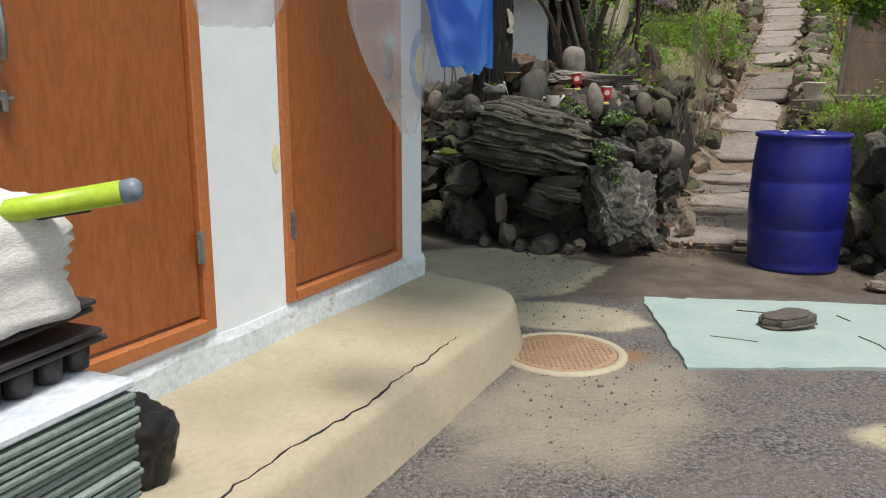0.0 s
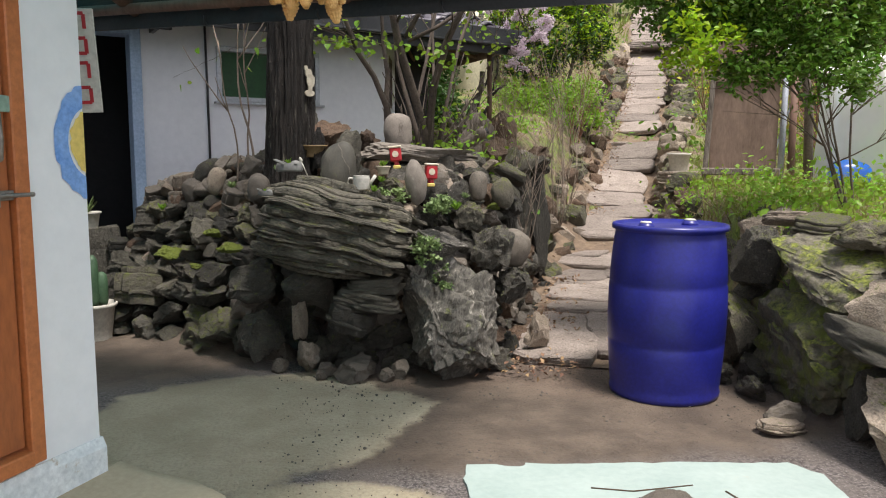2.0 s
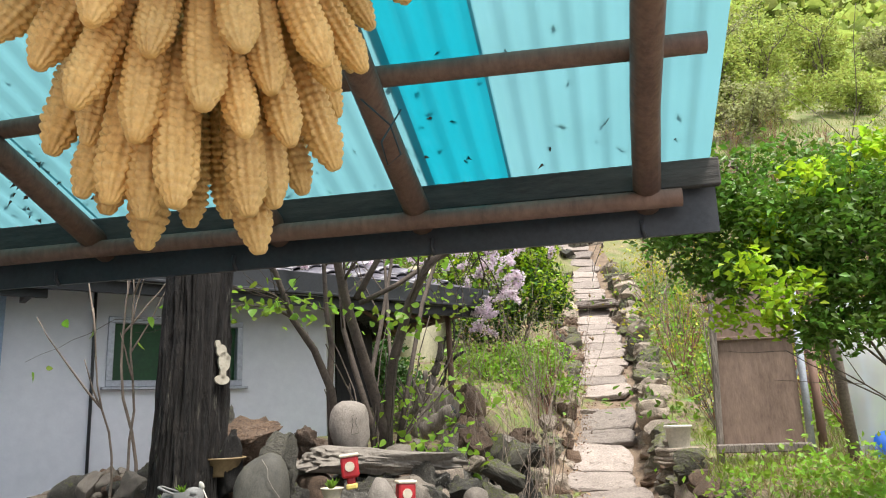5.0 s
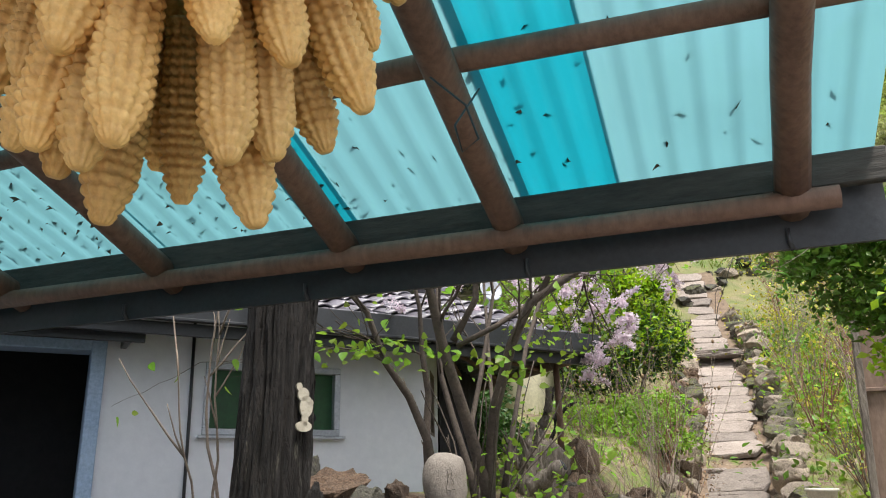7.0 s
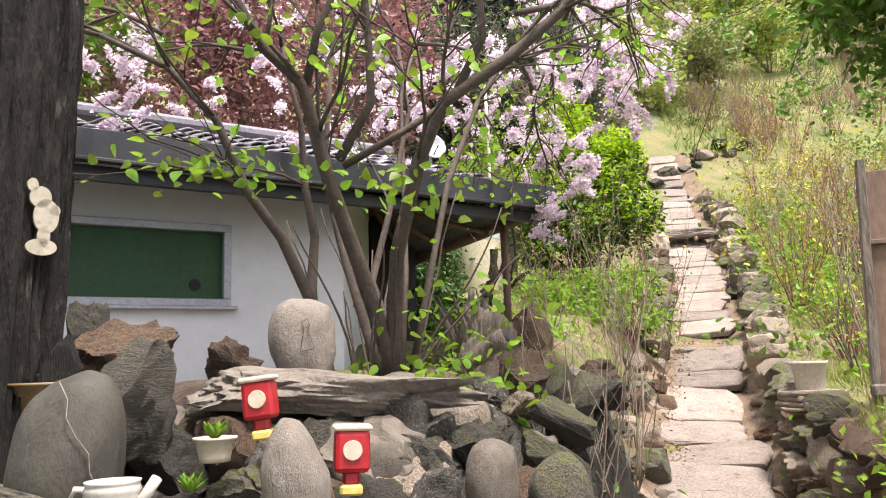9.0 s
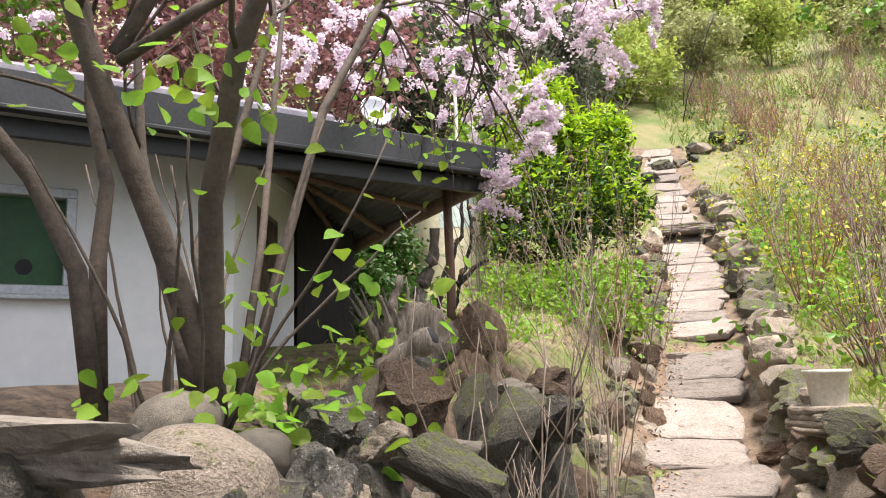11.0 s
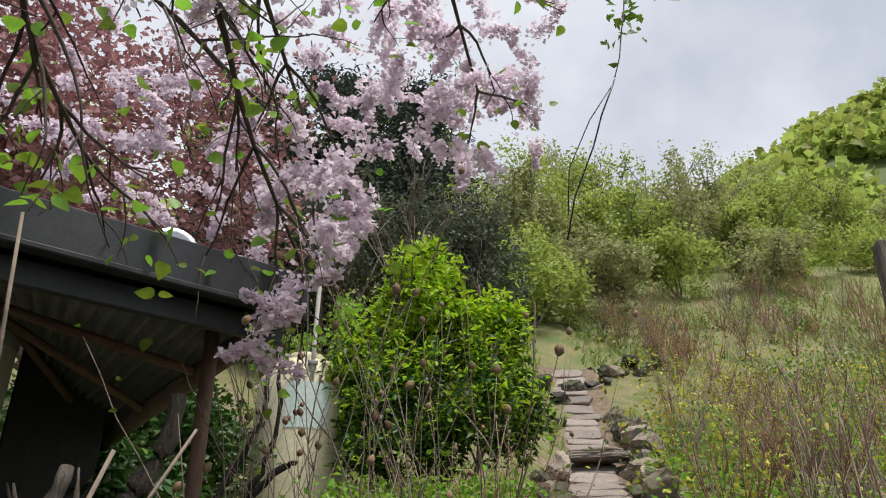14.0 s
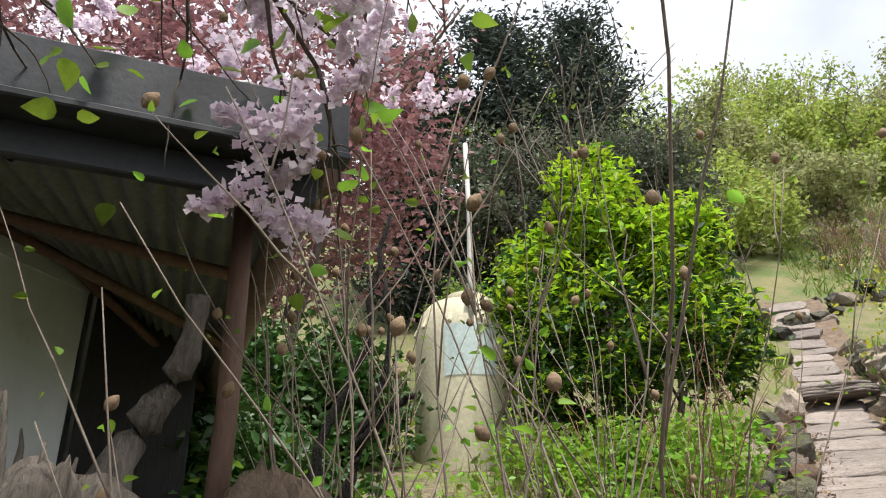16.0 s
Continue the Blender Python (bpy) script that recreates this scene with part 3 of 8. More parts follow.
    # hillside: earth, leaf litter, thin grass and yellow-green meadow
    sep = n.new("ShaderNodeSeparateXYZ")
    l.new(P, sep.inputs["Vector"])
    litter = mix(ramp(noisy(14, 5, 0.7), 0.35, 0.65), (0.085, 0.055, 0.036), (0.29, 0.215, 0.145))
    grass = mix(ramp(noisy(5, 6, 0.7), 0.35, 0.65), (0.085, 0.13, 0.02), (0.20, 0.23, 0.06))
    meadow = mix(ramp(noisy(1.2, 6, 0.7), 0.35, 0.65), (0.10, 0.14, 0.03), (0.22, 0.19, 0.085))
    hill = mix(ramp(mid, 0.42, 0.6), litter, grass)
    hill = mix(ramp(sep.outputs["Y"], 14, 24), hill, meadow)
    hill = mix(ramp(sep.outputs["Y"], 40, 60), hill, (0.075, 0.11, 0.025))
    ghost = noisy(1.3, 4)
    edge = math2("ADD", sep.outputs["Z"], math2("MULTIPLY", math2("SUBTRACT", ghost, 0.5), 0.25))
    high = math2("MAXIMUM", ramp(edge, 0.10, 0.26), math2("MULTIPLY", ramp(sep.outputs["Y"], 6.2, 6.9), ramp(sep.outputs["X"], 1.2, 1.8)))
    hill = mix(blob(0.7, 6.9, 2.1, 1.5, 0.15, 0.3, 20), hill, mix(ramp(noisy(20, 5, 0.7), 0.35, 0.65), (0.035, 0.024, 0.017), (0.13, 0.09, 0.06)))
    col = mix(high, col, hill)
    l.new(col, b.inputs["Base Color"])
    l.new(ramp(mid, 0.2, 0.8, 0.72, 0.95), b.inputs["Roughness"])
    bp = n.new("ShaderNodeBump")
    bp.inputs["Strength"].default_value, bp.inputs["Distance"].default_value = 0.9, 0.018
    l.new(math2("ADD", grit, math2("MULTIPLY", mid, 1.5)), bp.inputs["Height"])
    l.new(bp.outputs["Normal"], b.inputs["Normal"])
    return m


def grid_steps(core, lo, hi, step):
    a = list(np.arange(core[0], core[1] + 1e-6, step))
    d, v = step, core[1]
    while v < hi:
        d *= 1.16
        v += d
        a.append(v)
    d, v, low = step, core[0], []
    while v > lo:
        d *= 1.25
        v -= d
        low.append(v)
    return np.array(low[::-1] + a)


def build_ground():
    xs, ys = grid_steps((-2.0, 6.5), -260, 330, 0.07), grid_steps((1.5, 12.0), -60, 420, 0.08)
    X, Y = np.meshgrid(xs, ys)
    Z = height(X, Y)
    rough = np.array([[noise.noise(Vector((a * 2.3, b * 2.3, 0.3))) * 0.5 + noise.noise(Vector((a * 0.5, b * 0.5, 4.3))) for a, b in zip(ra, rb)] for ra, rb in zip(X, Y)])
    amp = 0.008 + 0.05 * smooth01(Z, 0.1, 0.6) + 0.5 * smooth01(Y, 22, 60)
    Z = Z + rough * amp
    ridge = smooth01(Y, 45, 75) * 66 * np.exp(-((X - 140) / 75) ** 2 - ((Y - 105) / 60) ** 2)
    Z = Z + ridge
    nx, ny = len(xs), len(ys)
    v = np.stack([X, Y, Z], -1).reshape(-1, 3)
    i = (np.arange(ny - 1)[:, None] * nx + np.arange(nx - 1)[None, :]).reshape(-1)
    f = np.stack([i, i + 1, i + nx + 1, i + nx], -1)
    ob = ob_of("ground", mesh_from("ground", v.tolist(), f.tolist(), True), ground_material())
    tagged(ob, "asphalt and concrete yard running into an earthy grassy hillside", "ground", kind="structure")


build_ground()

# ---------------------------------------------------------------- white shed with two brown doors
WA = math.degrees(math.atan2(0.9, 0.43))
SHED = Matrix.Translation((-0.13, 3.84, 0)) @ Matrix.Rotation(radians(WA), 4, "Z")
# in the shed's own axes: x runs along the wall (0 at the corner, negative towards the start), y into the building


def wall_with_openings(name, x0, x1, z0, z1, thick, openings, material, m, label, y0=0.0):
    """A wall of that thickness, in pieces round its openings (x0, x1, z0, z1)."""
    bm = bmesh.new()
    cuts = sorted({x0, x1, *[o[0] for o in openings], *[o[1] for o in openings]})
    for a, b in zip(cuts, cuts[1:]):
        zs = [(z0, z1)]
        for o in openings:
            if o[0] <= a and o[1] >= b:
                zs = [p for s in zs for p in ((s[0], min(s[1], o[2])), (max(s[0], o[3]), s[1])) if p[1] - p[0] > 1e-4]
        for s in zs:
            box(b - a, thick, s[1] - s[0], (a + b) / 2, y0 + thick / 2, (s[0] + s[1]) / 2, bm=bm)
    bmesh.ops.remove_doubles(bm, verts=bm.verts, dist=1e-4)
    ob = part(name, bm, material, None, "", m)
    return tagged(ob, label, "wall", kind="structure")


D2 = (-1.135, -0.225, 0.385, 2.15)
D1 = (-2.32, -1.53, 0.40, 2.15)
wall_with_openings("wall_shed_front", -6.5, 0.0, 0.36, 2.75, 0.16, [D1, D2], M_WALL, SHED, "white limewashed plaster wall of the shed with two doorways")
wall_with_openings("wall_shed_side", 0.16, 5.0, -0.05, 2.75, 0.14, [], M_WALL, SHED @ pose(0, 0, 0, 0, 0, 90), "white limewashed side wall of the shed", y0=0.0)
wall_with_openings("wall_shed_back", -6.5, -0.16, -0.05, 2.75, 0.14, [], M_WALL, SHED @ pose(0, 4.86, 0), "white rear wall of the shed")


def plinth():
    bm = bmesh.new()
    n = 60
    for i in range(n + 1):
        x = -6.5 + 6.51 * i / n
        w = 0.012 * wobble(x * 3, 0.3, 1.0, 2.0)
        for y, z in ((0.16, 0.0), (-0.012 + w, 0.0), (-0.014 + w, 0.34 + w), (-0.004, 0.372 + w * 0.8), (0.16, 0.375)):
            bm.verts.new((x, y, z))
    bm.verts.ensure_lookup_table()
    for i in range(n):
        for k in range(4):
            bm.faces.new((bm.verts[i * 5 + k], bm.verts[(i + 1) * 5 + k], bm.verts[(i + 1) * 5 + k + 1], bm.verts[i * 5 + k + 1]))
    bm.faces.new([bm.verts[n * 5 + k] for k in range(5)])
    tagged(part("plinth", bm, M_PLINTH, None, "", SHED), "pale blue stained plinth at the foot of the shed wall", "plinth", kind="structure")


plinth()


def shed_door(name, d, hinge_left, label):
    """A painted plywood door in its frame, with hinges, pull handle and bolt."""
    x0, x1, z0, z1 = d
    t = thing(name, label, "door", SHED, kind="structure")
    fw = 0.05
    for nm, args in (("jamb", (fw, 0.13, z1 - z0, x0 + fw / 2, 0.05, (z0 + z1) / 2)), ("jamb", (fw, 0.13, z1 - z0, x1 - fw / 2, 0.05, (z0 + z1) / 2)),
                     ("head", (x1 - x0 - 2 * fw, 0.13, fw, (x0 + x1) / 2, 0.05, z1 - fw / 2)), ("sill", (x1 - x0 - 2 * fw, 0.14, 0.045, (x0 + x1) / 2, 0.047, z0 + 0.0225))):
        part(nm, box(*args, bevel=0.004), M_FRAME, t)
    bm = box(x1 - x0 - 2 * fw - 0.012, 0.035, z1 - z0 - fw - 0.06, (x0 + x1) / 2, 0.022, (z0 + z1) / 2 + 0.0, bevel=0.004)
    leaf = part("leaf", bm, M_DOOR, t)
    hx = x0 + fw if hinge_left else x1 - fw
    for hz in (0.69, 1.9):
        bm = box(0.03, 0.006, 0.10, hx + 0.016, 0.001, hz, bevel=0.001)
        box(0.02, 0.006, 0.10, hx - 0.012, -0.017, hz, bevel=0.001, bm=bm)
        bmesh.ops.create_cone(bm, cap_ends=True, segments=10, radius1=0.008, radius2=0.008, depth=0.11, matrix=Matrix.Translation((hx, -0.014, hz)))
        part("hinge", bm, M_METAL, t, "worn steel hinge")
    sx = x1 - fw - 0.045 if hinge_left else x0 + fw + 0.045
    sg = 1 if hinge_left else -1
    zc = 1.20
    v, f = tube_data([(sx - 0.02 * sg, -0.01, zc + 0.20), (sx - 0.02 * sg, -0.035, zc + 0.19), (sx - 0.02 * sg, -0.04, zc + 0.13), (sx - 0.02 * sg, -0.035, zc + 0.07), (sx - 0.02 * sg, -0.01, zc + 0.06)], [0.009] * 5, 8)
    pl = part("handle", box(0.028, 0.006, 0.20, sx - 0.02 * sg, 0.001, zc + 0.13, bevel=0.002), M_METAL, t, "worn steel pull handle")
    ob_of("grip", mesh_from("grip", v, f, True), M_METAL, pl)
    bm = box(0.13, 0.008, 0.028, sx + 0.02 * sg, -0.001, zc - 0.03, bevel=0.002)
    bmesh.ops.create_cone(bm, cap_ends=True, segments=10, radius1=0.007, radius2=0.007, depth=0.15, matrix=Matrix.Translation((sx + 0.03 * sg, -0.012, zc - 0.03)) @ Matrix.Rotation(radians(90), 4, "Y"))
    box(0.014, 0.016, 0.05, sx - 0.02 * sg, -0.014, zc - 0.035, bevel=0.002, bm=bm)
    part("bolt", bm, M_METAL, t, "steel slide bolt")
    if hinge_left:
        part("latch_plate", box(0.07, 0.012, 0.045, x1 - fw - 0.02, -0.004, 1.42, bevel=0.003), M_GREENM, t, "green enamelled latch plate")
    return t


M_GREENM = mat("green_enamel", (0.16, 0.28, 0.22), (0.24, 0.36, 0.29), 0.5, 8.0, 50, 0.1, spots=(0.2, 0.14, 0.08), spot_scale=20)
shed_door("door_1", D1, False, "closed brown painted plywood door with steel bolt")
shed_door("door_2", D2, True, "closed brown painted plywood door with steel hinges")


def ledge():
    """The rounded concrete step along the foot of the shed wall."""
    bm = bmesh.new()
    rows = []
    n = 70
    for i in range(n + 1):
        s = i / n
        x = -6.2 + 6.20 * s
        w = 0.635 + 0.02 * wobble(x, 1.0, 1.5, 3.0)
        e = (x + 0.62) / 0.72
        if e > 0:
            w = max(0.06, w * math.sqrt(max(0.0, 1 - min(1, e) ** 2.4)))
            x = -0.62 + 0.72 * math.sin(min(1, e) * math.pi / 2)
        top = 0.225 + 0.008 * wobble(x, 2.0, 2.2, 5.0)
        prof = [(0.0, top + 0.03), (-0.35 * w, top + 0.012), (-w + 0.06 * min(1, w * 3), top), (-w + 0.025 * min(1, w * 3), top - 0.010), (-w + 0.008, top - 0.04), (-w - 0.008, top * 0.45), (-w - 0.028, 0.01), (-w - 0.04, -0.06)]
        rows.append([bm.verts.new((x + 0.004 * wobble(x * 5, k, 3), y + 0.010 * wobble(x * 4 + k, k * 1.7, 1.3, 1.0), z)) for k, (y, z) in enumerate(prof)])
    for a, b in zip(rows, rows[1:]):
        for k in range(len(a) - 1):
            bm.faces.new((a[k], b[k], b[k + 1], a[k + 1]))
    bm.faces.new(rows[-1])
    t = part("step_ledge", bm, M_LEDGE, None, "", SHED, smooth=True)
    tagged(t, "worn tan concrete step with a rounded end along the shed wall", "step", kind="structure")
    # the long crack near the edge of the step
    random.seed(5)
    pts = []
    x = -2.6
    while x < -0.75:
        pts.append((x, -0.575 - 0.03 * wobble(x * 4, 0.5, 1.0, 7) + random.uniform(-0.008, 0.008), 0.2245 + 0.004 * wobble(x, 2.0, 2.2, 5.0)))
        x += random.uniform(0.02, 0.05)
    tube("crack", pts, [0.0018 + 0.0028 * random.random() for _ in pts], M_DARK, t, 5, "dark crack")


ledge()


# ---------------------------------------------------------------- turquoise canopy over the yard
CAN = Matrix.Translation((1.88, 4.65, 2.068)) @ Matrix(((-0.903, -0.43, 0, 0), (0.43, -0.903, 0, 0), (0, 0, 1, 0), (0, 0, 0, 1)))
# own axes: x along the eave towards the shed, y back over the yard, rising 0.35 a metre


def can(x, y, dz=0.0):
    return CAN @ Vector((x, y, 0.35 * y + dz))


M_DARKBATTEN = mat("dark_weathered_batten", (0.020, 0.018, 0.016), (0.075, 0.068, 0.06), 0.9, 8.0, 60, 0.6, stretch=(0.2, 1, 1))


def canopy():
    t = thing("canopy", "turquoise corrugated plastic canopy on brown log rafters with a black eave", "canopy")
    for i, x in enumerate((0.16, 0.82, 1.29, 1.92, 2.55, 3.2)):
        pts = [can(x + 0.01 * math.sin(k * 1.3 + i), y, -0.01) for k, y in enumerate((0.0, 0.4, 0.9, 1.6, 2.9))]
        tube("rafter", pts, [0.040, 0.037, 0.038, 0.040, 0.04], M_LOG, t, 12)
    tube("eave_log", [can(0.07, 0.075, -0.045), can(0.9, 0.085, -0.05), (can(2.0, 0.08, -0.045)), can(3.6, 0.08, -0.05)], [0.026, 0.028, 0.027, 0.03], M_LOG, t, 12)
    for y, x0 in ((0.51, 0.03), (1.03, 0.05), (1.6, 0.05)):
        tube("purlin", [can(x0, y, 0.045), can(0.9, y + 0.02, 0.05), can(2.0, y + 0.01, 0.045), can(3.6, y, 0.045)], [0.026, 0.028, 0.026, 0.03], M_LOG, t, 12)
    part("batten", box(3.66, 0.03, 0.080, 1.79, 0.050, 0.052, bevel=0.004), M_DARKBATTEN, t, "dark weathered batten", CAN)
    # black eave board with an open gutter
    bm = bmesh.new()
    prof = [(0.02, 0.02), (-0.012, 0.02), (-0.012, -0.095), (0.006, -0.115), (0.02, -0.115), (0.02, -0.02)]
    ring = []
    for x in (-0.03, 0.6, 1.4, 2.2, 3.6):
        ring.append([bm.verts.new(CAN @ Vector((x, y - 0.01, z + 0.005))) for y, z in prof])
    for a, b in zip(ring, ring[1:]):
        for k in range(len(prof)):
            k2 = (k + 1) % len(prof)
            bm.faces.new((a[k], b[k], b[k2], a[k2]))
    bm.faces.new(ring[0]), bm.faces.new(ring[-1])
    eave = part("eave_board", bm, M_BLACK, t, "black sheet metal eave board")
    for x in (0.18, 0.80, 1.45, 2.1):
        p = can(x, 0.02, -0.07)
        tube("gutter_hook", [p, p + Vector((0.0, 0, -0.03)), p + Vector((0.01, 0.006, -0.05))], 0.006, M_BLACK, eave, 6)
    # corrugated sheets, overlapping, some of deeper colour
    edges = [(-0.02, 0.555, M_TURQ), (0.545, 0.80, M_TURQD), (0.78, 1.30, M_TURQ), (1.28, 1.42, M_TURQD), (1.40, 1.95, M_TURQ), (1.93, 2.75, M_TURQ), (2.73, 3.6, M_TURQD)]
    for i, (x0, x1, material) in enumerate(edges):
        v, f = [], []
        nx = int((x1 - x0) / 0.012)
        ys = (0.02, 0.5, 1.2, 2.9)
        for y in ys:
            for k in range(nx + 1):
                x = x0 + (x1 - x0) * k / nx
                v.append(can(x, y, 0.088 + 0.009 * math.sin(x * 2 * math.pi / 0.075) + 0.004 * (i % 2)))
        for r in range(len(ys) - 1):
            for k in range(nx):
                a = r * (nx + 1) + k
                f.append((a, a + 1, a + nx + 2, a + nx + 1))
        o = ob_of("corrugated_sheet", mesh_from("corrugated_sheet", v, f, True), material, t, None, "translucent turquoise corrugated sheet" if material is M_TURQ else "deep turquoise corrugated sheet")
    # twigs, dirt and fallen leaves caught in the valleys of the sheets
    r = np.random.RandomState(14)
    pts = []
    for _ in range(520):
        x = r.choice((r.uniform(0.0, 3.4), r.normal(1.35, 0.05), r.normal(1.85, 0.22), r.normal(2.4, 0.3)))
        x = round(x / 0.075 - 0.75) * 0.075 + 0.056 + r.normal(0, 0.006)
        pts.append(tuple(can(x, 0.06 + abs(r.normal(0, 0.35)), 0.094)))
    tagged(ob_of("debris", leaf_mesh("debris", np.array(pts), 0.026, 15, 0.003, (1.0, 0.5)), M_SOIL, t), "dirt and dead leaves lying on the sheets", kind="stuff")
    return t


canopy()


# ---------------------------------------------------------------- white tiled house
HA = 23.0
HOUSE = Matrix.Translation((0.5, 8.85, 0)) @ Matrix.Rotation(radians(HA), 4, "Z")
# own axes: x along the front wall (0 at the window's outer edge), y into the house


def house():
    door = (-2.75, -1.62, -0.1, 2.36)
    win = (-0.98, 0.0, 1.76, 2.25)
    wall_with_openings("wall_house_front", -6.0, 0.72, -0.1, 2.62, 0.18, [door, win], M_HOUSE, HOUSE, "white plastered front wall of the tiled house")
    w = thing("window_1", "window boarded with green painted panel in a grey frame", "window", HOUSE, kind="structure")
    x0, x1, z0, z1 = win
    fr = 0.045
    for a in ((x1 - x0, 0.07, fr, (x0 + x1) / 2, 0.02, z1 - fr / 2), (x1 - x0, 0.07, fr, (x0 + x1) / 2, 0.02, z0 + fr / 2), (fr, 0.07, z1 - z0 - 2 * fr, x0 + fr / 2, 0.02, (z0 + z1) / 2), (fr, 0.07, z1 - z0 - 2 * fr, x1 - fr / 2, 0.02, (z0 + z1) / 2)):
        part("window_frame", box(*a, bevel=0.004), M_ALU, w)
    pane = part("pane", box(x1 - x0 - 2 * fr, 0.012, z1 - z0 - 2 * fr, (x0 + x1) / 2, 0.05, (z0 + z1) / 2), M_GREENP, w, "dark green painted panel")
    bm = bmesh.new()
    bmesh.ops.create_cone(bm, cap_ends=True, segments=20, radius1=0.035, radius2=0.035, depth=0.006, matrix=Matrix.Translation((x1 - 0.20, 0.042, z0 + 0.13)) @ Matrix.Rotation(radians(90), 4, "X"))
    part("vent_disc", bm, M_DARK, w, "dark round vent")
    part("window_sill", box(x1 - x0 + 0.06, 0.06, 0.02, (x0 + x1) / 2, -0.032, z0 - 0.012, bevel=0.003), M_ALU, w)
    d = thing("door_3", "dark open doorway with a pale blue wooden frame", "door", HOUSE, kind="structure")
    x0, x1, z0, z1 = door
    part("jamb", box(0.09, 0.22, z1 - z0, x1 - 0.045, 0.06, (z0 + z1) / 2, bevel=0.006), M_BLUEF, d)
    part("jamb", box(0.09, 0.22, z1 - z0, x0 + 0.045, 0.06, (z0 + z1) / 2, bevel=0.006), M_BLUEF, d)
    part("head", box(x1 - x0 - 0.18, 0.22, 0.08, (x0 + x1) / 2, 0.06, z1 - 0.04, bevel=0.006), M_BLUEF, d)
    # lining added inside the house, near black to stand for the unlit room
    inside = thing("wall_house_inside", "lining added inside the house, painted near black for the unlit room", "wall", HOUSE, kind="structure")
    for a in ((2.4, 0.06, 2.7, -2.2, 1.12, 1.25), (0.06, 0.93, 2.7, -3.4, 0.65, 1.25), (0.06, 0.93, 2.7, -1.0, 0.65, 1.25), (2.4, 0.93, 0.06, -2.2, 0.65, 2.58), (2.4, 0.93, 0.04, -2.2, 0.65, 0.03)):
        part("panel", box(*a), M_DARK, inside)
    # side wall, not square to the front
    c1, c2 = HOUSE @ Vector((0.72, 0, 0)), Vector((1.36, 10.5, 0))
    ang = math.degrees(math.atan2(c2.y - c1.y, c2.x - c1.x))
    ln = (c2 - c1).length
    SIDE = Matrix.Translation(c1) @ Matrix.Rotation(radians(ang), 4, "Z")
    w2 = (0.42, 0.92, 1.80, 2.34)
    wall_with_openings("wall_house_side", 0.0, ln, -0.1, 2.75, 0.16, [w2], M_HOUSE, SIDE, "white plastered side wall of the house with a small window", y0=0.0)
    s = thing("window_2", "small dark boarded window in the side wall", "window", SIDE, kind="structure")
    part("pane", box(w2[1] - w2[0] - 0.06, 0.02, w2[3] - w2[2] - 0.06, (w2[0] + w2[1]) / 2, 0.10, (w2[2] + w2[3]) / 2), M_LOG, s, "dark brown board")
    for a in ((0.03, 0.10, w2[3] - w2[2], w2[0] + 0.015, 0.05, (w2[2] + w2[3]) / 2), (0.03, 0.10, w2[3] - w2[2], w2[1] - 0.015, 0.05, (w2[2] + w2[3]) / 2), (w2[1] - w2[0] - 0.06, 0.10, 0.03, (w2[0] + w2[1]) / 2, 0.05, w2[3] - 0.015), (w2[1] - w2[0] - 0.06, 0.10, 0.03, (w2[0] + w2[1]) / 2, 0.05, w2[2] + 0.015)):
        part("window_frame", box(*a, bevel=0.003), M_WOODD, s)
    wall_with_openings("wall_house_rear", 0.0, 6.4, -0.1, 3.06, 0.16, [], M_HOUSE, Matrix.Translation((1.36, 10.5, 0)) @ pose(0, 0, 0, 0, 0, 203) @ pose(0, -0.35, 0), "rear wall of the house in shade")
    # triangle of boards between the side wall and the roof
    a, b = c1 + Vector((0.03, 0.03, 0)), c2
    n = (b - a).cross(Vector((0, 0, 1))).normalized() * 0.05
    v = [p + q for q in (Vector(), -n) for p in (a + Vector((0, 0, 2.5)), b + Vector((0, 0, 2.6)), b + Vector((0, 0, 3.10)), a + Vector((0, 0, 2.62)))]
    g = mesh_from("wall_house_gable", v, [(0, 1, 2, 3), (7, 6, 5, 4), (0, 4, 5, 1), (1, 5, 6, 2), (2, 6, 7, 3), (3, 7, 4, 0)])
    tagged(ob_of("wall_house_gable", g, M_HOUSE, None, Matrix.Translation(n * 0.1)), "white plaster closing the gap under the roof", "wall", kind="structure")
    return SIDE


SIDE = house()


tagged(tube("wall_cable", [(-0.488, 8.418, 2.60), (-0.478, 8.422, 1.9), (-0.469, 8.426, 0.6)], 0.011, M_BLACK, None, 8), "black cable running down the house wall", "cable")


def awning():
    """The small corrugated roof over the dark doorway."""
    t = thing("door_awning", "rusty grey corrugated awning with a black edge over the dark doorway", "awning", HOUSE)
    v, f = [], []
    n = 140
    for k in range(n + 1):
        x = -4.4 + 2.95 * k / n
        dz = 0.014 * math.sin(x * 2 * math.pi / 0.085)
        v += [(x, -0.42, 2.40 + dz), (x, 0.0, 2.56 + dz)]
    for k in range(n):
        f.append((2 * k, 2 * k + 2, 2 * k + 3, 2 * k + 1))
    ob_of("corrugated_sheet", mesh_from("corrugated_sheet", v, f, True), mat("rusty_zinc_sheet", (0.16, 0.135, 0.125), (0.34, 0.31, 0.30), 0.6, 5, 40, 0.2, metal=0.3, spots=(0.17, 0.09, 0.05), spot_scale=6, spot_at=0.6), t)
    part("edge_board", box(2.98, 0.03, 0.09, -2.925, -0.40, 2.335, bevel=0.004), M_BLACK, t, "black edge board")
    for x in (-4.3, -1.52):
        part("bracket", box(0.04, 0.40, 0.05, x, -0.19, 2.335, bevel=0.004), M_BLACK, t)


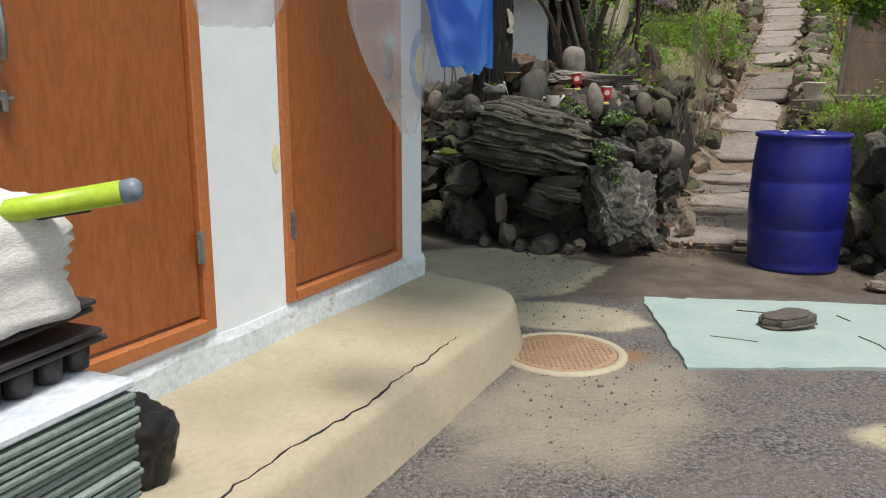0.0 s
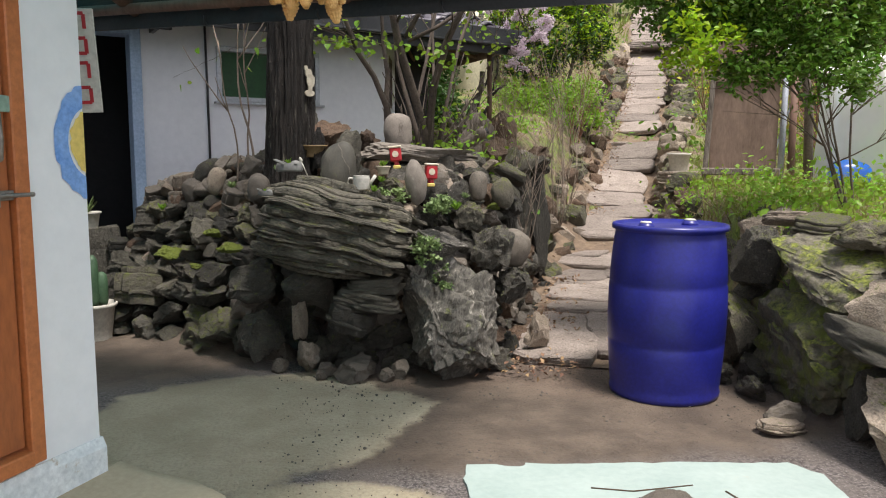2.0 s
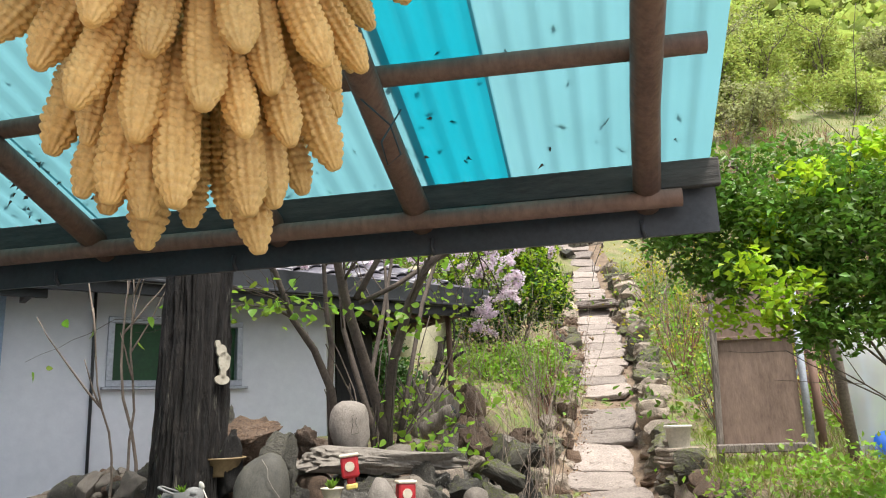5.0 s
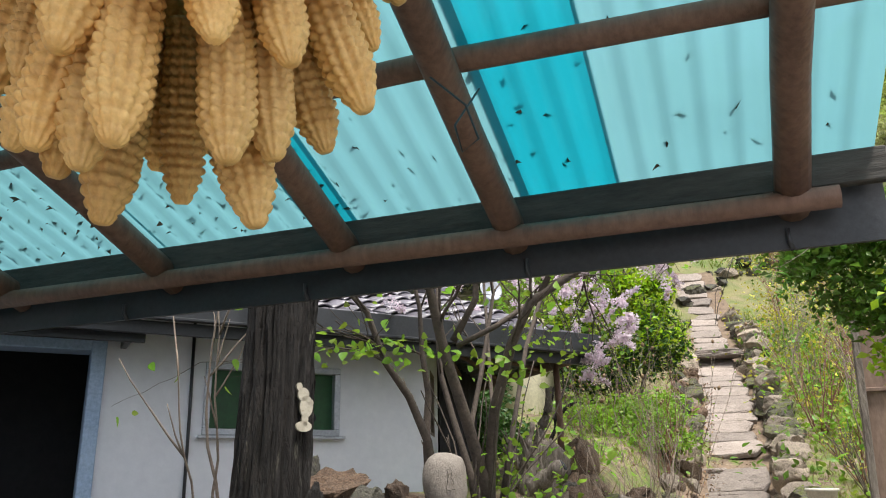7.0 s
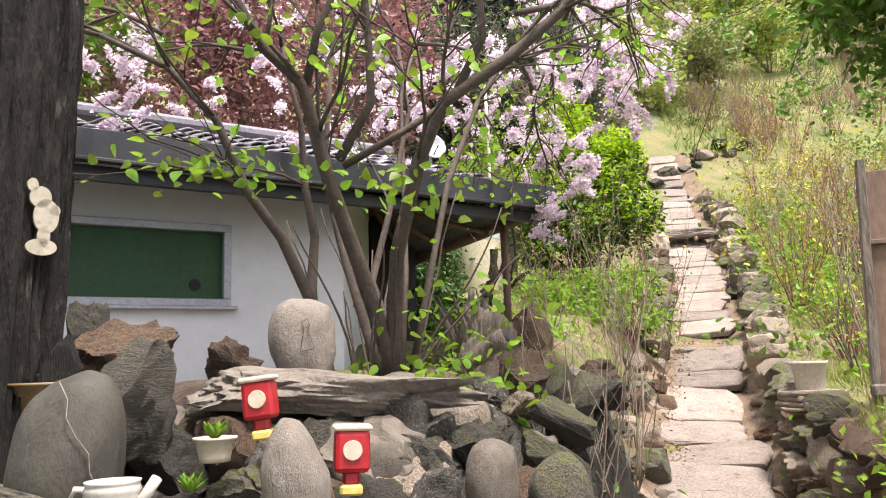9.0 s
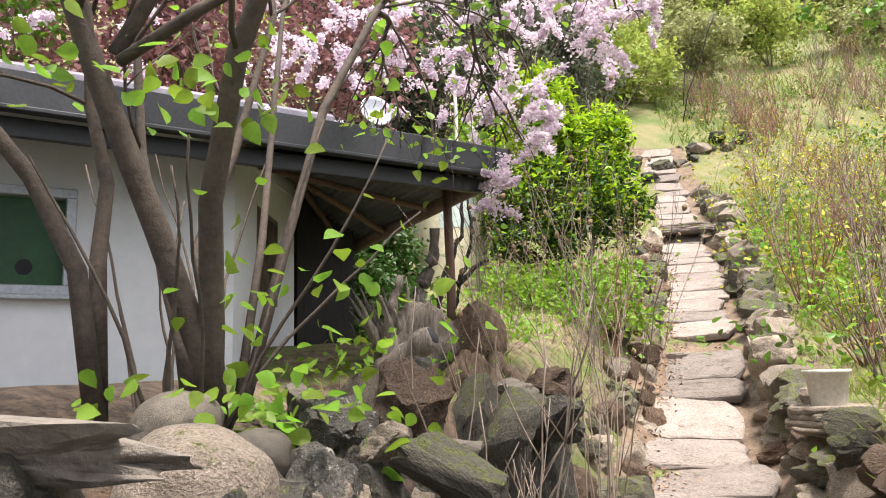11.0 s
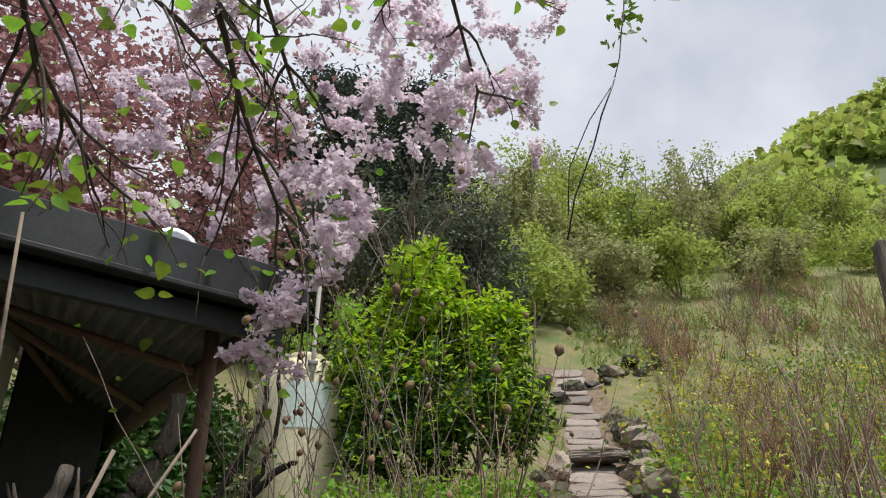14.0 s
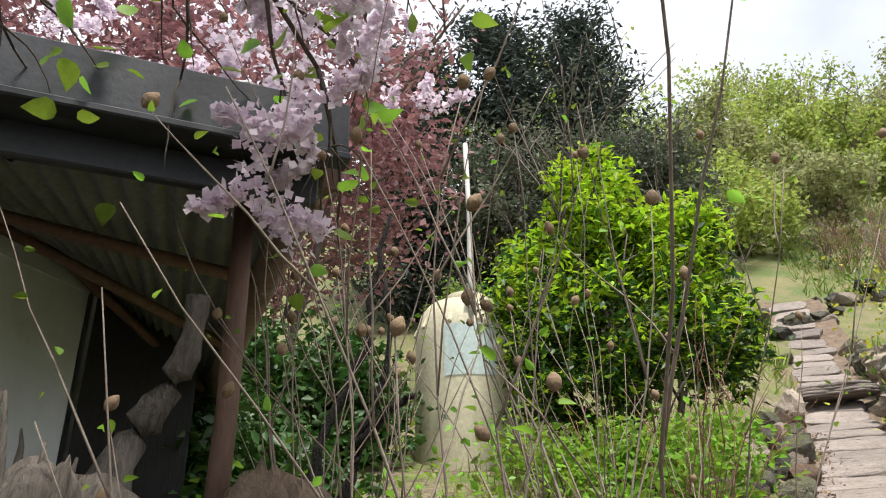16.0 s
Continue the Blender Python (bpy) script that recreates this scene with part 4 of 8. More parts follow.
awning()
EAVE = Matrix.Translation((2.55, 9.32, 2.50)) @ Matrix.Rotation(radians(25), 4, "Z")
# own axes: x along the eave (0 at its free end), y back over the house, rising


def house_roof():
    t = thing("tiled_roof", "grey wave-tiled roof with a black fascia over the house and porch", "roof", kind="structure")
    slope = 0.37
    depth = 2.3
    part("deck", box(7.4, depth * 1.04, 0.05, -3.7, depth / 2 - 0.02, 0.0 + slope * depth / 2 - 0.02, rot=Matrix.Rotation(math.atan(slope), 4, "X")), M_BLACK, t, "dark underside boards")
    part("fascia", box(7.5, 0.03, 0.17, -3.72, -0.095, -0.008, bevel=0.004), M_BLACK, t, "black sheet metal fascia")
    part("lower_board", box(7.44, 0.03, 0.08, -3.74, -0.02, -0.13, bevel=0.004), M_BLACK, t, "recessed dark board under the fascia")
    part("gutter_edge", box(7.5, 0.05, 0.02, -3.72, -0.115, -0.085, bevel=0.004), M_BLACK, t)
    part("gable_board", box(0.05, depth * 1.04, 0.14, 0.02, depth / 2 - 0.02, slope * depth / 2 - 0.03, rot=Matrix.Rotation(math.atan(slope), 4, "X"), bevel=0.004), M_LOG, t)
    # one wave tile, shared by all
    v, f = [], []
    nx = 12
    for r, (y, dz) in enumerate(((0.0, 0.0), (0.30, 0.0), (0.0, -0.014), (0.30, -0.014))):
        for k in range(nx + 1):
            x = 0.30 * k / nx
            v.append((x, y, dz + 0.030 * math.sin(2 * math.pi * k / nx) + 0.030 * (1 - y / 0.30)))
    n1 = nx + 1
    for k in range(nx):
        f += [(k, k + 1, n1 + k + 1, n1 + k), (2 * n1 + k + 1, 2 * n1 + k, 3 * n1 + k, 3 * n1 + k + 1), (k + 1, k, 2 * n1 + k, 2 * n1 + k + 1), (n1 + k, n1 + k + 1, 3 * n1 + k + 1, 3 * n1 + k)]
    me = mesh_from("roof_tile", v, f, True)
    me.materials.append(M_TILE)
    random.seed(11)
    tilt = Matrix.Rotation(math.atan(slope), 4, "X")
    for r in range(8):
        for c in range(25):
            y = -0.09 + r * 0.270
            o = ob_of("roof_tile", me, None, t, Matrix.Translation((-7.4 + c * 0.296 + random.uniform(-0.006, 0.006), y, 0.055 + slope * y + random.uniform(-0.003, 0.003))) @ tilt)
    t.matrix_basis = EAVE
    part("ridge_cap", box(7.4, 0.30, 0.10, -3.7, depth - 0.02, slope * depth + 0.09, bevel=0.03), M_TILE, t)


house_roof()


# ---------------------------------------------------------------- blue drum
def drum():
    t = thing("plastic_drum", "dark blue plastic drum with two bungs standing on the yard", "drum", pose(2.42, 5.17, 0.0, 0, 0, 20) @ Matrix.Diagonal((1, 1, 0.97, 1)))
    prof = [(0.270, 0.0), (0.290, 0.008), (0.294, 0.03), (0.288, 0.05), (0.292, 0.08), (0.305, 0.25), (0.307, 0.30), (0.303, 0.315), (0.310, 0.33), (0.313, 0.48), (0.310, 0.62), (0.303, 0.635), (0.308, 0.65), (0.303, 0.75), (0.290, 0.88), (0.284, 0.915), (0.288, 0.925), (0.303, 0.930), (0.305, 0.945), (0.300, 0.958), (0.285, 0.960), (0.278, 0.945), (0.12, 0.940)]
    ob_of("body", lathe(prof, 56, "drum_body"), M_DRUM, t)
    for x, y in ((-0.17, 0.0), (0.17, 0.02)):
        b = ob_of("bung", lathe([(0.045, 0.938), (0.045, 0.952), (0.038, 0.956), (0.036, 0.965), (0.02, 0.967)], 18, "bung"), M_DRUM, t)
        b.location = (x, y, 0)
        ob_of("cap", lathe([(0.030, 0.966), (0.030, 0.972), (0.024, 0.975)], 16, "bung_cap"), M_POT, b, None, "pale bung cap")
    return t


drum()


# ---------------------------------------------------------------- stones
ROCKS = [rock_mesh("stone", 1 + i, 4, 0.40 + 0.05 * (i % 3), 0.0, 0.25 + 0.12 * (i % 4)) for i in range(10)]
CRAGS = [rock_mesh("crag", 31 + i, 4, 0.55, 0.0, 0.15, cuts=7, dents=16) for i in range(5)]
EGGS = [rock_mesh("cobble", 51 + i, 4, 0.17, 0.0, 0.08 * (i % 3), True) for i in range(4)]
BLOCKS = [rock_mesh("block", 131 + i, 4, 0.17 + 0.03 * (i % 3), 0.03 * (i % 2), 0.72) for i in range(6)]
SLATES = [layered_mesh("slate", 71 + i, 4 + i % 2, 26, 0.25, 0.22) for i in range(3)]
_stone_cache = {}


def stone(kind, k, material, loc, size, rot=(0, 0, 0), parent=None, name="stone", label=""):
    """A stone of that size, with its middle at loc."""
    src = {"rock": ROCKS, "crag": CRAGS, "egg": EGGS, "slate": SLATES, "block": BLOCKS}[kind]
    k %= len(src)
    key = (kind, k, material.name)
    if key not in _stone_cache:
        me = src[k].copy()
        me.materials.append(material)
        _stone_cache[key] = me
    m = Matrix.LocRotScale(loc, Euler([radians(a) for a in rot]), size)
    return ob_of(name, _stone_cache[key], None, parent, m, label)


# ---------------------------------------------------------------- rock garden
garden = thing("rock_garden", "mound of dark mossy rocks and slate with potted succulents", "rock garden")
random.seed(21)


def pile_row(ax, ay, bx, by, h, back, size, mats, lean=0.38):
    ln = math.hypot(bx - ax, by - ay)
    nx, ny = (by - ay) / ln, -(bx - ax) / ln
    d = random.uniform(0, size)
    while d < ln:
        s = size * random.uniform(0.75, 1.35)
        x, y = ax + (bx - ax) * d / ln, ay + (by - ay) * d / ln
        inn = h * lean + back + random.uniform(-0.03, 0.03)
        m = random.choice(mats)
        stone(random.choice(("rock", "crag", "rock", "crag", "rock", "slate")), random.randrange(9), m, (x + nx * inn, y + ny * inn, h + random.uniform(-0.02, 0.03)),
              (s * random.uniform(0.85, 1.2), s * random.uniform(0.8, 1.1), s * random.uniform(0.62, 0.9)), (random.uniform(-20, 20), random.uniform(-20, 20), random.uniform(0, 360)), garden)
        d += s * random.uniform(0.88, 1.08)


DK = (M_ROCKD, M_ROCKD, M_ROCKD, M_SLATE, M_ROCKG)
DM = (M_ROCKD, M_ROCKM, M_ROCKD, M_SLATE)
for h in (0.05, 0.19, 0.33, 0.47, 0.61, 0.75, 0.88, 1.0):
    pile_row(1.60, 5.66, 0.95, 5.76, h, 0.03, 0.24 if h < 0.5 else 0.19, DK)
    pile_row(0.95, 5.76, -0.10, 6.22, h, 0.02, 0.27 if h < 0.5 else 0.18, DK)
    if h < 0.9:
        pile_row(-0.10, 6.22, -1.12, 7.02, h, 0.03, 0.27 if h < 0.55 else 0.18, DM)
for h in (0.05, 0.18, 0.32, 0.46, 0.60, 0.74):
    pile_row(2.05, 6.65, 1.60, 5.66, h, 0.03, 0.19, (M_ROCKD, M_ROCKG, M_ROCKD, M_ROCKB))
for h in (0.06, 0.18, 0.30, 0.45, 0.6):
    pile_row(2.62, 8.1, 2.05, 6.65, h, 0.05, 0.20, (M_ROCKD, M_ROCKB, M_ROCKL, M_ROCKG), 0.55)
for h in (0.10, 0.3, 0.5, 0.7, 0.86):
    pile_row(-1.12, 7.02, -1.15, 7.9, h, 0.0, 0.20, DM, 0.6)
M_ROCKX = mat("veined_pale_rock", (0.020, 0.019, 0.017), (0.17, 0.155, 0.13), 0.8, 7.0, 40, 1.0, spots=(0.46, 0.43, 0.37), spot_scale=10, spot_at=0.58, bump_dist=0.025, tone=0.5)
M_ROCKP = mat("pale_quartz_stone", (0.15, 0.128, 0.105), (0.26, 0.225, 0.19), 0.75, 6.0, 60, 0.6, spots=(0.33, 0.31, 0.28), spot_scale=6, spot_at=0.62)
# packed earth inside the mound


def crown(x, y):
    """Height of the mound's top, sloping in from its foot."""
    d = float(inside_left(np.array(x), np.array(y)))
    top = float(np.interp(x, (-1.1, -0.6, -0.2, 0.2, 0.7, 1.4, 1.8, 2.4), (0.80, 1.0, 1.16, 1.22, 1.18, 1.12, 1.02, 0.82)))
    return max(h_at(x, y), min(top, d / 0.37))


v, f, at_v = [], [], {}
for i in range(64):
    for j in range(56):
        x, y = -1.3 + i * 0.06, 5.7 + j * 0.06
        d = float(inside_left(np.array(x), np.array(y)))
        if 0.10 < d < 1.25:
            at_v[(i, j)] = len(v)
            v.append((x, y, crown(x, y) - 0.10 + 0.03 * wobble(x * 5, y * 5, 1)))
for (i, j), a in at_v.items():
    q = [at_v.get(k) for k in ((i + 1, j), (i + 1, j + 1), (i, j + 1))]
    if None not in q:
        f.append((a, *q))
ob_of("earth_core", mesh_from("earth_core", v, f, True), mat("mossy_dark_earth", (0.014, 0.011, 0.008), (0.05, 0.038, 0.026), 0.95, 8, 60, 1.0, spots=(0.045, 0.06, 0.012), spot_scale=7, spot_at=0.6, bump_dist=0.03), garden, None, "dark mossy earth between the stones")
# loose stones on the crown of the mound
for i in range(2700):
    x, y = random.uniform(-1.1, 2.5), random.uniform(5.8, 8.0)
    d = float(inside_left(np.array(x), np.array(y)))
    if d < 0.12 or d > 0.72 or (x > 0.15 and d > 0.5 and random.random() < 0.5) or (x - 0.35) ** 2 + (y - 6.15) ** 2 < 0.04:
        continue
    s = random.choice((random.uniform(0.06, 0.12), random.uniform(0.1, 0.22)))
    left = x < 0.15
    s *= 0.8 if left else 1.0
    m = random.choice((M_ROCKG, M_ROCKG, M_ROCKL, M_ROCKD, M_ROCKB) if left else (M_ROCKD, M_ROCKG, M_ROCKB, M_ROCKX, M_ROCKL))
    stone(random.choice(("egg", "egg", "block", "slate") if left else ("rock", "egg", "crag", "crag", "rock")), i, m, (x, y, crown(x, y) + s * 0.15), (s * random.uniform(0.9, 1.4), s, s * random.uniform(0.7, 1.1)),
          (random.uniform(-30, 30), random.uniform(-30, 30), random.uniform(0, 360)), garden)
# the stones that stand out
M_SLATEB = mat("great_slate", (0.012, 0.011, 0.010), (0.15, 0.135, 0.10), 0.7, 5.0, 45, 1.0, stretch=(1, 1, 4), spots=(0.33, 0.29, 0.20), spot_scale=7, spot_at=0.60, moss=0.25, bump_dist=0.018, tone=0.6)
ob_of("slate_boulder", baked(layered_mesh("slate_boulder", 5, 20, 150, 0.45, 0.30), 1.0, 0.64, 0.54), M_SLATEB, garden, Matrix.LocRotScale((0.64, 5.88, 0.83), Euler((radians(-10), radians(9), radians(-22))), None), "large layered slate boulder")
M_ROCKXB = mat("veined_boulder", (0.014, 0.013, 0.012), (0.19, 0.175, 0.145), 0.75, 9.0, 50, 1.0, spots=(0.52, 0.48, 0.41), spot_scale=9, spot_at=0.58, stretch=(1.5, 1.2, 0.7), moss=0.15, bump_dist=0.022, tone=0.5)
ob_of("pitted_boulder", baked(rock_mesh("pitted_boulder", 19, 6, 0.55, 0.03, 0.3, cuts=18, dents=22), 0.82, 0.62, 0.78), M_ROCKXB, garden, Matrix.LocRotScale((1.34, 5.58, 0.30), Euler((radians(10), radians(25), radians(30))), None), "pale veined boulder at the foot of the mound")
stone("slate", 0, M_SLATE, (0.86, 5.66, 0.545), (0.34, 0.30, 0.085), (2, -3, -18), garden)
stone("slate", 1, M_SLATE, (0.82, 5.63, 0.46), (0.38, 0.30, 0.10), (-3, 8, -25), garden)
stone("slate", 2, M_ROCKD, (0.72, 5.64, 0.36), (0.28, 0.26, 0.15), (0, 14, -20), garden)
stone("rock", 2, M_ROCKX, (1.22, 5.66, 0.76), (0.34, 0.30, 0.22), (0, 0, 20), garden)
stone("crag", 1, M_ROCKX, (1.16, 5.62, 0.55), (0.25, 0.25, 0.22), (0, 0, 60), garden)
stone("rock", 4, M_ROCKD, (0.16, 6.04, 0.50), (0.30, 0.28, 0.27), (0, 10, 0), garden)
stone("rock", 5, M_ROCKD, (0.19, 6.0, 0.20), (0.30, 0.26, 0.30), (0, 0, 40), garden)
stone("rock", 6, M_ROCKD, (0.48, 5.84, 0.50), (0.36, 0.26, 0.24), (0, 20, -20), garden)
stone("rock", 7, M_ROCKL, (0.42, 5.80, 0.32), (0.12, 0.14, 0.25), (0, 8, 0), garden, label="upright tan stone")
stone("rock", 8, M_ROCKG, (0.46, 5.72, 0.12), (0.14, 0.12, 0.22), (10, 6, 0), garden)
stone("rock", 1, M_ROCKG, (0.74, 5.58, 0.07), (0.26, 0.18, 0.15), (0, -12, 0), garden)
for x, y, s in ((0.58, 5.68, 0.11), (0.30, 5.80, 0.10), (0.92, 5.55, 0.09), (0.55, 5.62, 0.07), (1.0, 5.60, 0.12)):
    stone("rock", int(x * 20), M_ROCKG, (x, y, s * 0.35), (s, s, s), (20, 10, x * 300), garden)
stone("crag", 2, M_ROCKD, (1.56, 5.74, 0.74), (0.24, 0.22, 0.27), (0, 0, 0), garden)
stone("egg", 1, M_ROCKG, (1.72, 5.86, 0.72), (0.22, 0.2, 0.25), (0, 12, 0), garden)
stone("crag", 3, M_ROCKD, (1.74, 5.80, 0.50), (0.25, 0.22, 0.26), (0, 0, 80), garden)
stone("rock", 3, M_ROCKL, (1.92, 5.92, 0.16), (0.20, 0.12, 0.26), (0, 24, 20), garden)
M_EGGV = mat("veined_grey_stone", (0.034, 0.032, 0.026), (0.078, 0.071, 0.055), 0.7, 4.0, 40, 0.3, spots=(0.085, 0.09, 0.045), spot_scale=4, spot_at=0.6)
egg = stone("egg", 0, M_EGGV, (0.66, 5.86, 1.19), (0.22, 0.15, 0.36), (-6, 3, 0), garden, "standing_stone", "tall grey egg-shaped stone with a white vein")
tube("white_vein", [(0.66 + 0.014 * k + 0.008 * math.sin(k * 2), 5.786 - 0.004 * math.sin(k) + 0.0016 * (k - 3.5) ** 2, 1.345 - 0.034 * k) for k in range(8)], 0.0014, M_ROCKP, garden, 5)
stone("egg", 1, M_ROCKG, (0.19, 5.94, 1.08), (0.13, 0.11, 0.20), (0, 0, 0), garden, "standing_stone")
stone("egg", 2, M_ROCKL, (-0.10, 6.24, 1.12), (0.11, 0.10, 0.18), (0, 20, 0), garden, "standing_stone")
stone("egg", 3, M_ROCKP, (1.11, 5.76, 1.13), (0.13, 0.10, 0.27), (0, -8, 0), garden, "standing_stone", "pale upright stone between two red lanterns")
stone("egg", 0, M_ROCKM, (1.68, 5.98, 1.05), (0.15, 0.12, 0.20), (0, -14, 0), garden, "standing_stone")
stone("egg", 2, M_ROCKG, (1.51, 5.92, 1.10), (0.12, 0.11, 0.19), (0, 5, 0), garden, "standing_stone")
stone("egg", 1, M_ROCKG, (1.30, 6.12, 1.12), (0.14, 0.13, 0.15), (0, 0, 0), garden)
stone("rock", 6, M_SLATE, (0.71, 6.10, 1.29), (0.22, 0.14, 0.30), (0, 10, 10), garden, "standing_stone")
stone("crag", 0, M_ROCKB, (0.60, 6.42, 1.40), (0.34, 0.24, 0.22), (0, -10, 20), garden)
stone("crag", 1, M_ROCKB, (0.86, 6.56, 1.36), (0.22, 0.16, 0.16), (0, 20, 0), garden)
stone("rock", 3, M_ROCKD, (0.50, 6.46, 1.45), (0.11, 0.12, 0.24), (0, 5, 0), garden)
for k, m, loc, size, rot in ((0, M_ROCKX, (1.68, 6.92, 1.10), (0.26, 0.22, 0.26), (0, 0, 40)), (1, M_ROCKB, (1.86, 7.46, 1.10), (0.26, 0.22, 0.34), (8, 10, 10)), (2, M_ROCKD, (1.98, 7.1, 0.98), (0.22, 0.2, 0.22), (0, 0, 80)),
                              (3, M_ROCKB, (2.05, 7.75, 1.02), (0.24, 0.2, 0.24), (0, 20, 0)), (4, M_ROCKG, (1.80, 6.72, 1.02), (0.22, 0.2, 0.2), (0, 0, 10)), (5, M_ROCKX, (1.56, 6.74, 1.10), (0.2, 0.2, 0.2), (0, 0, 0)), (1, M_ROCKL, (1.42, 7.0, 1.08), (0.22, 0.18, 0.22), (0, 0, 60)),
                              (2, M_ROCKD, (2.2, 8.2, 0.98), (0.28, 0.24, 0.24), (0, 0, 30)), (0, M_ROCKB, (1.62, 7.2, 1.06), (0.24, 0.2, 0.22), (0, 12, 120))):
    stone("block" if k % 2 else "rock", k, m, loc, size, rot, garden)
stone("egg", 1, M_ROCKL, (1.50, 6.54, 1.18), (0.24, 0.2, 0.24), (0, 10, 0), garden)
stone("block", 2, M_ROCKP, (2.48, 8.86, 1.20), (0.20, 0.16, 0.14), (0, 10, 20), garden)
# stones that carry the slab
for k in range(7):
    stone(("rock", "block", "crag")[k % 3], k, (M_ROCKD, M_ROCKB, M_ROCKX)[k % 3], (0.80 + 0.12 * k, 6.20 + 0.03 * (k % 2), 1.14), (0.17, 0.2, 0.2), (0, 10 * k, 50 * k), garden)
for k, (x, y, z) in enumerate(((0.86, 5.94, 1.03), (1.0, 6.02, 1.08), (1.24, 5.98, 1.04), (1.40, 6.02, 1.04), (1.60, 6.12, 1.03), (1.76, 6.22, 0.98), (1.46, 5.86, 0.92), (0.95, 5.86, 0.96), (1.62, 6.4, 1.08), (1.36, 6.2, 1.14))):
    stone(("rock", "crag", "rock", "block")[k % 4], k + 2, (M_ROCKD, M_ROCKM, M_ROCKD, M_ROCKX, M_ROCKB)[k % 5], (x, y, z), (0.20, 0.18, 0.16), (10, 10 * k, 70 * k), garden)
stone("block", 2, M_ROCKM, (1.98, 6.95, 1.14), (0.34, 0.20, 0.12), (10, 35, 0), garden)
stone("block", 0, M_ROCKM, (1.88, 6.65, 1.02), (0.36, 0.18, 0.12), (0, 40, 20), garden)
slab = ob_of("flat_slab", baked(rock_mesh("flat_slab", 14, 5, 0.40, 0.0, 0.4), 0.80, 0.26, 0.12), mat("weathered_slab", (0.11, 0.095, 0.078), (0.23, 0.20, 0.165), 0.85, 3.0, 40, 0.8, spots=(0.08, 0.07, 0.055), spot_scale=4, spot_at=0.66, bump_dist=0.02), garden, Matrix.LocRotScale((1.15, 6.28, 1.29), Euler((0, radians(5), radians(-5))), None), "long flat pale slab laid across the mound")
bud = stone("egg", 2, M_ROCKP, (1.07, 6.56, 1.44), (0.20, 0.15, 0.27), (0, 0, 0), None, "memorial_stone")
tagged(bud, "rounded pale stone with a shallow carved outline on the slab", "stone")
tube("carving", [(1.085 + dx, 6.484, 1.44 + dz) for dx, dz in ((-0.012, 0.055), (0.004, 0.062), (0.010, 0.045), (0.004, 0.025), (0.014, 0.005), (0.022, -0.025), (-0.016, -0.03), (-0.012, 0.0), (-0.006, 0.03), (-0.012, 0.055))], 0.0012, M_ROCKG, bud, 5, "carved line").matrix_parent_inverse = bud.matrix_basis.inverted()
tan = stone("block", 0, M_ROCKB, (2.40, 9.38, 1.53), (0.38, 0.34, 0.36), (0, 0, 30), None, "boulder")
tagged(tan, "weathered brown-tan boulder beside the path", "boulder")
# stones along the back edge of the mound
for i, (kind, m, x, y, z, w, h, lean) in enumerate((
    ("egg", M_ROCKG, 1.38, 6.95, 1.26, 0.17, 0.16, -10),
    ("egg", M_ROCKG, 1.56, 6.90, 1.21, 0.12, 0.10, 7),
    ("crag", M_ROCKX, 1.70, 7.15, 1.24, 0.17, 0.16, 4),
    ("block", M_ROCKL, 1.77, 7.40, 1.30, 0.13, 0.17, 1),
    ("crag", M_ROCKB, 1.91, 7.35, 1.26, 0.21, 0.27, -2),
    ("crag", M_ROCKL, 1.82, 7.05, 1.20, 0.12, 0.10, -5),
    ("block", M_ROCKM, 2.09, 7.50, 1.21, 0.13, 0.27, 38),
    ("block", M_ROCKM, 2.18, 7.50, 1.19, 0.16, 0.27, 38),
    ("rock", M_ROCKG, 1.98, 7.10, 1.17, 0.14, 0.09, 6),
    ("rock", M_ROCKG, 2.35, 8.10, 1.29, 0.17, 0.09, 3),
    ("crag", M_ROCKD, 2.37, 7.70, 1.20, 0.21, 0.14, 0),
    ("rock", M_ROCKD, 1.60, 7.20, 1.21, 0.10, 0.11, -3),
    ("rock", M_ROCKG, 1.60, 7.50, 1.30, 0.08, 0.10, -6),
    ("rock", M_ROCKD, 1.99, 8.00, 1.34, 0.13, 0.14, -9),
    ("rock", M_ROCKB, 2.57, 8.40, 1.30, 0.21, 0.15, 8),
)):
    stone(kind, i + 1, m, (x, y, z), (w * 1.1, w * 1.1, h * 1.1), (0, lean, i * 47 % 60), garden)
    if z - h * 0.6 > crown(x, y):
        stone("rock", i, M_ROCKD, (x, y + 0.02, (z - h * 0.5 + crown(x, y)) / 2), (w * 1.2, w * 1.2, z - h * 0.5 - crown(x, y) + 0.12), (0, 0, i * 70), garden)
# moss cushions
M_MOSS = mat("bright_moss", (0.085, 0.12, 0.010), (0.20, 0.24, 0.025), 0.95, 14, 90, 1.0, bump_dist=0.02)
for i, (x, y, z, s) in enumerate(((0.02, 6.00, 0.72, 0.16), (-0.12, 6.16, 0.80, 0.14), (-0.45, 6.46, 0.64, 0.22), (-0.25, 6.31, 0.57, 0.12), (1.62, 5.98, 0.97, 0.10))):
    stone("crag", i, M_MOSS, (x, y, z), (s, s * 0.8, s * 0.4), (10, 0, i * 50), garden, "moss_cushion", "bright green moss")


# ---------------------------------------------------------------- stone path
path = thing("stone_path", "flight of pale flat stepping slabs climbing the hillside", "path", kind="structure")
random.seed(33)


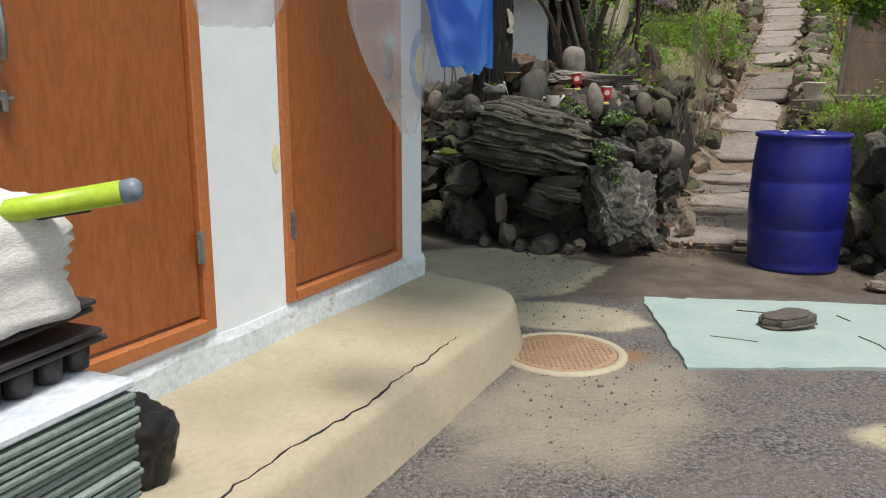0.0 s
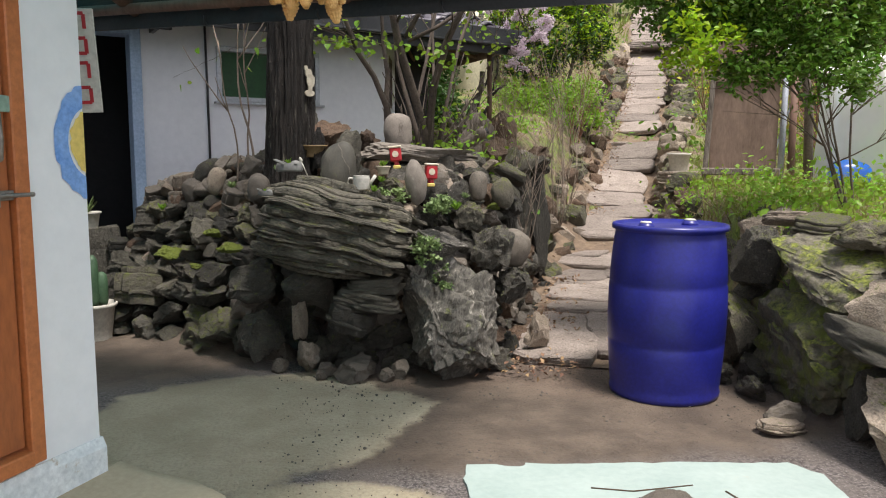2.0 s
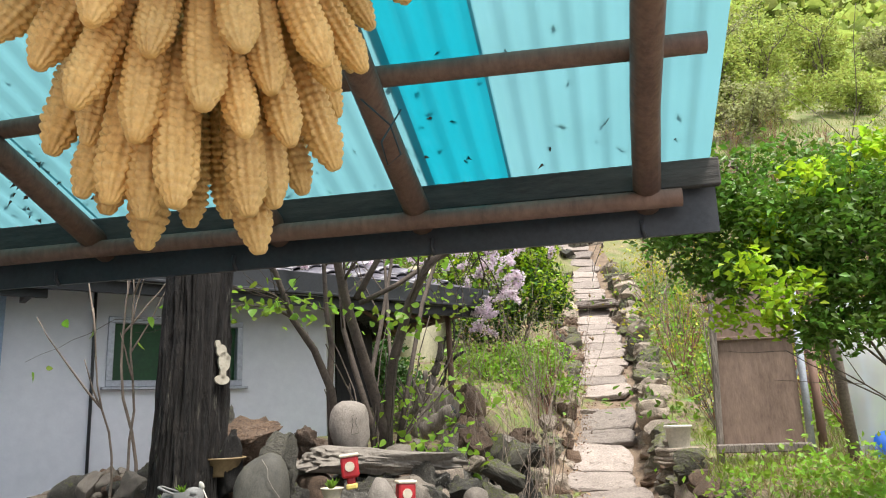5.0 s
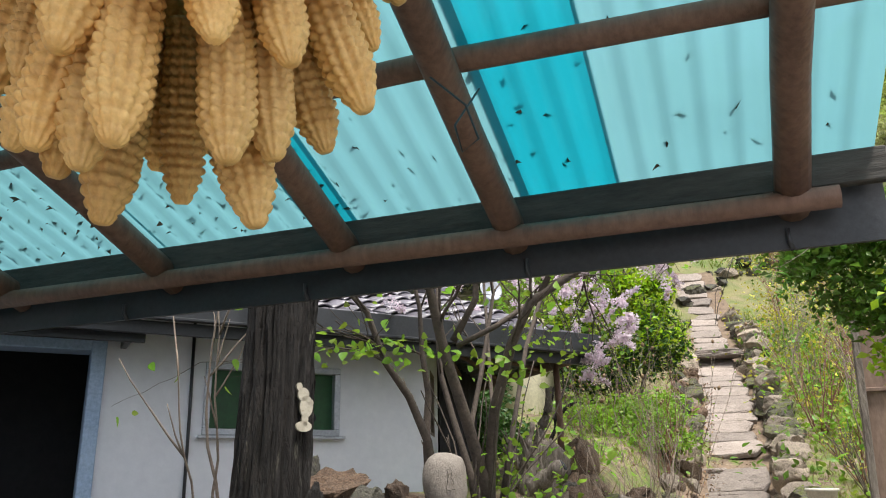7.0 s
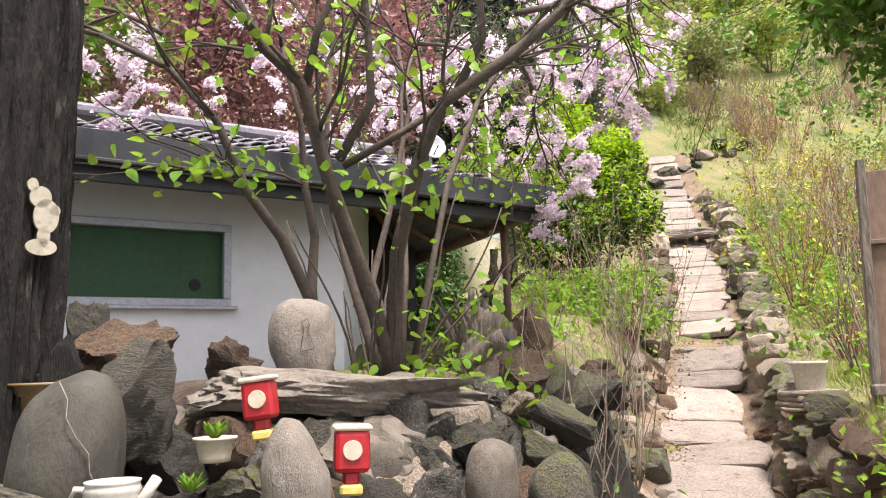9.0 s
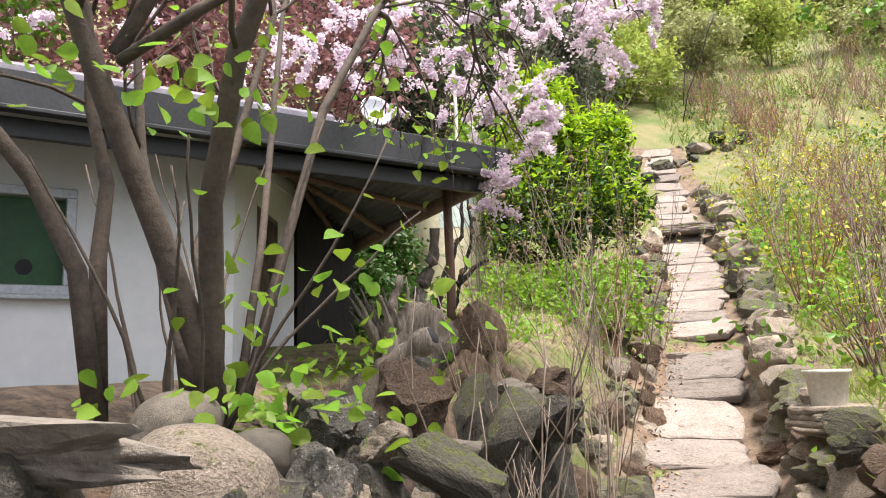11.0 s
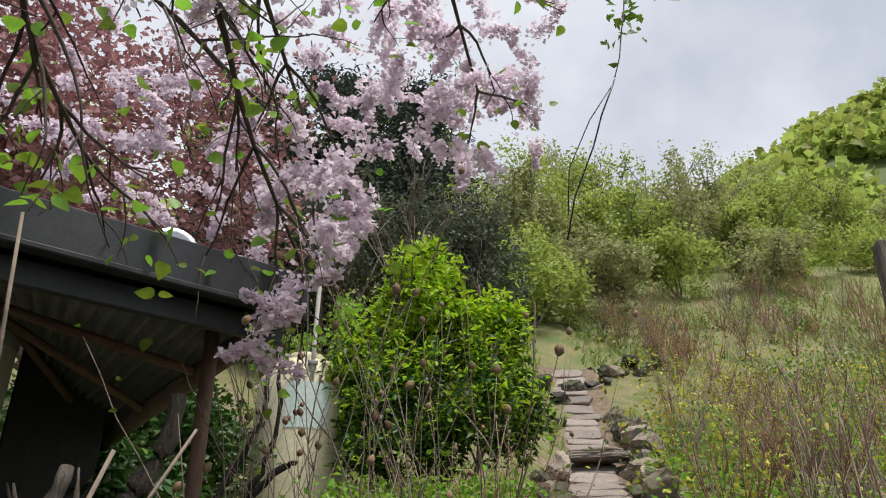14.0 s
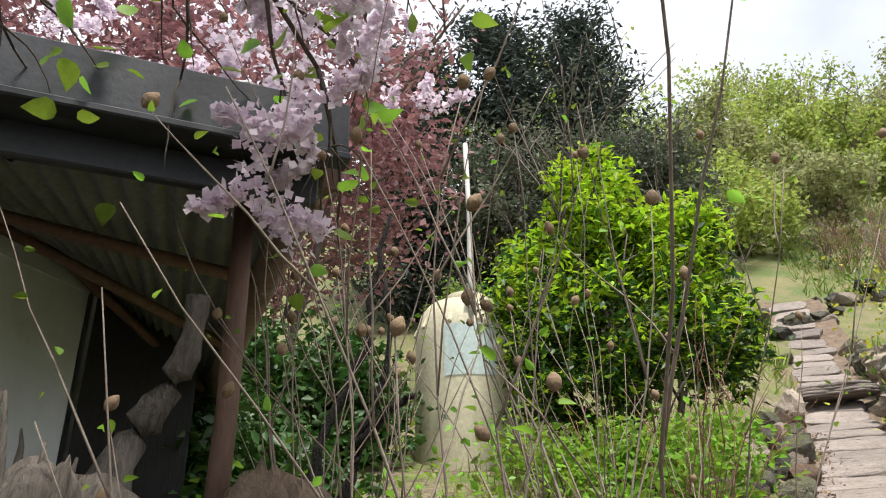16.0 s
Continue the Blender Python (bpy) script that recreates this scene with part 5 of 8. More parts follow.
def slab_mesh(seed, n=15):
    """An irregular flat slab about 1 wide and 1 deep, with chipped edges."""
    r = random.Random(seed)
    bm = bmesh.new()
    rings = []
    pts = []
    for k in range(n):
        a = 2 * math.pi * k / n
        c, s = math.cos(a), math.sin(a)
        q = 0.5 / max(abs(c), abs(s)) ** 0.93
        q *= r.uniform(0.91, 1.05)
        pts.append((c * q, s * q))
    for sc, z in ((0.97, -0.5), (1.0, 0.1), (0.985, 0.38), (0.93, 0.5), (0.5, 0.52)):
        rings.append([bm.verts.new((x * sc + r.uniform(-0.012, 0.012), y * sc + r.uniform(-0.012, 0.012), z + r.uniform(-0.05, 0.05))) for x, y in pts])
    for a, b in zip(rings, rings[1:]):
        for k in range(n):
            k2 = (k + 1) % n
            bm.faces.new((a[k], a[k2], b[k2], b[k]))
    bm.faces.new(rings[-1])
    bm.faces.new(list(reversed(rings[0])))
    me = bpy.data.meshes.new("slab")
    bm.to_mesh(me)
    bm.free()
    me.materials.append(M_SLAB)
    return me


SLABS = [slab_mesh(i) for i in range(9)]
y, i = 5.75, 0
while y < 22:
    dep = random.uniform(0.34, 0.66) if y < 12 else random.uniform(0.3, 0.5)
    x = float(np.interp(y, PATH_Y, PATH_X)) + random.uniform(-0.05, 0.05)
    z = float(np.interp(y, PATH_Y, PATH_Z))
    z2 = float(np.interp(y + dep, PATH_Y, PATH_Z))
    w = random.uniform(0.78, 0.98) * (1 if y < 16 else 0.8)
    if random.random() < 0.36 and y < 13:
        half = random.uniform(0.4, 0.6)
        for off, ww in ((-w * (1 - half) / 2, w * half), (w * half / 2, w * (1 - half))):
            ob_of("slab", SLABS[(i * 2 + (off > 0)) % 9], None, path, Matrix.LocRotScale((x + off, y + dep / 2, z + 0.03 + random.uniform(-0.01, 0.01)), Euler((radians(random.uniform(-2, 3)), radians(random.uniform(-3, 3)), radians(-24 + random.uniform(-8, 8)))), (ww * 1.08, dep * 1.22, 0.07)))
    else:
        ob_of("slab", SLABS[i % 9], None, path, Matrix.LocRotScale((x, y + dep / 2, (z + z2) / 2 + 0.03), Euler((0.85 * math.atan2(z2 - z, dep) + radians(random.uniform(-1, 2)), radians(random.uniform(-3, 3)), radians(-24 + random.uniform(-9, 9)))), (w, dep * 1.24, 0.075)))
    y += dep * random.uniform(0.92, 1.0)
    i += 1
v, f = [], []
for k in range(120):
    yy = 5.6 + k * 0.14
    xx, zz = float(np.interp(yy, PATH_Y, PATH_X)), float(np.interp(yy, PATH_Y, PATH_Z))
    for j, off in enumerate((-0.60, -0.3, 0.0, 0.3, 0.56)):
        v.append((xx + off + 0.04 * wobble(yy, off, 3), yy - off * 0.44, max(zz, h_at(xx + off, yy - off * 0.44) - 0.02) + 0.012 + 0.012 * wobble(yy * 4, off * 9, 1)))
for k in range(119):
    for j in range(4):
        a = k * 5 + j
        f.append((a, a + 1, a + 6, a + 5))
ob_of("path_bed", mesh_from("path_bed", v, f, True), mat("trodden_litter", (0.07, 0.045, 0.03), (0.25, 0.18, 0.12), 0.95, 9.0, 60, 0.9, spots=(0.34, 0.27, 0.20), spot_scale=24, spot_at=0.6), path, None, "trodden earth and leaf litter")
# the raised threshold with a dark gap under it
thr = stone("slate", 1, M_SLAB, (7.28, 17.05, 3.62), (0.95, 0.5, 0.16), (0, 0, -24), path, "threshold_slab")
stone("rock", 1, M_ROCKL, (6.72, 17.0, 3.45), (0.35, 0.4, 0.5), (0, 0, 0), path)
stone("rock", 2, M_ROCKL, (7.80, 16.8, 3.45), (0.3, 0.4, 0.5), (0, 0, 0), path)

# dry wall on the uphill side of the path and round the terrace
dry = thing("dry_stone_wall", "low dry wall of mossy field stones holding the terrace", "stone wall")
random.seed(44)


def wall_run(pts, mats, size, rows, lean=0.25, rise=0.17):
    for (ax, ay, ah), (bx, by, bh) in zip(pts, pts[1:]):
        ln = math.hypot(bx - ax, by - ay)
        d = 0.0
        while d < ln:
            u = d / ln
            x, y, top_z = ax + (bx - ax) * u, ay + (by - ay) * u, ah + (bh - ah) * u
            nx, ny = -(by - ay) / ln, (bx - ax) / ln
            base = h_at(x + nx * 0.12, y + ny * 0.12)
            h = base + size * 0.3
            s = size * random.uniform(0.8, 1.3)
            k = 0
            while h < top_z + 0.02 and k < rows:
                sh = rise * random.uniform(0.9, 1.3)
                inn = -0.06 - (h - base) * lean + random.uniform(-0.03, 0.03)
                stone(random.choice(("block", "rock", "block", "rock", "crag")), random.randrange(10), random.choice(mats), (x + nx * inn + random.uniform(-0.05, 0.05), y + ny * inn + random.uniform(-0.05, 0.05), h),
                      (s * random.uniform(0.9, 1.35), s * random.uniform(0.8, 1.1), sh * 1.4), (random.uniform(-10, 10), random.uniform(-10, 10), random.uniform(0, 360)), dry)
                h += sh
                k += 1
            d += s * 0.85


wall_run([(3.04, 2.6, 0.5), (3.02, 3.75, 0.72)], (M_ROCKM, M_ROCKM, M_ROCKL, M_ROCKD), 0.30, 4)
wall_run([(3.10, 5.30, 0.86), (3.14, 6.2, 0.86)], (M_ROCKM, M_ROCKM, M_ROCKL, M_ROCKD), 0.28, 5)
wall_run([(3.12, 6.2, 0.80), (3.95, 8.6, 1.0), (4.92, 10.84, 1.25)], (M_ROCKL, M_ROCKM, M_ROCKM, M_ROCKB), 0.36, 4)
wall_run([(4.92, 10.84, 1.25), (5.98, 12.95, 2.1), (7.1, 15.4, 3.2), (7.75, 16.8, 3.85), (9.0, 20.0, 5.0)], (M_ROCKL, M_ROCKM, M_ROCKL), 0.36, 3, 0.2, 0.22)
# stones along the left edge of the path
random.seed(45)
y = 8.0
while y < 17:
    x = float(np.interp(y, PATH_Y, PATH_X)) - 0.50 - random.uniform(0, 0.14)
    for j in range(2):
        s = random.uniform(0.16, 0.30)
        xx = x - j * 0.22
        stone(random.choice(("block", "rock", "block")), random.randrange(10), random.choice((M_ROCKL, M_ROCKB, M_ROCKM)), (xx, y + random.uniform(-0.1, 0.1), h_at(xx, y) + s * 0.2), (s * 1.2, s, s * 0.9), (random.uniform(-20, 20), 0, random.uniform(0, 360)), dry)
    y += random.uniform(0.16, 0.3)
M_MOSSY = mat("moss_covered_boulder", (0.035, 0.032, 0.022), (0.12, 0.11, 0.078), 0.95, 4.0, 40, 1.0, spots=(0.085, 0.10, 0.018), spot_scale=6, spot_at=0.50, moss=0.75, bump_dist=0.03, tone=0.6)
ob_of("boulder", baked(rock_mesh("mossy_boulder", 7, 5, 0.45, 0.0, 0.35, cuts=12, dents=6), 0.62, 1.08, 0.66), M_MOSSY, dry, Matrix.LocRotScale((3.10, 4.80, 0.30), Euler((radians(-12), radians(-14), radians(6))), None), "large boulder grown over with moss")
ob_of("boulder", baked(rock_mesh("slab_boulder", 12, 5, 0.34, 0.02, 0.7, cuts=12), 0.46, 0.98, 0.32), M_ROCKM, dry, Matrix.LocRotScale((3.12, 4.80, 0.73), Euler((radians(4), radians(6), radians(4))), None), "long grey-green slab lying on the mossy boulder")
for kind, k, m, loc, size, rot in (("block", 4, M_ROCKL, (3.08, 4.12, 0.66), (0.42, 0.52, 0.30), (6, 0, 4)), ("block", 1, M_SLATE, (3.04, 4.22, 0.44), (0.52, 0.62, 0.20), (6, 8, 5)), ("block", 5, M_ROCKL, (3.02, 3.92, 0.16), (0.56, 0.66, 0.36), (8, 10, 0)),
                                   ("rock", 7, M_ROCKD, (3.12, 5.42, 0.70), (0.36, 0.34, 0.40), (0, 0, 40)), ("rock", 2, M_ROCKM, (3.00, 5.45, 0.28), (0.36, 0.42, 0.46), (0, 0, 0)), ("egg", 2, M_ROCKB, (3.14, 4.22, 0.90), (0.22, 0.34, 0.22), (0, 0, 10)), ("egg", 1, M_ROCKM, (3.2, 3.92, 0.88), (0.2, 0.26, 0.26), (0, 0, 10)),
                                   ("rock", 5, M_ROCKM, (3.14, 4.62, 0.92), (0.24, 0.30, 0.16), (0, 0, 70)), ("slate", 0, M_ROCKM, (3.18, 4.98, 0.93), (0.26, 0.30, 0.08), (4, -10, 30)), ("slate", 1, M_ROCKL, (3.10, 5.16, 0.95), (0.20, 0.26, 0.06), (0, 14, 60)), ("rock", 8, M_ROCKD, (3.2, 4.4, 0.94), (0.16, 0.14, 0.10), (0, 0, 0)),
                                   ("slate", 2, M_ROCKL, (2.70, 4.50, 0.03), (0.26, 0.16, 0.05), (0, 6, 20)), ("rock", 4, M_ROCKG, (2.78, 4.58, 0.05), (0.20, 0.12, 0.12), (0, 0, 0)), ("crag", 1, M_ROCKD, (2.84, 5.0, 0.05), (0.16, 0.22, 0.14), (0, 0, 0)), ("crag", 2, M_ROCKD, (2.80, 5.28, 0.05), (0.14, 0.2, 0.14), (0, 0, 0)), ("block", 2, M_ROCKD, (3.06, 4.35, 0.18), (0.3, 0.3, 0.34), (0, 0, 0)), ("rock", 3, M_ROCKD, (3.0, 5.2, 0.08), (0.24, 0.26, 0.2), (0, 0, 0)), ("rock", 1, M_ROCKD, (3.16, 4.4, 0.66), (0.3, 0.24, 0.24), (0, 0, 0))):
    stone(kind, k, m, loc, size, rot, dry)


# ---------------------------------------------------------------- plants: branches and leaves
class Branches:
    """Collects tapered tubes for one mesh, and the places where leaves sit."""

    def __init__(self, seed):
        self.v, self.f, self.tips, self.r = [], [], [], random.Random(seed)

    def add(self, pts, r0, r1, sides=6):
        n = len(pts)
        v, f = tube_data(pts, [r0 + (r1 - r0) * i / (n - 1) for i in range(n)], sides, True, len(self.v))
        self.v += v
        self.f += f

    def limb(self, start, way, length, r0, r1, steps=7, bend=0.18, up=0.0, sides=6):
        p, d = Vector(start), Vector(way).normalized()
        pts = [p.copy()]
        for _ in range(steps):
            d = (d + Vector((self.r.uniform(-bend, bend), self.r.uniform(-bend, bend), self.r.uniform(-bend, bend) + up))).normalized()
            p = p + d * (length / steps)
            pts.append(p.copy())
        self.add(pts, r0, r1, sides)
        return pts, d

    def grow(self, start, way, length, r0, depth, kids=(3, 5), shrink=0.62, bend=0.2, up=0.02, spread=0.75, tip_from=0.35):
        pts, d = self.limb(start, way, length, r0, r0 * 0.45, 6, bend, up, 7 if depth > 1 else 5)
        if depth == 0:
            self.tips += pts[int(len(pts) * tip_from):]
            return
        for _ in range(self.r.randint(*kids)):
            k = self.r.randint(2, len(pts) - 1)
            w = (d + Vector((self.r.uniform(-1, 1), self.r.uniform(-1, 1), self.r.uniform(-0.6, 0.9))) * spread).normalized()
            self.grow(pts[k], w, length * shrink * self.r.uniform(0.7, 1.15), r0 * 0.5, depth - 1, kids, shrink, bend, up, spread, tip_from)

    def part(self, name, material, parent, label=""):
        return ob_of(name, mesh_from(name, self.v, self.f, True), material, parent, None, label)


def cloud(centre, radii, n, seed, hollow=0.35):
    """Points in lumps through an ellipsoid, denser towards its outside."""
    r = np.random.RandomState(seed)
    lumps = r.normal(0, 1, (max(8, n // 90), 3))
    lumps /= np.linalg.norm(lumps, axis=1)[:, None]
    lumps *= r.uniform(hollow, 1.0, (len(lumps), 1)) ** 0.6
    pts = lumps[r.randint(0, len(lumps), n)] + r.normal(0, 0.13, (n, 3))
    return np.array(centre) + pts * np.array(radii)


def spray(tips, per, spread, seed):
    r = np.random.RandomState(seed)
    t = np.array([tuple(p) for p in tips])
    return np.repeat(t, per, axis=0) + r.normal(0, spread, (len(t) * per, 3))


# the old dark trunk in the rock garden
def old_trunk():
    t = thing("old_tree", "thick dark tree trunk with furrowed bark rising from the rocks", "tree", pose(0.350, 6.20, 0.95))
    v, f = [], []
    sides, rings = 150, 150
    for i in range(rings):
        z = 3.4 * i / (rings - 1)
        base = 0.142 + 0.05 * math.exp(-z * 5) - 0.006 * z + 0.012 * noise.noise(Vector((0, 0, z * 2)))
        cx, cy = 0.02 * math.sin(z * 1.3) + 0.012 * z, 0.01 * math.sin(z * 2)
        for k in range(sides):
            a = 2 * math.pi * k / sides
            g = noise.noise(Vector((math.cos(a) * 3.2, math.sin(a) * 3.2, z * 0.7)))
            g2 = noise.noise(Vector((math.cos(a) * 9, math.sin(a) * 9, z * 1.6 + 5)))
            g3 = noise.noise(Vector((math.cos(a) * 21, math.sin(a) * 21, z * 4.5)))
            r = base * (1.06 + 0.14 * g - 0.34 * abs(g2) - 0.13 * abs(g3))
            v.append((cx + r * math.cos(a), cy + r * math.sin(a), z))
    for i in range(rings - 1):
        for k in range(sides):
            k2 = (k + 1) % sides
            f.append((i * sides + k, i * sides + k2, (i + 1) * sides + k2, (i + 1) * sides + k))
    f.append(tuple((rings - 1) * sides + k for k in range(sides)))
    ob_of("trunk", mesh_from("trunk", v, f, True), M_BARK, t)
    knot = ob_of("burl", rock_mesh("burl", 91, 4, 0.35), M_BARK, t, Matrix.LocRotScale((0.17, -0.02, 0.36), None, (0.14, 0.16, 0.30)))
    b = Branches(3)
    for a, z in ((2.4, 3.2), (3.6, 3.1)):
        b.grow((0.04, 0, z), (math.cos(a), math.sin(a), 0.9), 1.3, 0.05, 2, (2, 3))
    b.part("limb", M_BARK, t)
    ob_of("crown", leaf_mesh("crown", spray(b.tips, 14, 0.12, 4), 0.06, 4), M_LEAF, t)


old_trunk()


def lilac():
    t = thing("lilac_tree", "many-stemmed lilac with fresh heart-shaped leaves and pale pink blossom", "tree", pose(0, 0, 0))
    b = Branches(8)
    stems = [
        ([(1.36, 7.38, 1.20), (1.37, 7.35, 1.40), (1.26, 7.25, 1.74), (1.13, 7.15, 2.09), (1.09, 7.1, 2.24), (1.05, 7.0, 2.42), (0.91, 6.95, 2.53), (0.81, 6.9, 2.72), (0.74, 6.86, 3.0)], 0.064, 0.024),
        ([(1.18, 7.12, 2.16), (1.31, 7.1, 2.39), (1.30, 7.05, 2.65), (1.27, 7.0, 2.9), (1.3, 6.98, 3.15)], 0.034, 0.016),
        ([(1.06, 7.0, 2.42), (1.10, 6.95, 2.6), (1.19, 6.9, 2.82), (1.22, 6.88, 3.1)], 0.030, 0.014),
        ([(1.38, 7.36, 1.20), (1.38, 7.33, 1.48), (1.40, 7.2, 1.8), (1.48, 7.05, 2.13), (1.58, 6.95, 2.34), (1.82, 6.9, 2.5), (2.01, 6.85, 2.66), (2.16, 6.82, 2.84), (2.3, 6.95, 3.1)], 0.060, 0.022),
        ([(1.60, 6.95, 2.35), (1.72, 6.9, 2.57), (1.71, 6.85, 2.8), (1.75, 6.82, 3.05)], 0.030, 0.014),
        ([(1.20, 7.1, 2.13), (1.39, 7.0, 2.22), (1.57, 7.0, 2.34)], 0.026, 0.022),
        ([(1.10, 7.32, 1.25), (1.05, 7.3, 1.65), (0.95, 7.25, 1.88), (0.82, 7.2, 2.06), (0.72, 7.1, 2.31), (0.55, 7.05, 2.5), (0.32, 7.0, 2.6)], 0.046, 0.016),
        ([(1.07, 7.45, 1.25), (1.05, 7.45, 1.7), (1.06, 7.45, 1.92), (1.03, 7.4, 2.13), (1.02, 7.4, 2.4), (0.94, 7.3, 2.7)], 0.044, 0.016),
        ([(1.33, 7.42, 1.20), (1.30, 7.4, 1.45), (1.20, 7.45, 1.8), (1.14, 7.5, 2.03), (1.11, 7.5, 2.36), (1.15, 7.5, 2.78)], 0.040, 0.015),
        ([(1.40, 7.42, 1.20), (1.37, 7.42, 1.5), (1.31, 7.5, 1.73), (1.39, 7.6, 2.04), (1.49, 7.7, 2.56), (1.45, 7.8, 3.0)], 0.036, 0.015),
        ([(1.44, 7.42, 1.25), (1.55, 7.5, 1.75), (1.66, 7.6, 2.2), (1.85, 7.8, 2.65), (2.1, 8.05, 3.05), (2.35, 8.3, 3.3)], 0.030, 0.014),
        ([(0.83, 7.2, 2.06), (0.71, 7.1, 2.10), (0.55, 7.0, 2.11)], 0.014, 0.007),
        ([(1.42, 7.5, 1.25), (1.46, 7.7, 1.8), (1.48, 7.9, 2.3), (1.5, 8.1, 2.8), (1.6, 8.3, 3.2)], 0.024, 0.012),
    ]
    for k in range(13):
        a = b.r.uniform(0, 6.28)
        b.limb((1.28 + 0.14 * math.cos(a), 7.42 + 0.12 * math.sin(a), 1.2), (0.35 * math.cos(a), 0.3 * math.sin(a), 1), b.r.uniform(0.5, 1.1), 0.007, 0.003, 8, 0.16, 0.0, 5)
    leafy, flower = [], []
    for i, (pts, r0, r1) in enumerate(stems):
        n = len(pts)
        b.add([Vector(p) + Vector((b.r.uniform(-.008, .008), b.r.uniform(-.008, .008), 0)) for p in pts], r0 * 0.60, r1 * 0.6, 10)
        for k in range(2, n):
            for _ in range(2 if pts[k][2] > 2.45 else 1 if pts[k][2] > 2.0 else 0):
                d = (Vector(pts[k]) - Vector(pts[k - 1])).normalized()
                w = d + Vector((b.r.uniform(-0.9, 0.9), b.r.uniform(-0.9, 0.9), b.r.uniform(-0.5, 0.5)))
                b.grow(pts[k], w, b.r.uniform(0.4, 0.75), r1 * 0.42, 1, (3, 4), 0.65, 0.22, 0.0, 0.8)
    # limbs that reach over the path and over the roof
    for start, end, r0 in (((2.05, 6.8, 2.85), (2.55, 8.9, 2.95), 0.016), ((2.1, 8.05, 3.05), (2.56, 9.05, 2.55), 0.014), ((2.3, 6.95, 3.1), (3.15, 8.9, 3.25), 0.016), ((1.6, 8.3, 3.2), (2.4, 9.3, 3.3), 0.014), ((1.82, 6.72, 2.6), (2.6, 7.6, 2.9), 0.014),
                           ((0.35, 7.7, 2.95), (-0.4, 7.7, 3.0), 0.012), ((1.85, 7.8, 2.65), (1.95, 8.6, 2.6), 0.012), ((2.3, 6.95, 3.1), (2.15, 7.6, 3.4), 0.012), ((1.5, 8.1, 2.8), (1.3, 8.4, 3.3), 0.012), ((1.2, 7.3, 3.0), (1.4, 7.7, 3.6), 0.012)):
        s, e = Vector(start), Vector(end)
        pts = [s.lerp(e, u) + Vector((0.03 * math.sin(u * 7), 0.03 * math.cos(u * 5), 0.10 * math.sin(u * math.pi))) for u in np.linspace(0, 1, 8)]
        b.add(pts, r0, 0.005, 6)
        for k in (2, 4, 5, 6, 7):
            for _ in range(2):
                b.grow(pts[k], (e - s).normalized() + Vector((b.r.uniform(-0.8, 0.8), b.r.uniform(-0.8, 0.8), b.r.uniform(-0.9, 0.4))), b.r.uniform(0.25, 0.45), 0.006, 1, (2, 3), 0.6, 0.2, -0.04, 0.8)
    b.part("branchwork", mat("dark_lilac_bark", (0.035, 0.026, 0.021), (0.115, 0.088, 0.068), 0.85, 9.0, 60, 0.6), t, "dark brown lilac stems")
    r = np.random.RandomState(5)
    tips = np.array([tuple(p) for p in b.tips])
    lf = tips + r.normal(0, 0.05, (len(tips), 3))
    keep = r.uniform(0, 1, len(lf)) < np.clip(0.62 - 0.22 * (lf[:, 2] - 2.0), 0.25, 0.6)
    low = np.concatenate([np.array(c) + r.normal(0, 1, (n, 3)) * np.array(q) for c, q, n in (((0.60, 7.0, 2.11), (0.12, 0.08, 0.03), 42), ((0.92, 7.0, 2.09), (0.14, 0.08, 0.04), 40), ((1.42, 6.98, 2.03), (0.12, 0.10, 0.05), 44), ((1.66, 7.15, 1.58), (0.14, 0.12, 0.12), 60), ((1.55, 7.0, 1.30), (0.22, 0.14, 0.05), 90), ((0.95, 6.75, 2.55), (0.25, 0.12, 0.12), 50))])
    ob_of("foliage", leaf_mesh("foliage", np.concatenate([lf[keep], low]), 0.047, 6, 0.02, (1.0, 0.80), 0.35, 0.10, full=True), M_LEAF, t, None, "fresh green heart-shaped leaves")
    # flower panicles: cones of small florets in loose bunches
    pts = []
    for c, s, n in (((2.54, 9.07, 2.24), 0.09, 6), ((2.58, 9.05, 2.44), 0.08, 4), ((2.70, 8.75, 2.51), 0.13, 9), ((2.60, 8.85, 2.78), 0.13, 7), ((2.49, 9.24, 2.93), 0.19, 10), ((3.15, 8.95, 3.15), 0.20, 20), ((2.95, 8.9, 3.35), 0.24, 18), ((3.30, 9.0, 3.40), 0.20, 12),
                    ((2.7, 9.7, 3.35), 0.34, 14), ((2.2, 9.3, 3.3), 0.34, 12), ((1.66, 9.4, 3.2), 0.36, 10), ((1.5, 10.1, 3.3), 0.40, 14), ((1.2, 9.0, 3.2), 0.34, 8), ((1.4, 8.4, 3.35), 0.36, 8), ((0.7, 8.2, 3.0), 0.30, 9), ((0.1, 8.0, 2.95), 0.28, 10), ((0.0, 8.2, 2.72), 0.2, 5),
                    ((2.1, 8.3, 3.4), 0.30, 8), ((2.0, 9.3, 3.8), 0.45, 10), ((2.8, 9.2, 3.8), 0.40, 20), ((1.2, 9.2, 3.9), 0.45, 8), ((2.6, 8.3, 3.5), 0.30, 9), ((2.35, 8.2, 2.95), 0.2, 6)):
        for _ in range(n):
            p0 = np.array(c) + r.normal(0, s * 0.7, 3)
            way = r.normal(0, 0.75, 3) + np.array((0, 0, 0.15))
            way /= np.linalg.norm(way)
            ln, q = r.uniform(0.11, 0.20), int(r.uniform(100, 170))
            u = r.uniform(0, 1, q) ** 0.8
            d = r.normal(0, 1, (q, 3))
            d /= np.linalg.norm(d, axis=1)[:, None]
            wide = ln * 0.34 * (1.05 - u) * (0.65 + 0.35 * np.sin(u * 40))
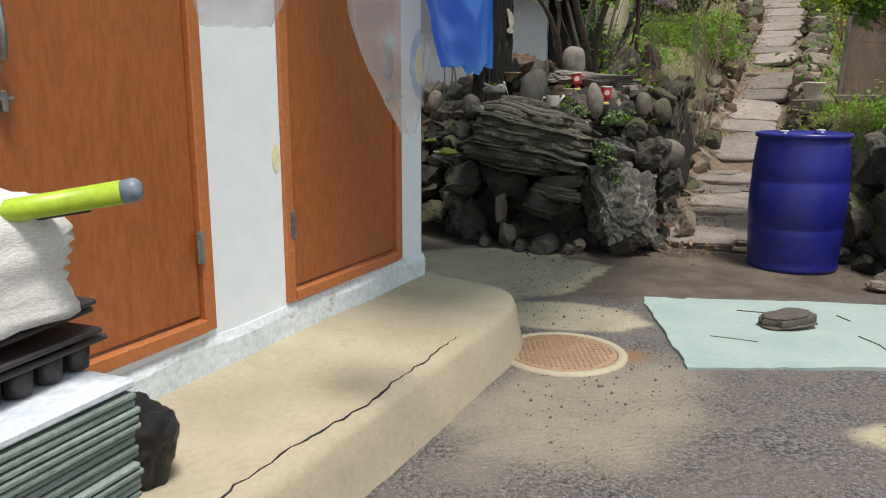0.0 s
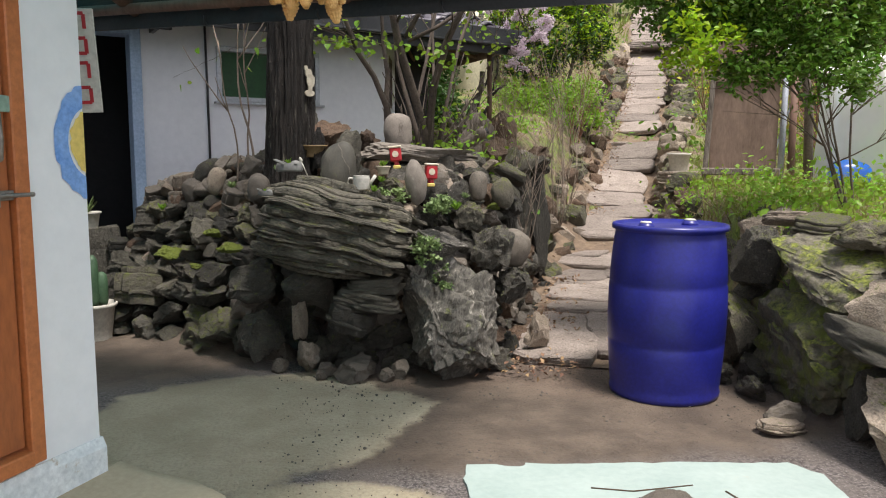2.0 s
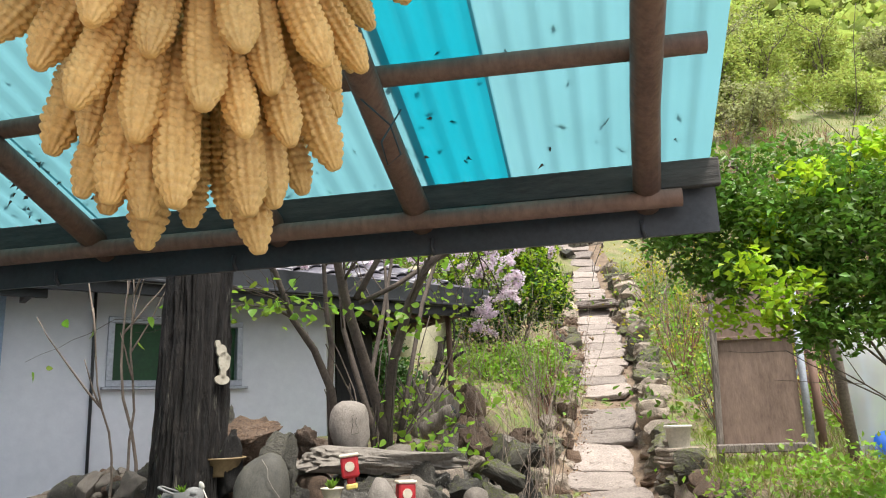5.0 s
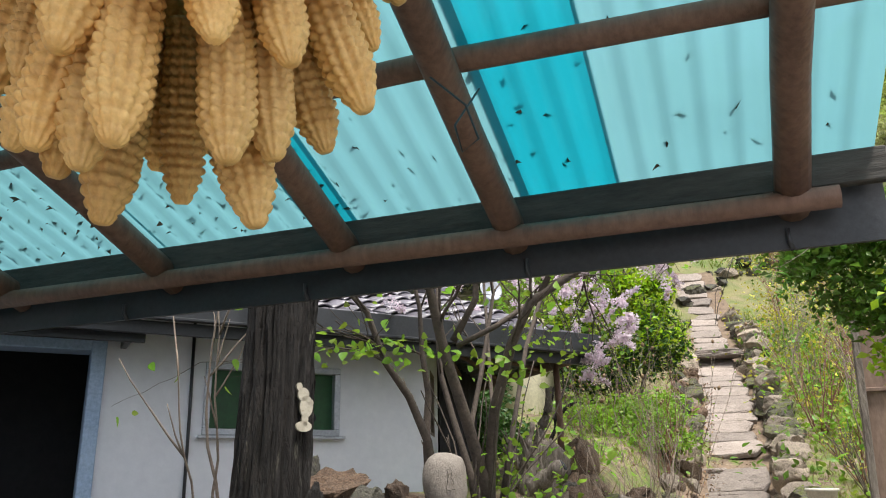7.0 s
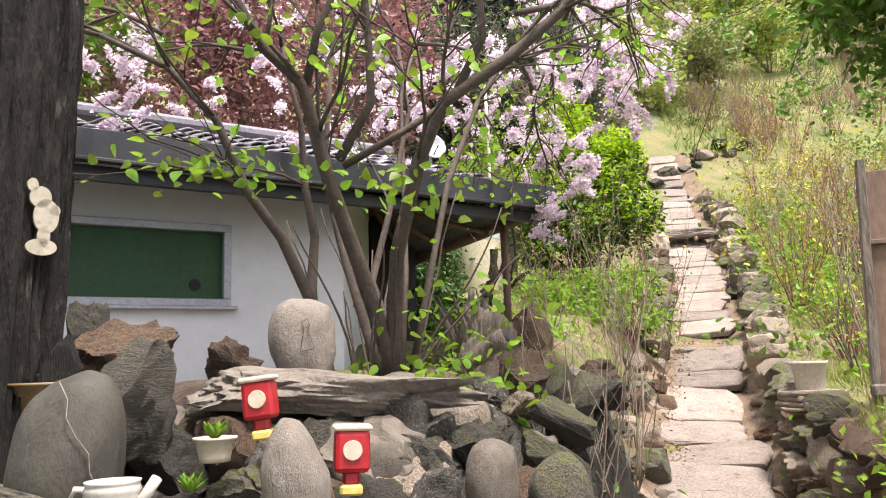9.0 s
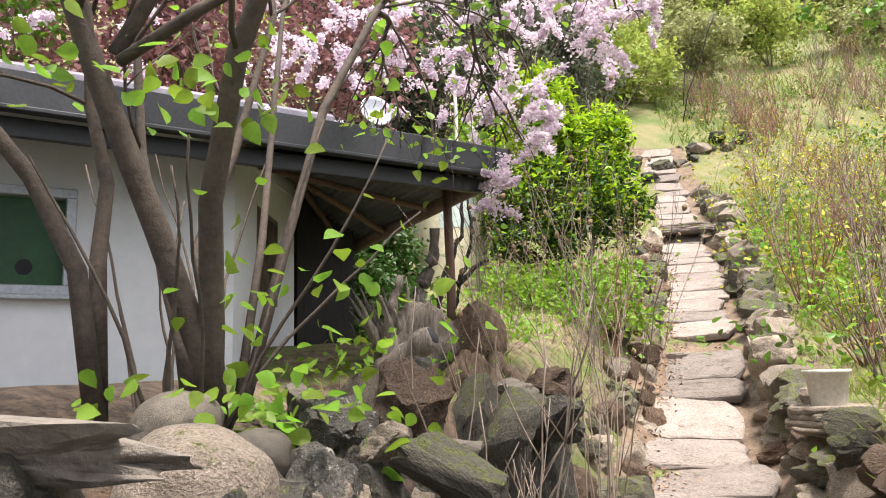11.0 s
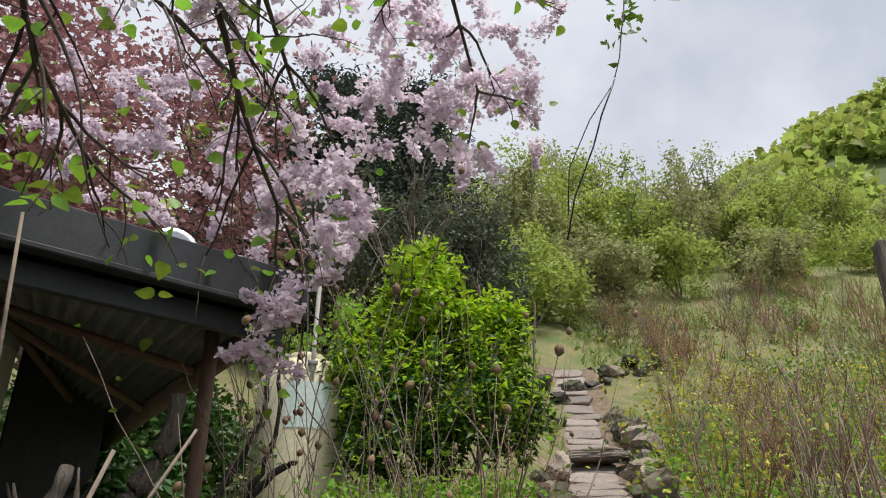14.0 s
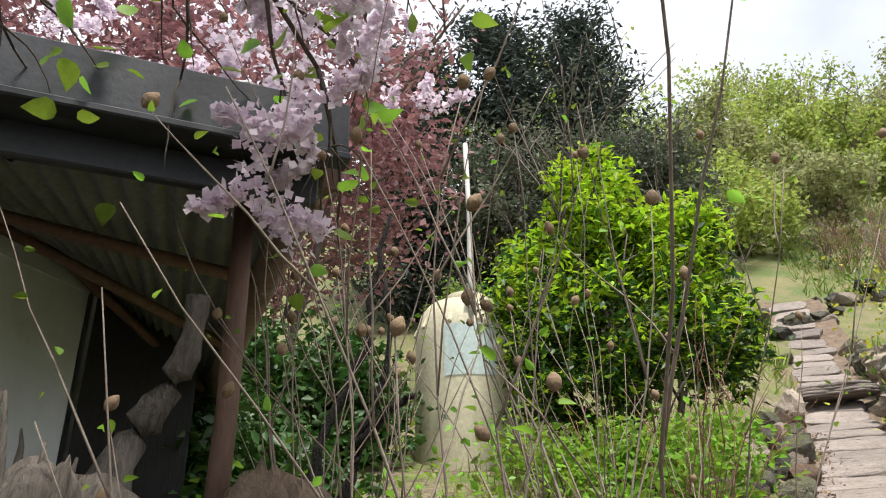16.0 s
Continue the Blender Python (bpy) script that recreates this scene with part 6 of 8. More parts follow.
            pts.append(p0 + way * (u * ln)[:, None] + d * (wide * r.uniform(0.6, 1, q) + 0.006)[:, None])
    ob_of("blossom", leaf_mesh("blossom", np.concatenate(pts), 0.021, 9, 0.003, (1.0, 0.95), 0.0, 0.12), M_BLOSSOM, t, None, "pale lilac-pink flower panicles")


lilac()


def crown_tree(name, label, base, height_m, crown_c, crown_r, n, leaf, material, seed, bark=M_TWIG, r0=0.05, stems=3, shape=(1.0, 0.6), group="", hollow=0.35, lump=0):
    """A small tree or shrub: several leaning stems with boughs, and a lumpy crown of many leaves."""
    t = thing(name, label, "tree" if "tree" in name else "shrub", None, group)
    b = Branches(seed)
    c = Vector(crown_c)
    for s in range(stems):
        d = (c - Vector(base)) + Vector((b.r.uniform(-1, 1) * crown_r[0], b.r.uniform(-1, 1) * crown_r[1], b.r.uniform(-0.2, 0.5) * crown_r[2])) * 0.8
        b.grow(Vector(base) + Vector((b.r.uniform(-.06, .06), b.r.uniform(-.06, .06), -0.1)), d, d.length * 0.95, r0, 2, (4, 6), 0.45, 0.12, 0.02, 0.9)
    b.part("trunk", bark, t)
    ob_of("crown", leaf_mesh("crown", np.concatenate([cloud(crown_c, crown_r, n, seed, hollow), spray(b.tips, 3, leaf * 0.8, seed)]), leaf, seed, leaf * 0.5, shape, 0.15), material, t)
    return t


# green bush over the terrace, with fine glossy leaves
def terrace_bush():
    t = thing("terrace_bush", "broad green bush with small leaves spreading over the terrace wall", "shrub")
    b = Branches(77)
    for s, e in (((4.15, 6.0, 0.75), (3.4, 5.9, 2.1)), ((4.1, 6.0, 0.75), (3.6, 5.8, 2.2)), ((4.2, 6.1, 0.75), (3.1, 5.9, 2.45)), ((4.3, 6.2, 0.75), (4.1, 6.2, 2.4))):
        d = Vector(e) - Vector(s)
        b.grow(s, d, d.length, 0.010, 2, (5, 7), 0.5, 0.12, 0.0, 0.9)
    b.part("branchwork", M_TWIG, t)
    pts = [cloud(c, r, n, 70 + i) for i, (c, r, n) in enumerate((((2.95, 5.95, 2.28), (0.50, 0.40, 0.27), 6500), ((3.45, 5.75, 2.25), (0.55, 0.42, 0.36), 8000), ((2.72, 5.95, 2.50), (0.32, 0.30, 0.20), 2600), ((3.85, 5.9, 2.25), (0.5, 0.45, 0.45), 6000), ((3.15, 5.65, 1.92), (0.26, 0.24, 0.22), 1800), ((3.6, 5.5, 1.85), (0.30, 0.25, 0.26), 2200), ((3.3, 6.1, 2.62), (0.6, 0.4, 0.2), 3000)))]
    ob_of("crown", leaf_mesh("crown", np.concatenate(pts), 0.040, 71, 0.02, (1.0, 0.55), 0.1), M_LEAFM, t)
    ob_of("young_foliage", leaf_mesh("young_foliage", np.concatenate([cloud((2.95, 5.7, 2.0), (0.35, 0.25, 0.3), 800, 5), cloud((3.4, 5.6, 2.5), (0.5, 0.3, 0.25), 1500, 6)]), 0.045, 72, 0.02, (1.0, 0.6), 0.0), M_LEAFY, t, None, "bright young leaves")


M_LEAFM = mat("mid_green_leaf", (0.075, 0.16, 0.018), (0.15, 0.28, 0.03), 0.45, 3.0, 30, 0, trans=0.35, vary=0.4, hue=0.02)
terrace_bush()

# bright young maple beside the tank
def maple():
    t = thing("maple_shrub", "bright yellow-green young maple with fine leaves", "shrub")
    b = Branches(12)
    pts = []
    for i, (c, r, n) in enumerate((((3.75, 13.0, 3.75), (0.42, 0.4, 0.5), 2200), ((4.35, 13.0, 3.45), (0.46, 0.4, 0.42), 2200), ((3.35, 13.0, 3.0), (0.38, 0.4, 0.5), 1700), ((4.0, 12.8, 2.9), (0.55, 0.4, 0.5), 2400), ((4.62, 13.0, 2.85), (0.30, 0.35, 0.42), 1300), ((3.9, 13.2, 4.15), (0.26, 0.26, 0.26), 700), ((3.6, 12.8, 2.45), (0.5, 0.4, 0.3), 1300))):
        c = (c[0] + 0.02, c[1], c[2] + 0.32)
        d = Vector(c) - Vector((4.1, 13.1, 1.6))
        b.grow((4.1, 13.1, 1.6), d, d.length, 0.022, 2, (4, 6), 0.45, 0.1, 0.02, 0.9)
        # flat sprays, one above another
        q = cloud(c, r, int(n * 1.5), 120 + i, 0.45)
        q[:, 2] = np.round(q[:, 2] / 0.13) * 0.13 + np.random.RandomState(i).normal(0, 0.018, len(q)) - 0.18 * ((q[:, 0] - c[0]) ** 2 + (q[:, 1] - c[1]) ** 2)
        pts.append(q)
    b.part("branchwork", M_TWIG, t)
    q = np.concatenate(pts)
    # low and inner leaves get the dark green: crown shade painted by height
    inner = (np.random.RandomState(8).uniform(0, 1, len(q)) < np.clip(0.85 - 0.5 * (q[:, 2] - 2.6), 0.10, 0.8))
    ob_of("crown", leaf_mesh("crown", q[~inner], 0.080, 12, 0.03, (1.0, 0.42), 0.15, 0.1, up=1.2), M_LEAFY, t)
    ob_of("inner_foliage", leaf_mesh("inner_foliage", q[inner], 0.080, 13, 0.04, (1.0, 0.42), 0.15, 0.1, up=1.2), M_LEAFD, t, None, "inner leaves coloured deep green to stand for crown shade")


maple()
crown_tree("leafy_shrub", "low green shrub at the foot of the maple", (3.9, 12.5, 1.7), 1.0, (3.9, 12.4, 2.0), (0.9, 0.7, 0.45), 5000, 0.06, M_LEAF, 13, stems=3, r0=0.015)
# two bushes with shade put into their leaf colour, darkening the porch opening
crown_tree("leafy_shrub", "bushes under the porch roof, leaves coloured dark for shade", (1.7, 11.4, 1.4), 1.0, (1.75, 11.3, 1.85), (0.60, 0.5, 0.50), 6500, 0.06, M_LEAFD, 14, stems=3, r0=0.015)
crown_tree("leafy_shrub", "bushes behind the porch, leaves coloured dark for shade", (1.5, 13.2, 1.6), 1.6, (1.5, 13.0, 2.5), (0.95, 0.6, 0.85), 9000, 0.08, M_LEAFD, 19, stems=3, r0=0.02)
crown_tree("pink_tree", "tree with rose-pink young leaves behind the house", (0.6, 15.5, 2.4), 5.0, (0.5, 15.3, 6.3), (2.2, 1.8, 2.0), 12000, 0.10, M_PINK, 15, stems=4, r0=0.06)
crown_tree("pink_tree", "tree with rose-pink young leaves behind the house", (-1.6, 14.0, 2.2), 5.0, (-1.8, 13.8, 6.0), (2.7, 1.8, 2.7), 15000, 0.10, M_PINK, 16, stems=3, r0=0.06)
crown_tree("green_tree", "green tree behind the tiled roof", (-3.2, 12.5, 2.0), 5.0, (-3.2, 12.3, 4.6), (2.2, 1.6, 1.8), 9000, 0.10, M_LEAFM, 17, stems=3, r0=0.06)
crown_tree("green_tree", "thin green tree behind the water tank", (3.3, 15.5, 2.6), 4.0, (3.3, 15.5, 4.0), (0.9, 0.8, 1.2), 2500, 0.07, M_LEAF, 18, stems=3, r0=0.03)


def conifer(base, h, w, seed):
    t = thing("conifer", "tall dark green conifer on the hillside", "tree", None, "conifers above the house")
    b = Branches(seed)
    bx, by, bz = base
    b.add([(bx, by, bz - 0.3), (bx, by, bz + h * 0.5), (bx + 0.1, by, bz + h)], 0.16, 0.02, 8)
    pts = []
    for i in range(95):
        u = b.r.uniform(0.12, 1.0)
        z = bz + h * u
        a = b.r.uniform(0, 6.283)
        ln = w * (1.05 - u) ** 0.45 * b.r.uniform(0.4, 1.15)
        p, _ = b.limb((bx, by, z), (math.cos(a), math.sin(a), 0.15), ln + 0.15, 0.02, 0.006, 5, 0.12, 0.06, 4)
        pts += p[1:]
    b.part("trunk", M_BARK, t)
    ob_of("needles", leaf_mesh("needles", spray(pts, 34, 0.13, seed), 0.15, seed, 0.05, (1.0, 0.35), 0.0, 0.1, up=0.2), M_DARKFIR, t)


conifer((3.6, 21.0, 5.0), 7.6, 2.5, 41)
conifer((5.5, 21.6, 5.6), 7.6, 1.9, 42)
conifer((1.8, 20.5, 4.6), 6.8, 2.2, 43)

M_LEAFG = mat("grey_green_leaf", (0.085, 0.105, 0.065), (0.15, 0.175, 0.11), 0.7, 2.0, 30, 0, trans=0.25, vary=0.3, hue=0.015)
for i, (x, z) in enumerate(((3.42, 7.95), (4.95, 7.95), (6.29, 7.70))):
    crown_tree("grey_green_tree", "dull grey-green tree behind the maple", (x, 19.0, h_at(x, 19.0)), 4.0, (x, 19.0, z - 0.4), (0.9, 0.8, 1.0), 5000, 0.09, M_LEAFG, 140 + i, stems=4, r0=0.035, group="grey-green trees under the conifers", hollow=0.2)

# trees along the top of the meadow
M_LEAFH = mat("hazy_hill_leaf", (0.26, 0.33, 0.06), (0.40, 0.46, 0.11), 0.6, 0.5, 10, 0, trans=0.5, vary=0.3, hue=0.02)
M_LEAFP = mat("pale_olive_leaf", (0.24, 0.26, 0.10), (0.36, 0.37, 0.16), 0.6, 0.5, 10, 0, trans=0.5, vary=0.3, hue=0.02)
random.seed(55)
for i, (x, y, s) in enumerate(((8, 33, 1.0), (11, 35, 0.9), (14, 36, 1.1), (17, 37, 1.0), (20.5, 37, 1.2), (24, 38, 1.0), (28, 38, 1.1), (32, 38, 1.0), (12.5, 42, 1.3), (19, 44, 1.3), (26, 45, 1.4), (34, 45, 1.3), (5, 31, 1.0), (1, 29, 1.0), (-4, 27, 1.1), (38, 38, 1.0), (15.5, 33, 0.6), (23, 33, 0.6), (9.5, 38, 1.5), (15.5, 40, 1.5), (22.5, 42, 1.6), (30, 42, 1.5), (6.5, 36, 1.4), (18.5, 34, 0.8), (21, 34, 0.9), (26, 35, 0.9), (30, 35, 0.9), (12.5, 33, 0.8))):
    z = h_at(x, y)
    h = 5.8 * s * random.uniform(0.75, 1.3)
    crown_tree("hill_tree", "spring-green tree at the top of the meadow", (x, y, z), h, (x, y, z + h * 0.58), (1.9 * s, 1.7 * s, h * 0.44), 1700, 0.20, random.choice((M_LEAFH, M_LEAFH, M_LEAFP)), 100 + i, stems=3, r0=0.07, group="trees above the meadow", hollow=0.3)


def hanging_vine():
    t = thing("hanging_vine", "thin leafy vine and bare wire hanging over the path", "vine")
    b = Branches(19)
    pts, _ = b.limb((3.70, 8.55, 4.1), (-0.1, 0.05, -1), 1.05, 0.004, 0.002, 9, 0.12, -0.02, 5)
    tips = pts[2:8]
    p2, _ = b.limb((3.76, 8.53, 4.2), (-0.05, 0, -1), 0.6, 0.004, 0.002, 8, 0.12, -0.02, 5)
    b.part("stem", M_TWIG, t)
    ob_of("foliage", leaf_mesh("foliage", spray(tips + p2, 14, 0.035, 3), 0.045, 20, 0.01, (1.0, 0.6), 0.4), M_LEAFM, t)
    e = pts[-1]
    tube("wire", [e, e + Vector((-0.03, 0.05, -0.10)), e + Vector((-0.05, 0.09, -0.2)), e + Vector((-0.10, 0.16, -0.36)), e + Vector((-0.12, 0.2, -0.5))], 0.003, M_BLACK, t, 5)
    tube("wire", [e, e + Vector((-0.07, 0.06, -0.12)), e + Vector((-0.13, 0.12, -0.28)), e + Vector((-0.12, 0.18, -0.42))], 0.002, M_BLACK, t, 5)


hanging_vine()


def overhanging_tree():
    t = thing("terrace_tree", "slender tree with small dark leaves leaning over the steps", "tree")
    b = Branches(23)
    b.add([(4.95, 7.75, 0.85), (4.88, 7.72, 1.8), (4.65, 7.65, 2.6), (4.3, 7.6, 3.15), (3.9, 7.56, 3.35), (3.4, 7.56, 3.25)], 0.045, 0.012, 9)
    for s, e in (((3.9, 7.56, 3.35), (3.10, 7.42, 2.98)), ((3.7, 7.56, 3.32), (3.36, 7.54, 2.72)), ((4.1, 7.56, 3.3), (3.55, 7.44, 2.62)), ((4.3, 7.6, 3.15), (3.95, 7.4, 2.5))):
        s, e = Vector(s), Vector(e)
        d = e - s
        b.add([s, s.lerp(e, 0.5) + Vector((0, 0, 0.06)), e], 0.010, 0.003, 5)
        for u in (0.4, 0.6, 0.75, 0.9, 1.0):
            for _ in range(1):
                b.grow(s.lerp(e, u), d.normalized() + Vector((b.r.uniform(-0.7, 0.7), b.r.uniform(-0.7, 0.7), b.r.uniform(-0.8, 0.1))), b.r.uniform(0.14, 0.3), 0.004, 1, (2, 3), 0.6, 0.2, -0.05, 0.8)
    b.part("branchwork", M_TWIG, t)
    ob_of("foliage", leaf_mesh("foliage", spray(b.tips, 4, 0.025, 24), 0.026, 25, 0.008, (1.0, 0.6), 0.3, 0.1, full=True), M_LEAFM, t)


overhanging_tree()

# ---------------------------------------------------------------- woods, grass and undergrowth
def far_woods():
    r = np.random.RandomState(61)
    pts = []
    for _ in range(1500):
        x, y = r.uniform(-30, 210), r.uniform(46, 180)
        z = h_at(x, y) + float(smooth01(y, 45, 75)) * 66 * math.exp(-((x - 140) / 75) ** 2 - ((y - 105) / 60) ** 2)
        s = r.uniform(2.4, 4.2)
        q = r.normal(0, 1, (110, 3))
        q /= np.linalg.norm(q, axis=1)[:, None]
        q[:, 2] = np.abs(q[:, 2]) * 1.2
        pts.append(np.array((x, y, z)) + q * s * r.uniform(0.7, 1.05, (110, 1)))
    ob = ob_of("far_woods", leaf_mesh("far_woods", np.concatenate(pts), 1.7, 62, 0.2, (1.0, 0.8), 0.0), M_LEAFH)
    tagged(ob, "hazy spring woods covering the far hills", "woods", kind="stuff")


far_woods()


def blades(name, area, n, length, material, seed, label, width=0.1, lean=0.5, keep=None, patch=1.5):
    """Grass or weeds over a stretch of ground, in patches."""
    r = np.random.RandomState(seed)
    x, y = r.uniform(area[0], area[1], n), r.uniform(area[2], area[3], n)
    k = np.array([wobble(a, b, patch, seed * 1.7) for a, b in zip(x, y)]) > r.uniform(-0.35, 0.35, n)
    c = x - np.interp(y, PATH_Y, PATH_X)
    k &= np.abs(c) > 0.5
    k &= height(x, y) > 0.25
    if keep is not None:
        k &= keep(x, y, c)
    x, y = x[k], y[k]
    z = height(x, y)
    m = len(x)
    d = r.normal(0, lean, (m, 3))
    d[:, 2] = 1
    d /= np.linalg.norm(d, axis=1)[:, None]
    s = np.cross(d, r.normal(0, 1, (m, 3)))
    s /= np.linalg.norm(s, axis=1)[:, None] + 1e-9
    ln = (length * r.uniform(0.5, 1.3, m))[:, None]
    b = np.stack([x, y, z], -1)
    v = np.stack([b - s * ln * width * 0.5, b + s * ln * width * 0.5, b + d * ln], 1).reshape(-1, 3)
    f = np.arange(m * 3).reshape(-1, 3)
    me = mesh_from(name, v.tolist(), f.tolist())
    return tagged(ob_of(name, me, material), label, "grass", kind="stuff")


right = lambda x, y, c: c > 0.55
blades("grass", (3.0, 9.5, 4.2, 14), 42000, 0.13, M_GRASS, 81, "spring grass over the terrace and bank", 0.09, 0.5, right)
blades("grass", (1.9, 6.0, 7.6, 16), 7000, 0.13, M_GRASS, 82, "grass on the bank beside the steps", 0.09, 0.6, lambda x, y, c: c < -1.0)
blades("dry_grass", (3.05, 5.5, 4.0, 9.0), 9000, 0.12, M_DRY, 86, "dead straw over the terrace edge", 0.06, 1.2, right)
blades("dry_grass", (3.2, 14, 6.0, 20), 26000, 0.20, M_DRY, 83, "dry straw among the hillside grass", 0.05, 0.8, right)
blades("dry_grass", (1.5, 7.0, 7.4, 17), 16000, 0.18, M_DRY, 84, "dry straw and stalks beside the steps", 0.05, 0.9, lambda x, y, c: (c < -0.5) & (c > -2.2))
blades("meadow_grass", (3, 34, 15, 36), 60000, 0.30, M_GRASS, 85, "green and straw meadow grass on the slope", 0.12, 0.5, None, 0.4)


def weeds(name, spots, n, leaf, material, seed, label, spread=(0.16, 0.16, 0.10)):
    r = np.random.RandomState(seed)
    pts = []
    for x, y, s in spots:
        z = h_at(x, y)
        q = r.normal(0, 1, (n, 3)) * np.array(spread) * s
        q[:, 2] = np.abs(q[:, 2]) + 0.01
        pts.append(np.array((x, y, z)) + q)
    return tagged(ob_of(name, leaf_mesh(name, np.concatenate(pts), leaf, seed, 0.01, (1.0, 0.6), -0.5, 0.1, full=leaf > 0.057), material), label, "plant", kind="stuff")


random.seed(91)
spots = [(random.uniform(3.3, 5.2), random.uniform(4.9, 7.4), random.uniform(0.7, 1.4)) for _ in range(24)]
weeds("terrace_weeds", spots, 110, 0.05, M_LEAF, 92, "bright green weeds on the terrace")
spots = [(random.uniform(4.8, 13), random.uniform(8.5, 18), random.uniform(1.0, 2.2)) for _ in range(170)]
weeds("bank_weeds", [s for s in spots if s[0] > np.interp(s[1], PATH_Y, PATH_X) + 0.9], 110, 0.07, M_LEAF, 93, "green weeds on the bank above the wall")
spots = [(random.uniform(5.5, 19), random.uniform(11, 26), random.uniform(1.5, 3.0)) for _ in range(90)]
weeds("hillside_weeds", [s for s in spots if s[0] > np.interp(s[1], PATH_Y, PATH_X) + 1.0], 130, 0.08, M_LEAFM, 98, "dark green low weeds on the meadow slope", (0.20, 0.20, 0.10))
spots = [(random.uniform(1.7, 3.6), random.uniform(8.4, 12.5), random.uniform(0.8, 1.5)) for _ in range(24)]
weeds("bank_weeds", [s for s in spots if s[0] < np.interp(s[1], PATH_Y, PATH_X) - 1.25], 80, 0.055, M_LEAF, 95, "green weeds between the house and the steps")
spots = [(random.uniform(0.9, 2.1), random.uniform(7.1, 8.3), random.uniform(0.5, 1.0)) for _ in range(15)]
weeds("ivy", spots, 42, 0.058, M_LEAFM, 96, "dark green leafy creeper under the lilac")


def bare_shrub(name, base, h, spread, n, material, seed, label, pods=False, leaf=None, r0=0.008, group="", keep=None):
    """Many thin bare shoots from one foot, with buds or seed pods at their ends."""
    t = thing(name, label, "shrub", None, group)
    b = Branches(seed)
    ends = []
    for i in range(n):
        a = b.r.uniform(0, 6.283)
        d = Vector((math.cos(a) * spread * b.r.uniform(0.2, 1), math.sin(a) * spread * b.r.uniform(0.2, 1), 1))
        pts, d2 = b.limb(Vector(base) + Vector((math.cos(a), math.sin(a), 0)) * 0.05, d, h * b.r.uniform(0.6, 1.1), r0 * b.r.uniform(0.45, 0.8), r0 * 0.2, 9, 0.17, 0.05, 5)
        ends.append(pts[-1])
        for _ in range(b.r.randint(2, 4)):
            k = b.r.randint(3, len(pts) - 2)
            w = d2 + Vector((b.r.uniform(-0.8, 0.8), b.r.uniform(-0.8, 0.8), b.r.uniform(0.0, 0.5)))
            p2, _ = b.limb(pts[k], w, h * b.r.uniform(0.15, 0.35), r0 * 0.4, r0 * 0.15, 5, 0.12, 0.03, 4)
            ends.append(p2[-1])
            b.tips += p2[2:]
    b.part("branchwork", material, t)
    if leaf:
        ob_of("young_leaves", leaf_mesh("young_leaves", spray(b.tips, 1, 0.015, seed), 0.020 if r0 < 0.01 else 0.030, seed, 0.008, (1.0, 0.6), -0.2, full=True), leaf, t, None, "small opening leaves")
    if pods:
        pod = None
        for i, e in enumerate(ends):
            if i % 2:
                continue
            v = []
            o = ob_of("seed_pod", POD, None, t, Matrix.LocRotScale(e, Euler((b.r.uniform(-.6, .6), b.r.uniform(-.6, .6), b.r.uniform(0, 6))), [b.r.uniform(0.75, 1.2)] * 3))
    return t


POD = lathe([(0.003, -0.004), (0.009, 0.002), (0.013, 0.010), (0.012, 0.018), (0.007, 0.026), (0.002, 0.031)], 8, "seed_pod")
POD.materials.append(mat("brown_seed_pod", (0.14, 0.09, 0.05), (0.30, 0.20, 0.11), 0.8, 30, 90, 0.3))
M_REDTWIG = mat("reddish_twig", (0.17, 0.075, 0.055), (0.28, 0.14, 0.10), 0.85, 9.0, 60, 0.3)
M_YELLOWLEAF = mat("yellow_spring_leaf", (0.36, 0.36, 0.03), (0.52, 0.48, 0.06), 0.6, 3, 30, 0, trans=0.4, vary=0.25, hue=0.015)
bare_shrub("bare_shrub", (2.16, 7.50, 0.3), 1.35, 0.20, 14, M_PALETWIG, 201, "bare pale twigs of a shrub beside the steps")
bare_shrub("bare_shrub", (2.95, 9.05, 0.55), 2.2, 0.34, 13, M_PALETWIG, 202, "tall bare shrub with brown seed pods beside the steps", pods=True, leaf=M_LEAF, r0=0.0065)
bare_shrub("bare_shrub", (3.35, 10.0, 0.7), 2.0, 0.4, 12, M_PALETWIG, 203, "tall bare shrub with brown seed pods beside the steps", pods=True, leaf=M_LEAF, r0=0.006)
bare_shrub("bare_shrub", (2.55, 9.6, 1.2), 1.5, 0.45, 12, M_PALETWIG, 204, "bare shrub with brown pods near the driftwood", pods=True, r0=0.006)
bare_shrub("bare_shrub", (3.9, 11.6, 1.2), 1.5, 0.45, 14, M_REDTWIG, 205, "reddish bare shrub on the bank")
random.seed(97)
for i in range(150):
    y = random.uniform(8.8, 27)
    x = float(np.interp(y, PATH_Y, PATH_X)) + random.uniform(1.0, 6.5 if y < 16 else 12)
    bare_shrub("hill_shrub", (x, y, h_at(x, y)), random.uniform(0.7, 1.7), 0.7, 14, random.choice((M_REDTWIG, M_TWIG, M_REDTWIG, M_PALETWIG)), 300 + i, "bare brown shrub on the grassy bank", leaf=random.choice((M_YELLOWLEAF, M_LEAF, None)), r0=0.013, group="shrubs on the bank")
spots = [(random.uniform(5.5, 16), random.uniform(10, 22), random.uniform(1.2, 2.6)) for _ in range(90)]
weeds("yellow_weeds", [s for s in spots if s[0] > np.interp(s[1], PATH_Y, PATH_X) + 1.2], 130, 0.07, M_YELLOWLEAF, 94, "yellow-green low shrubs on the hillside", (0.22, 0.22, 0.20))
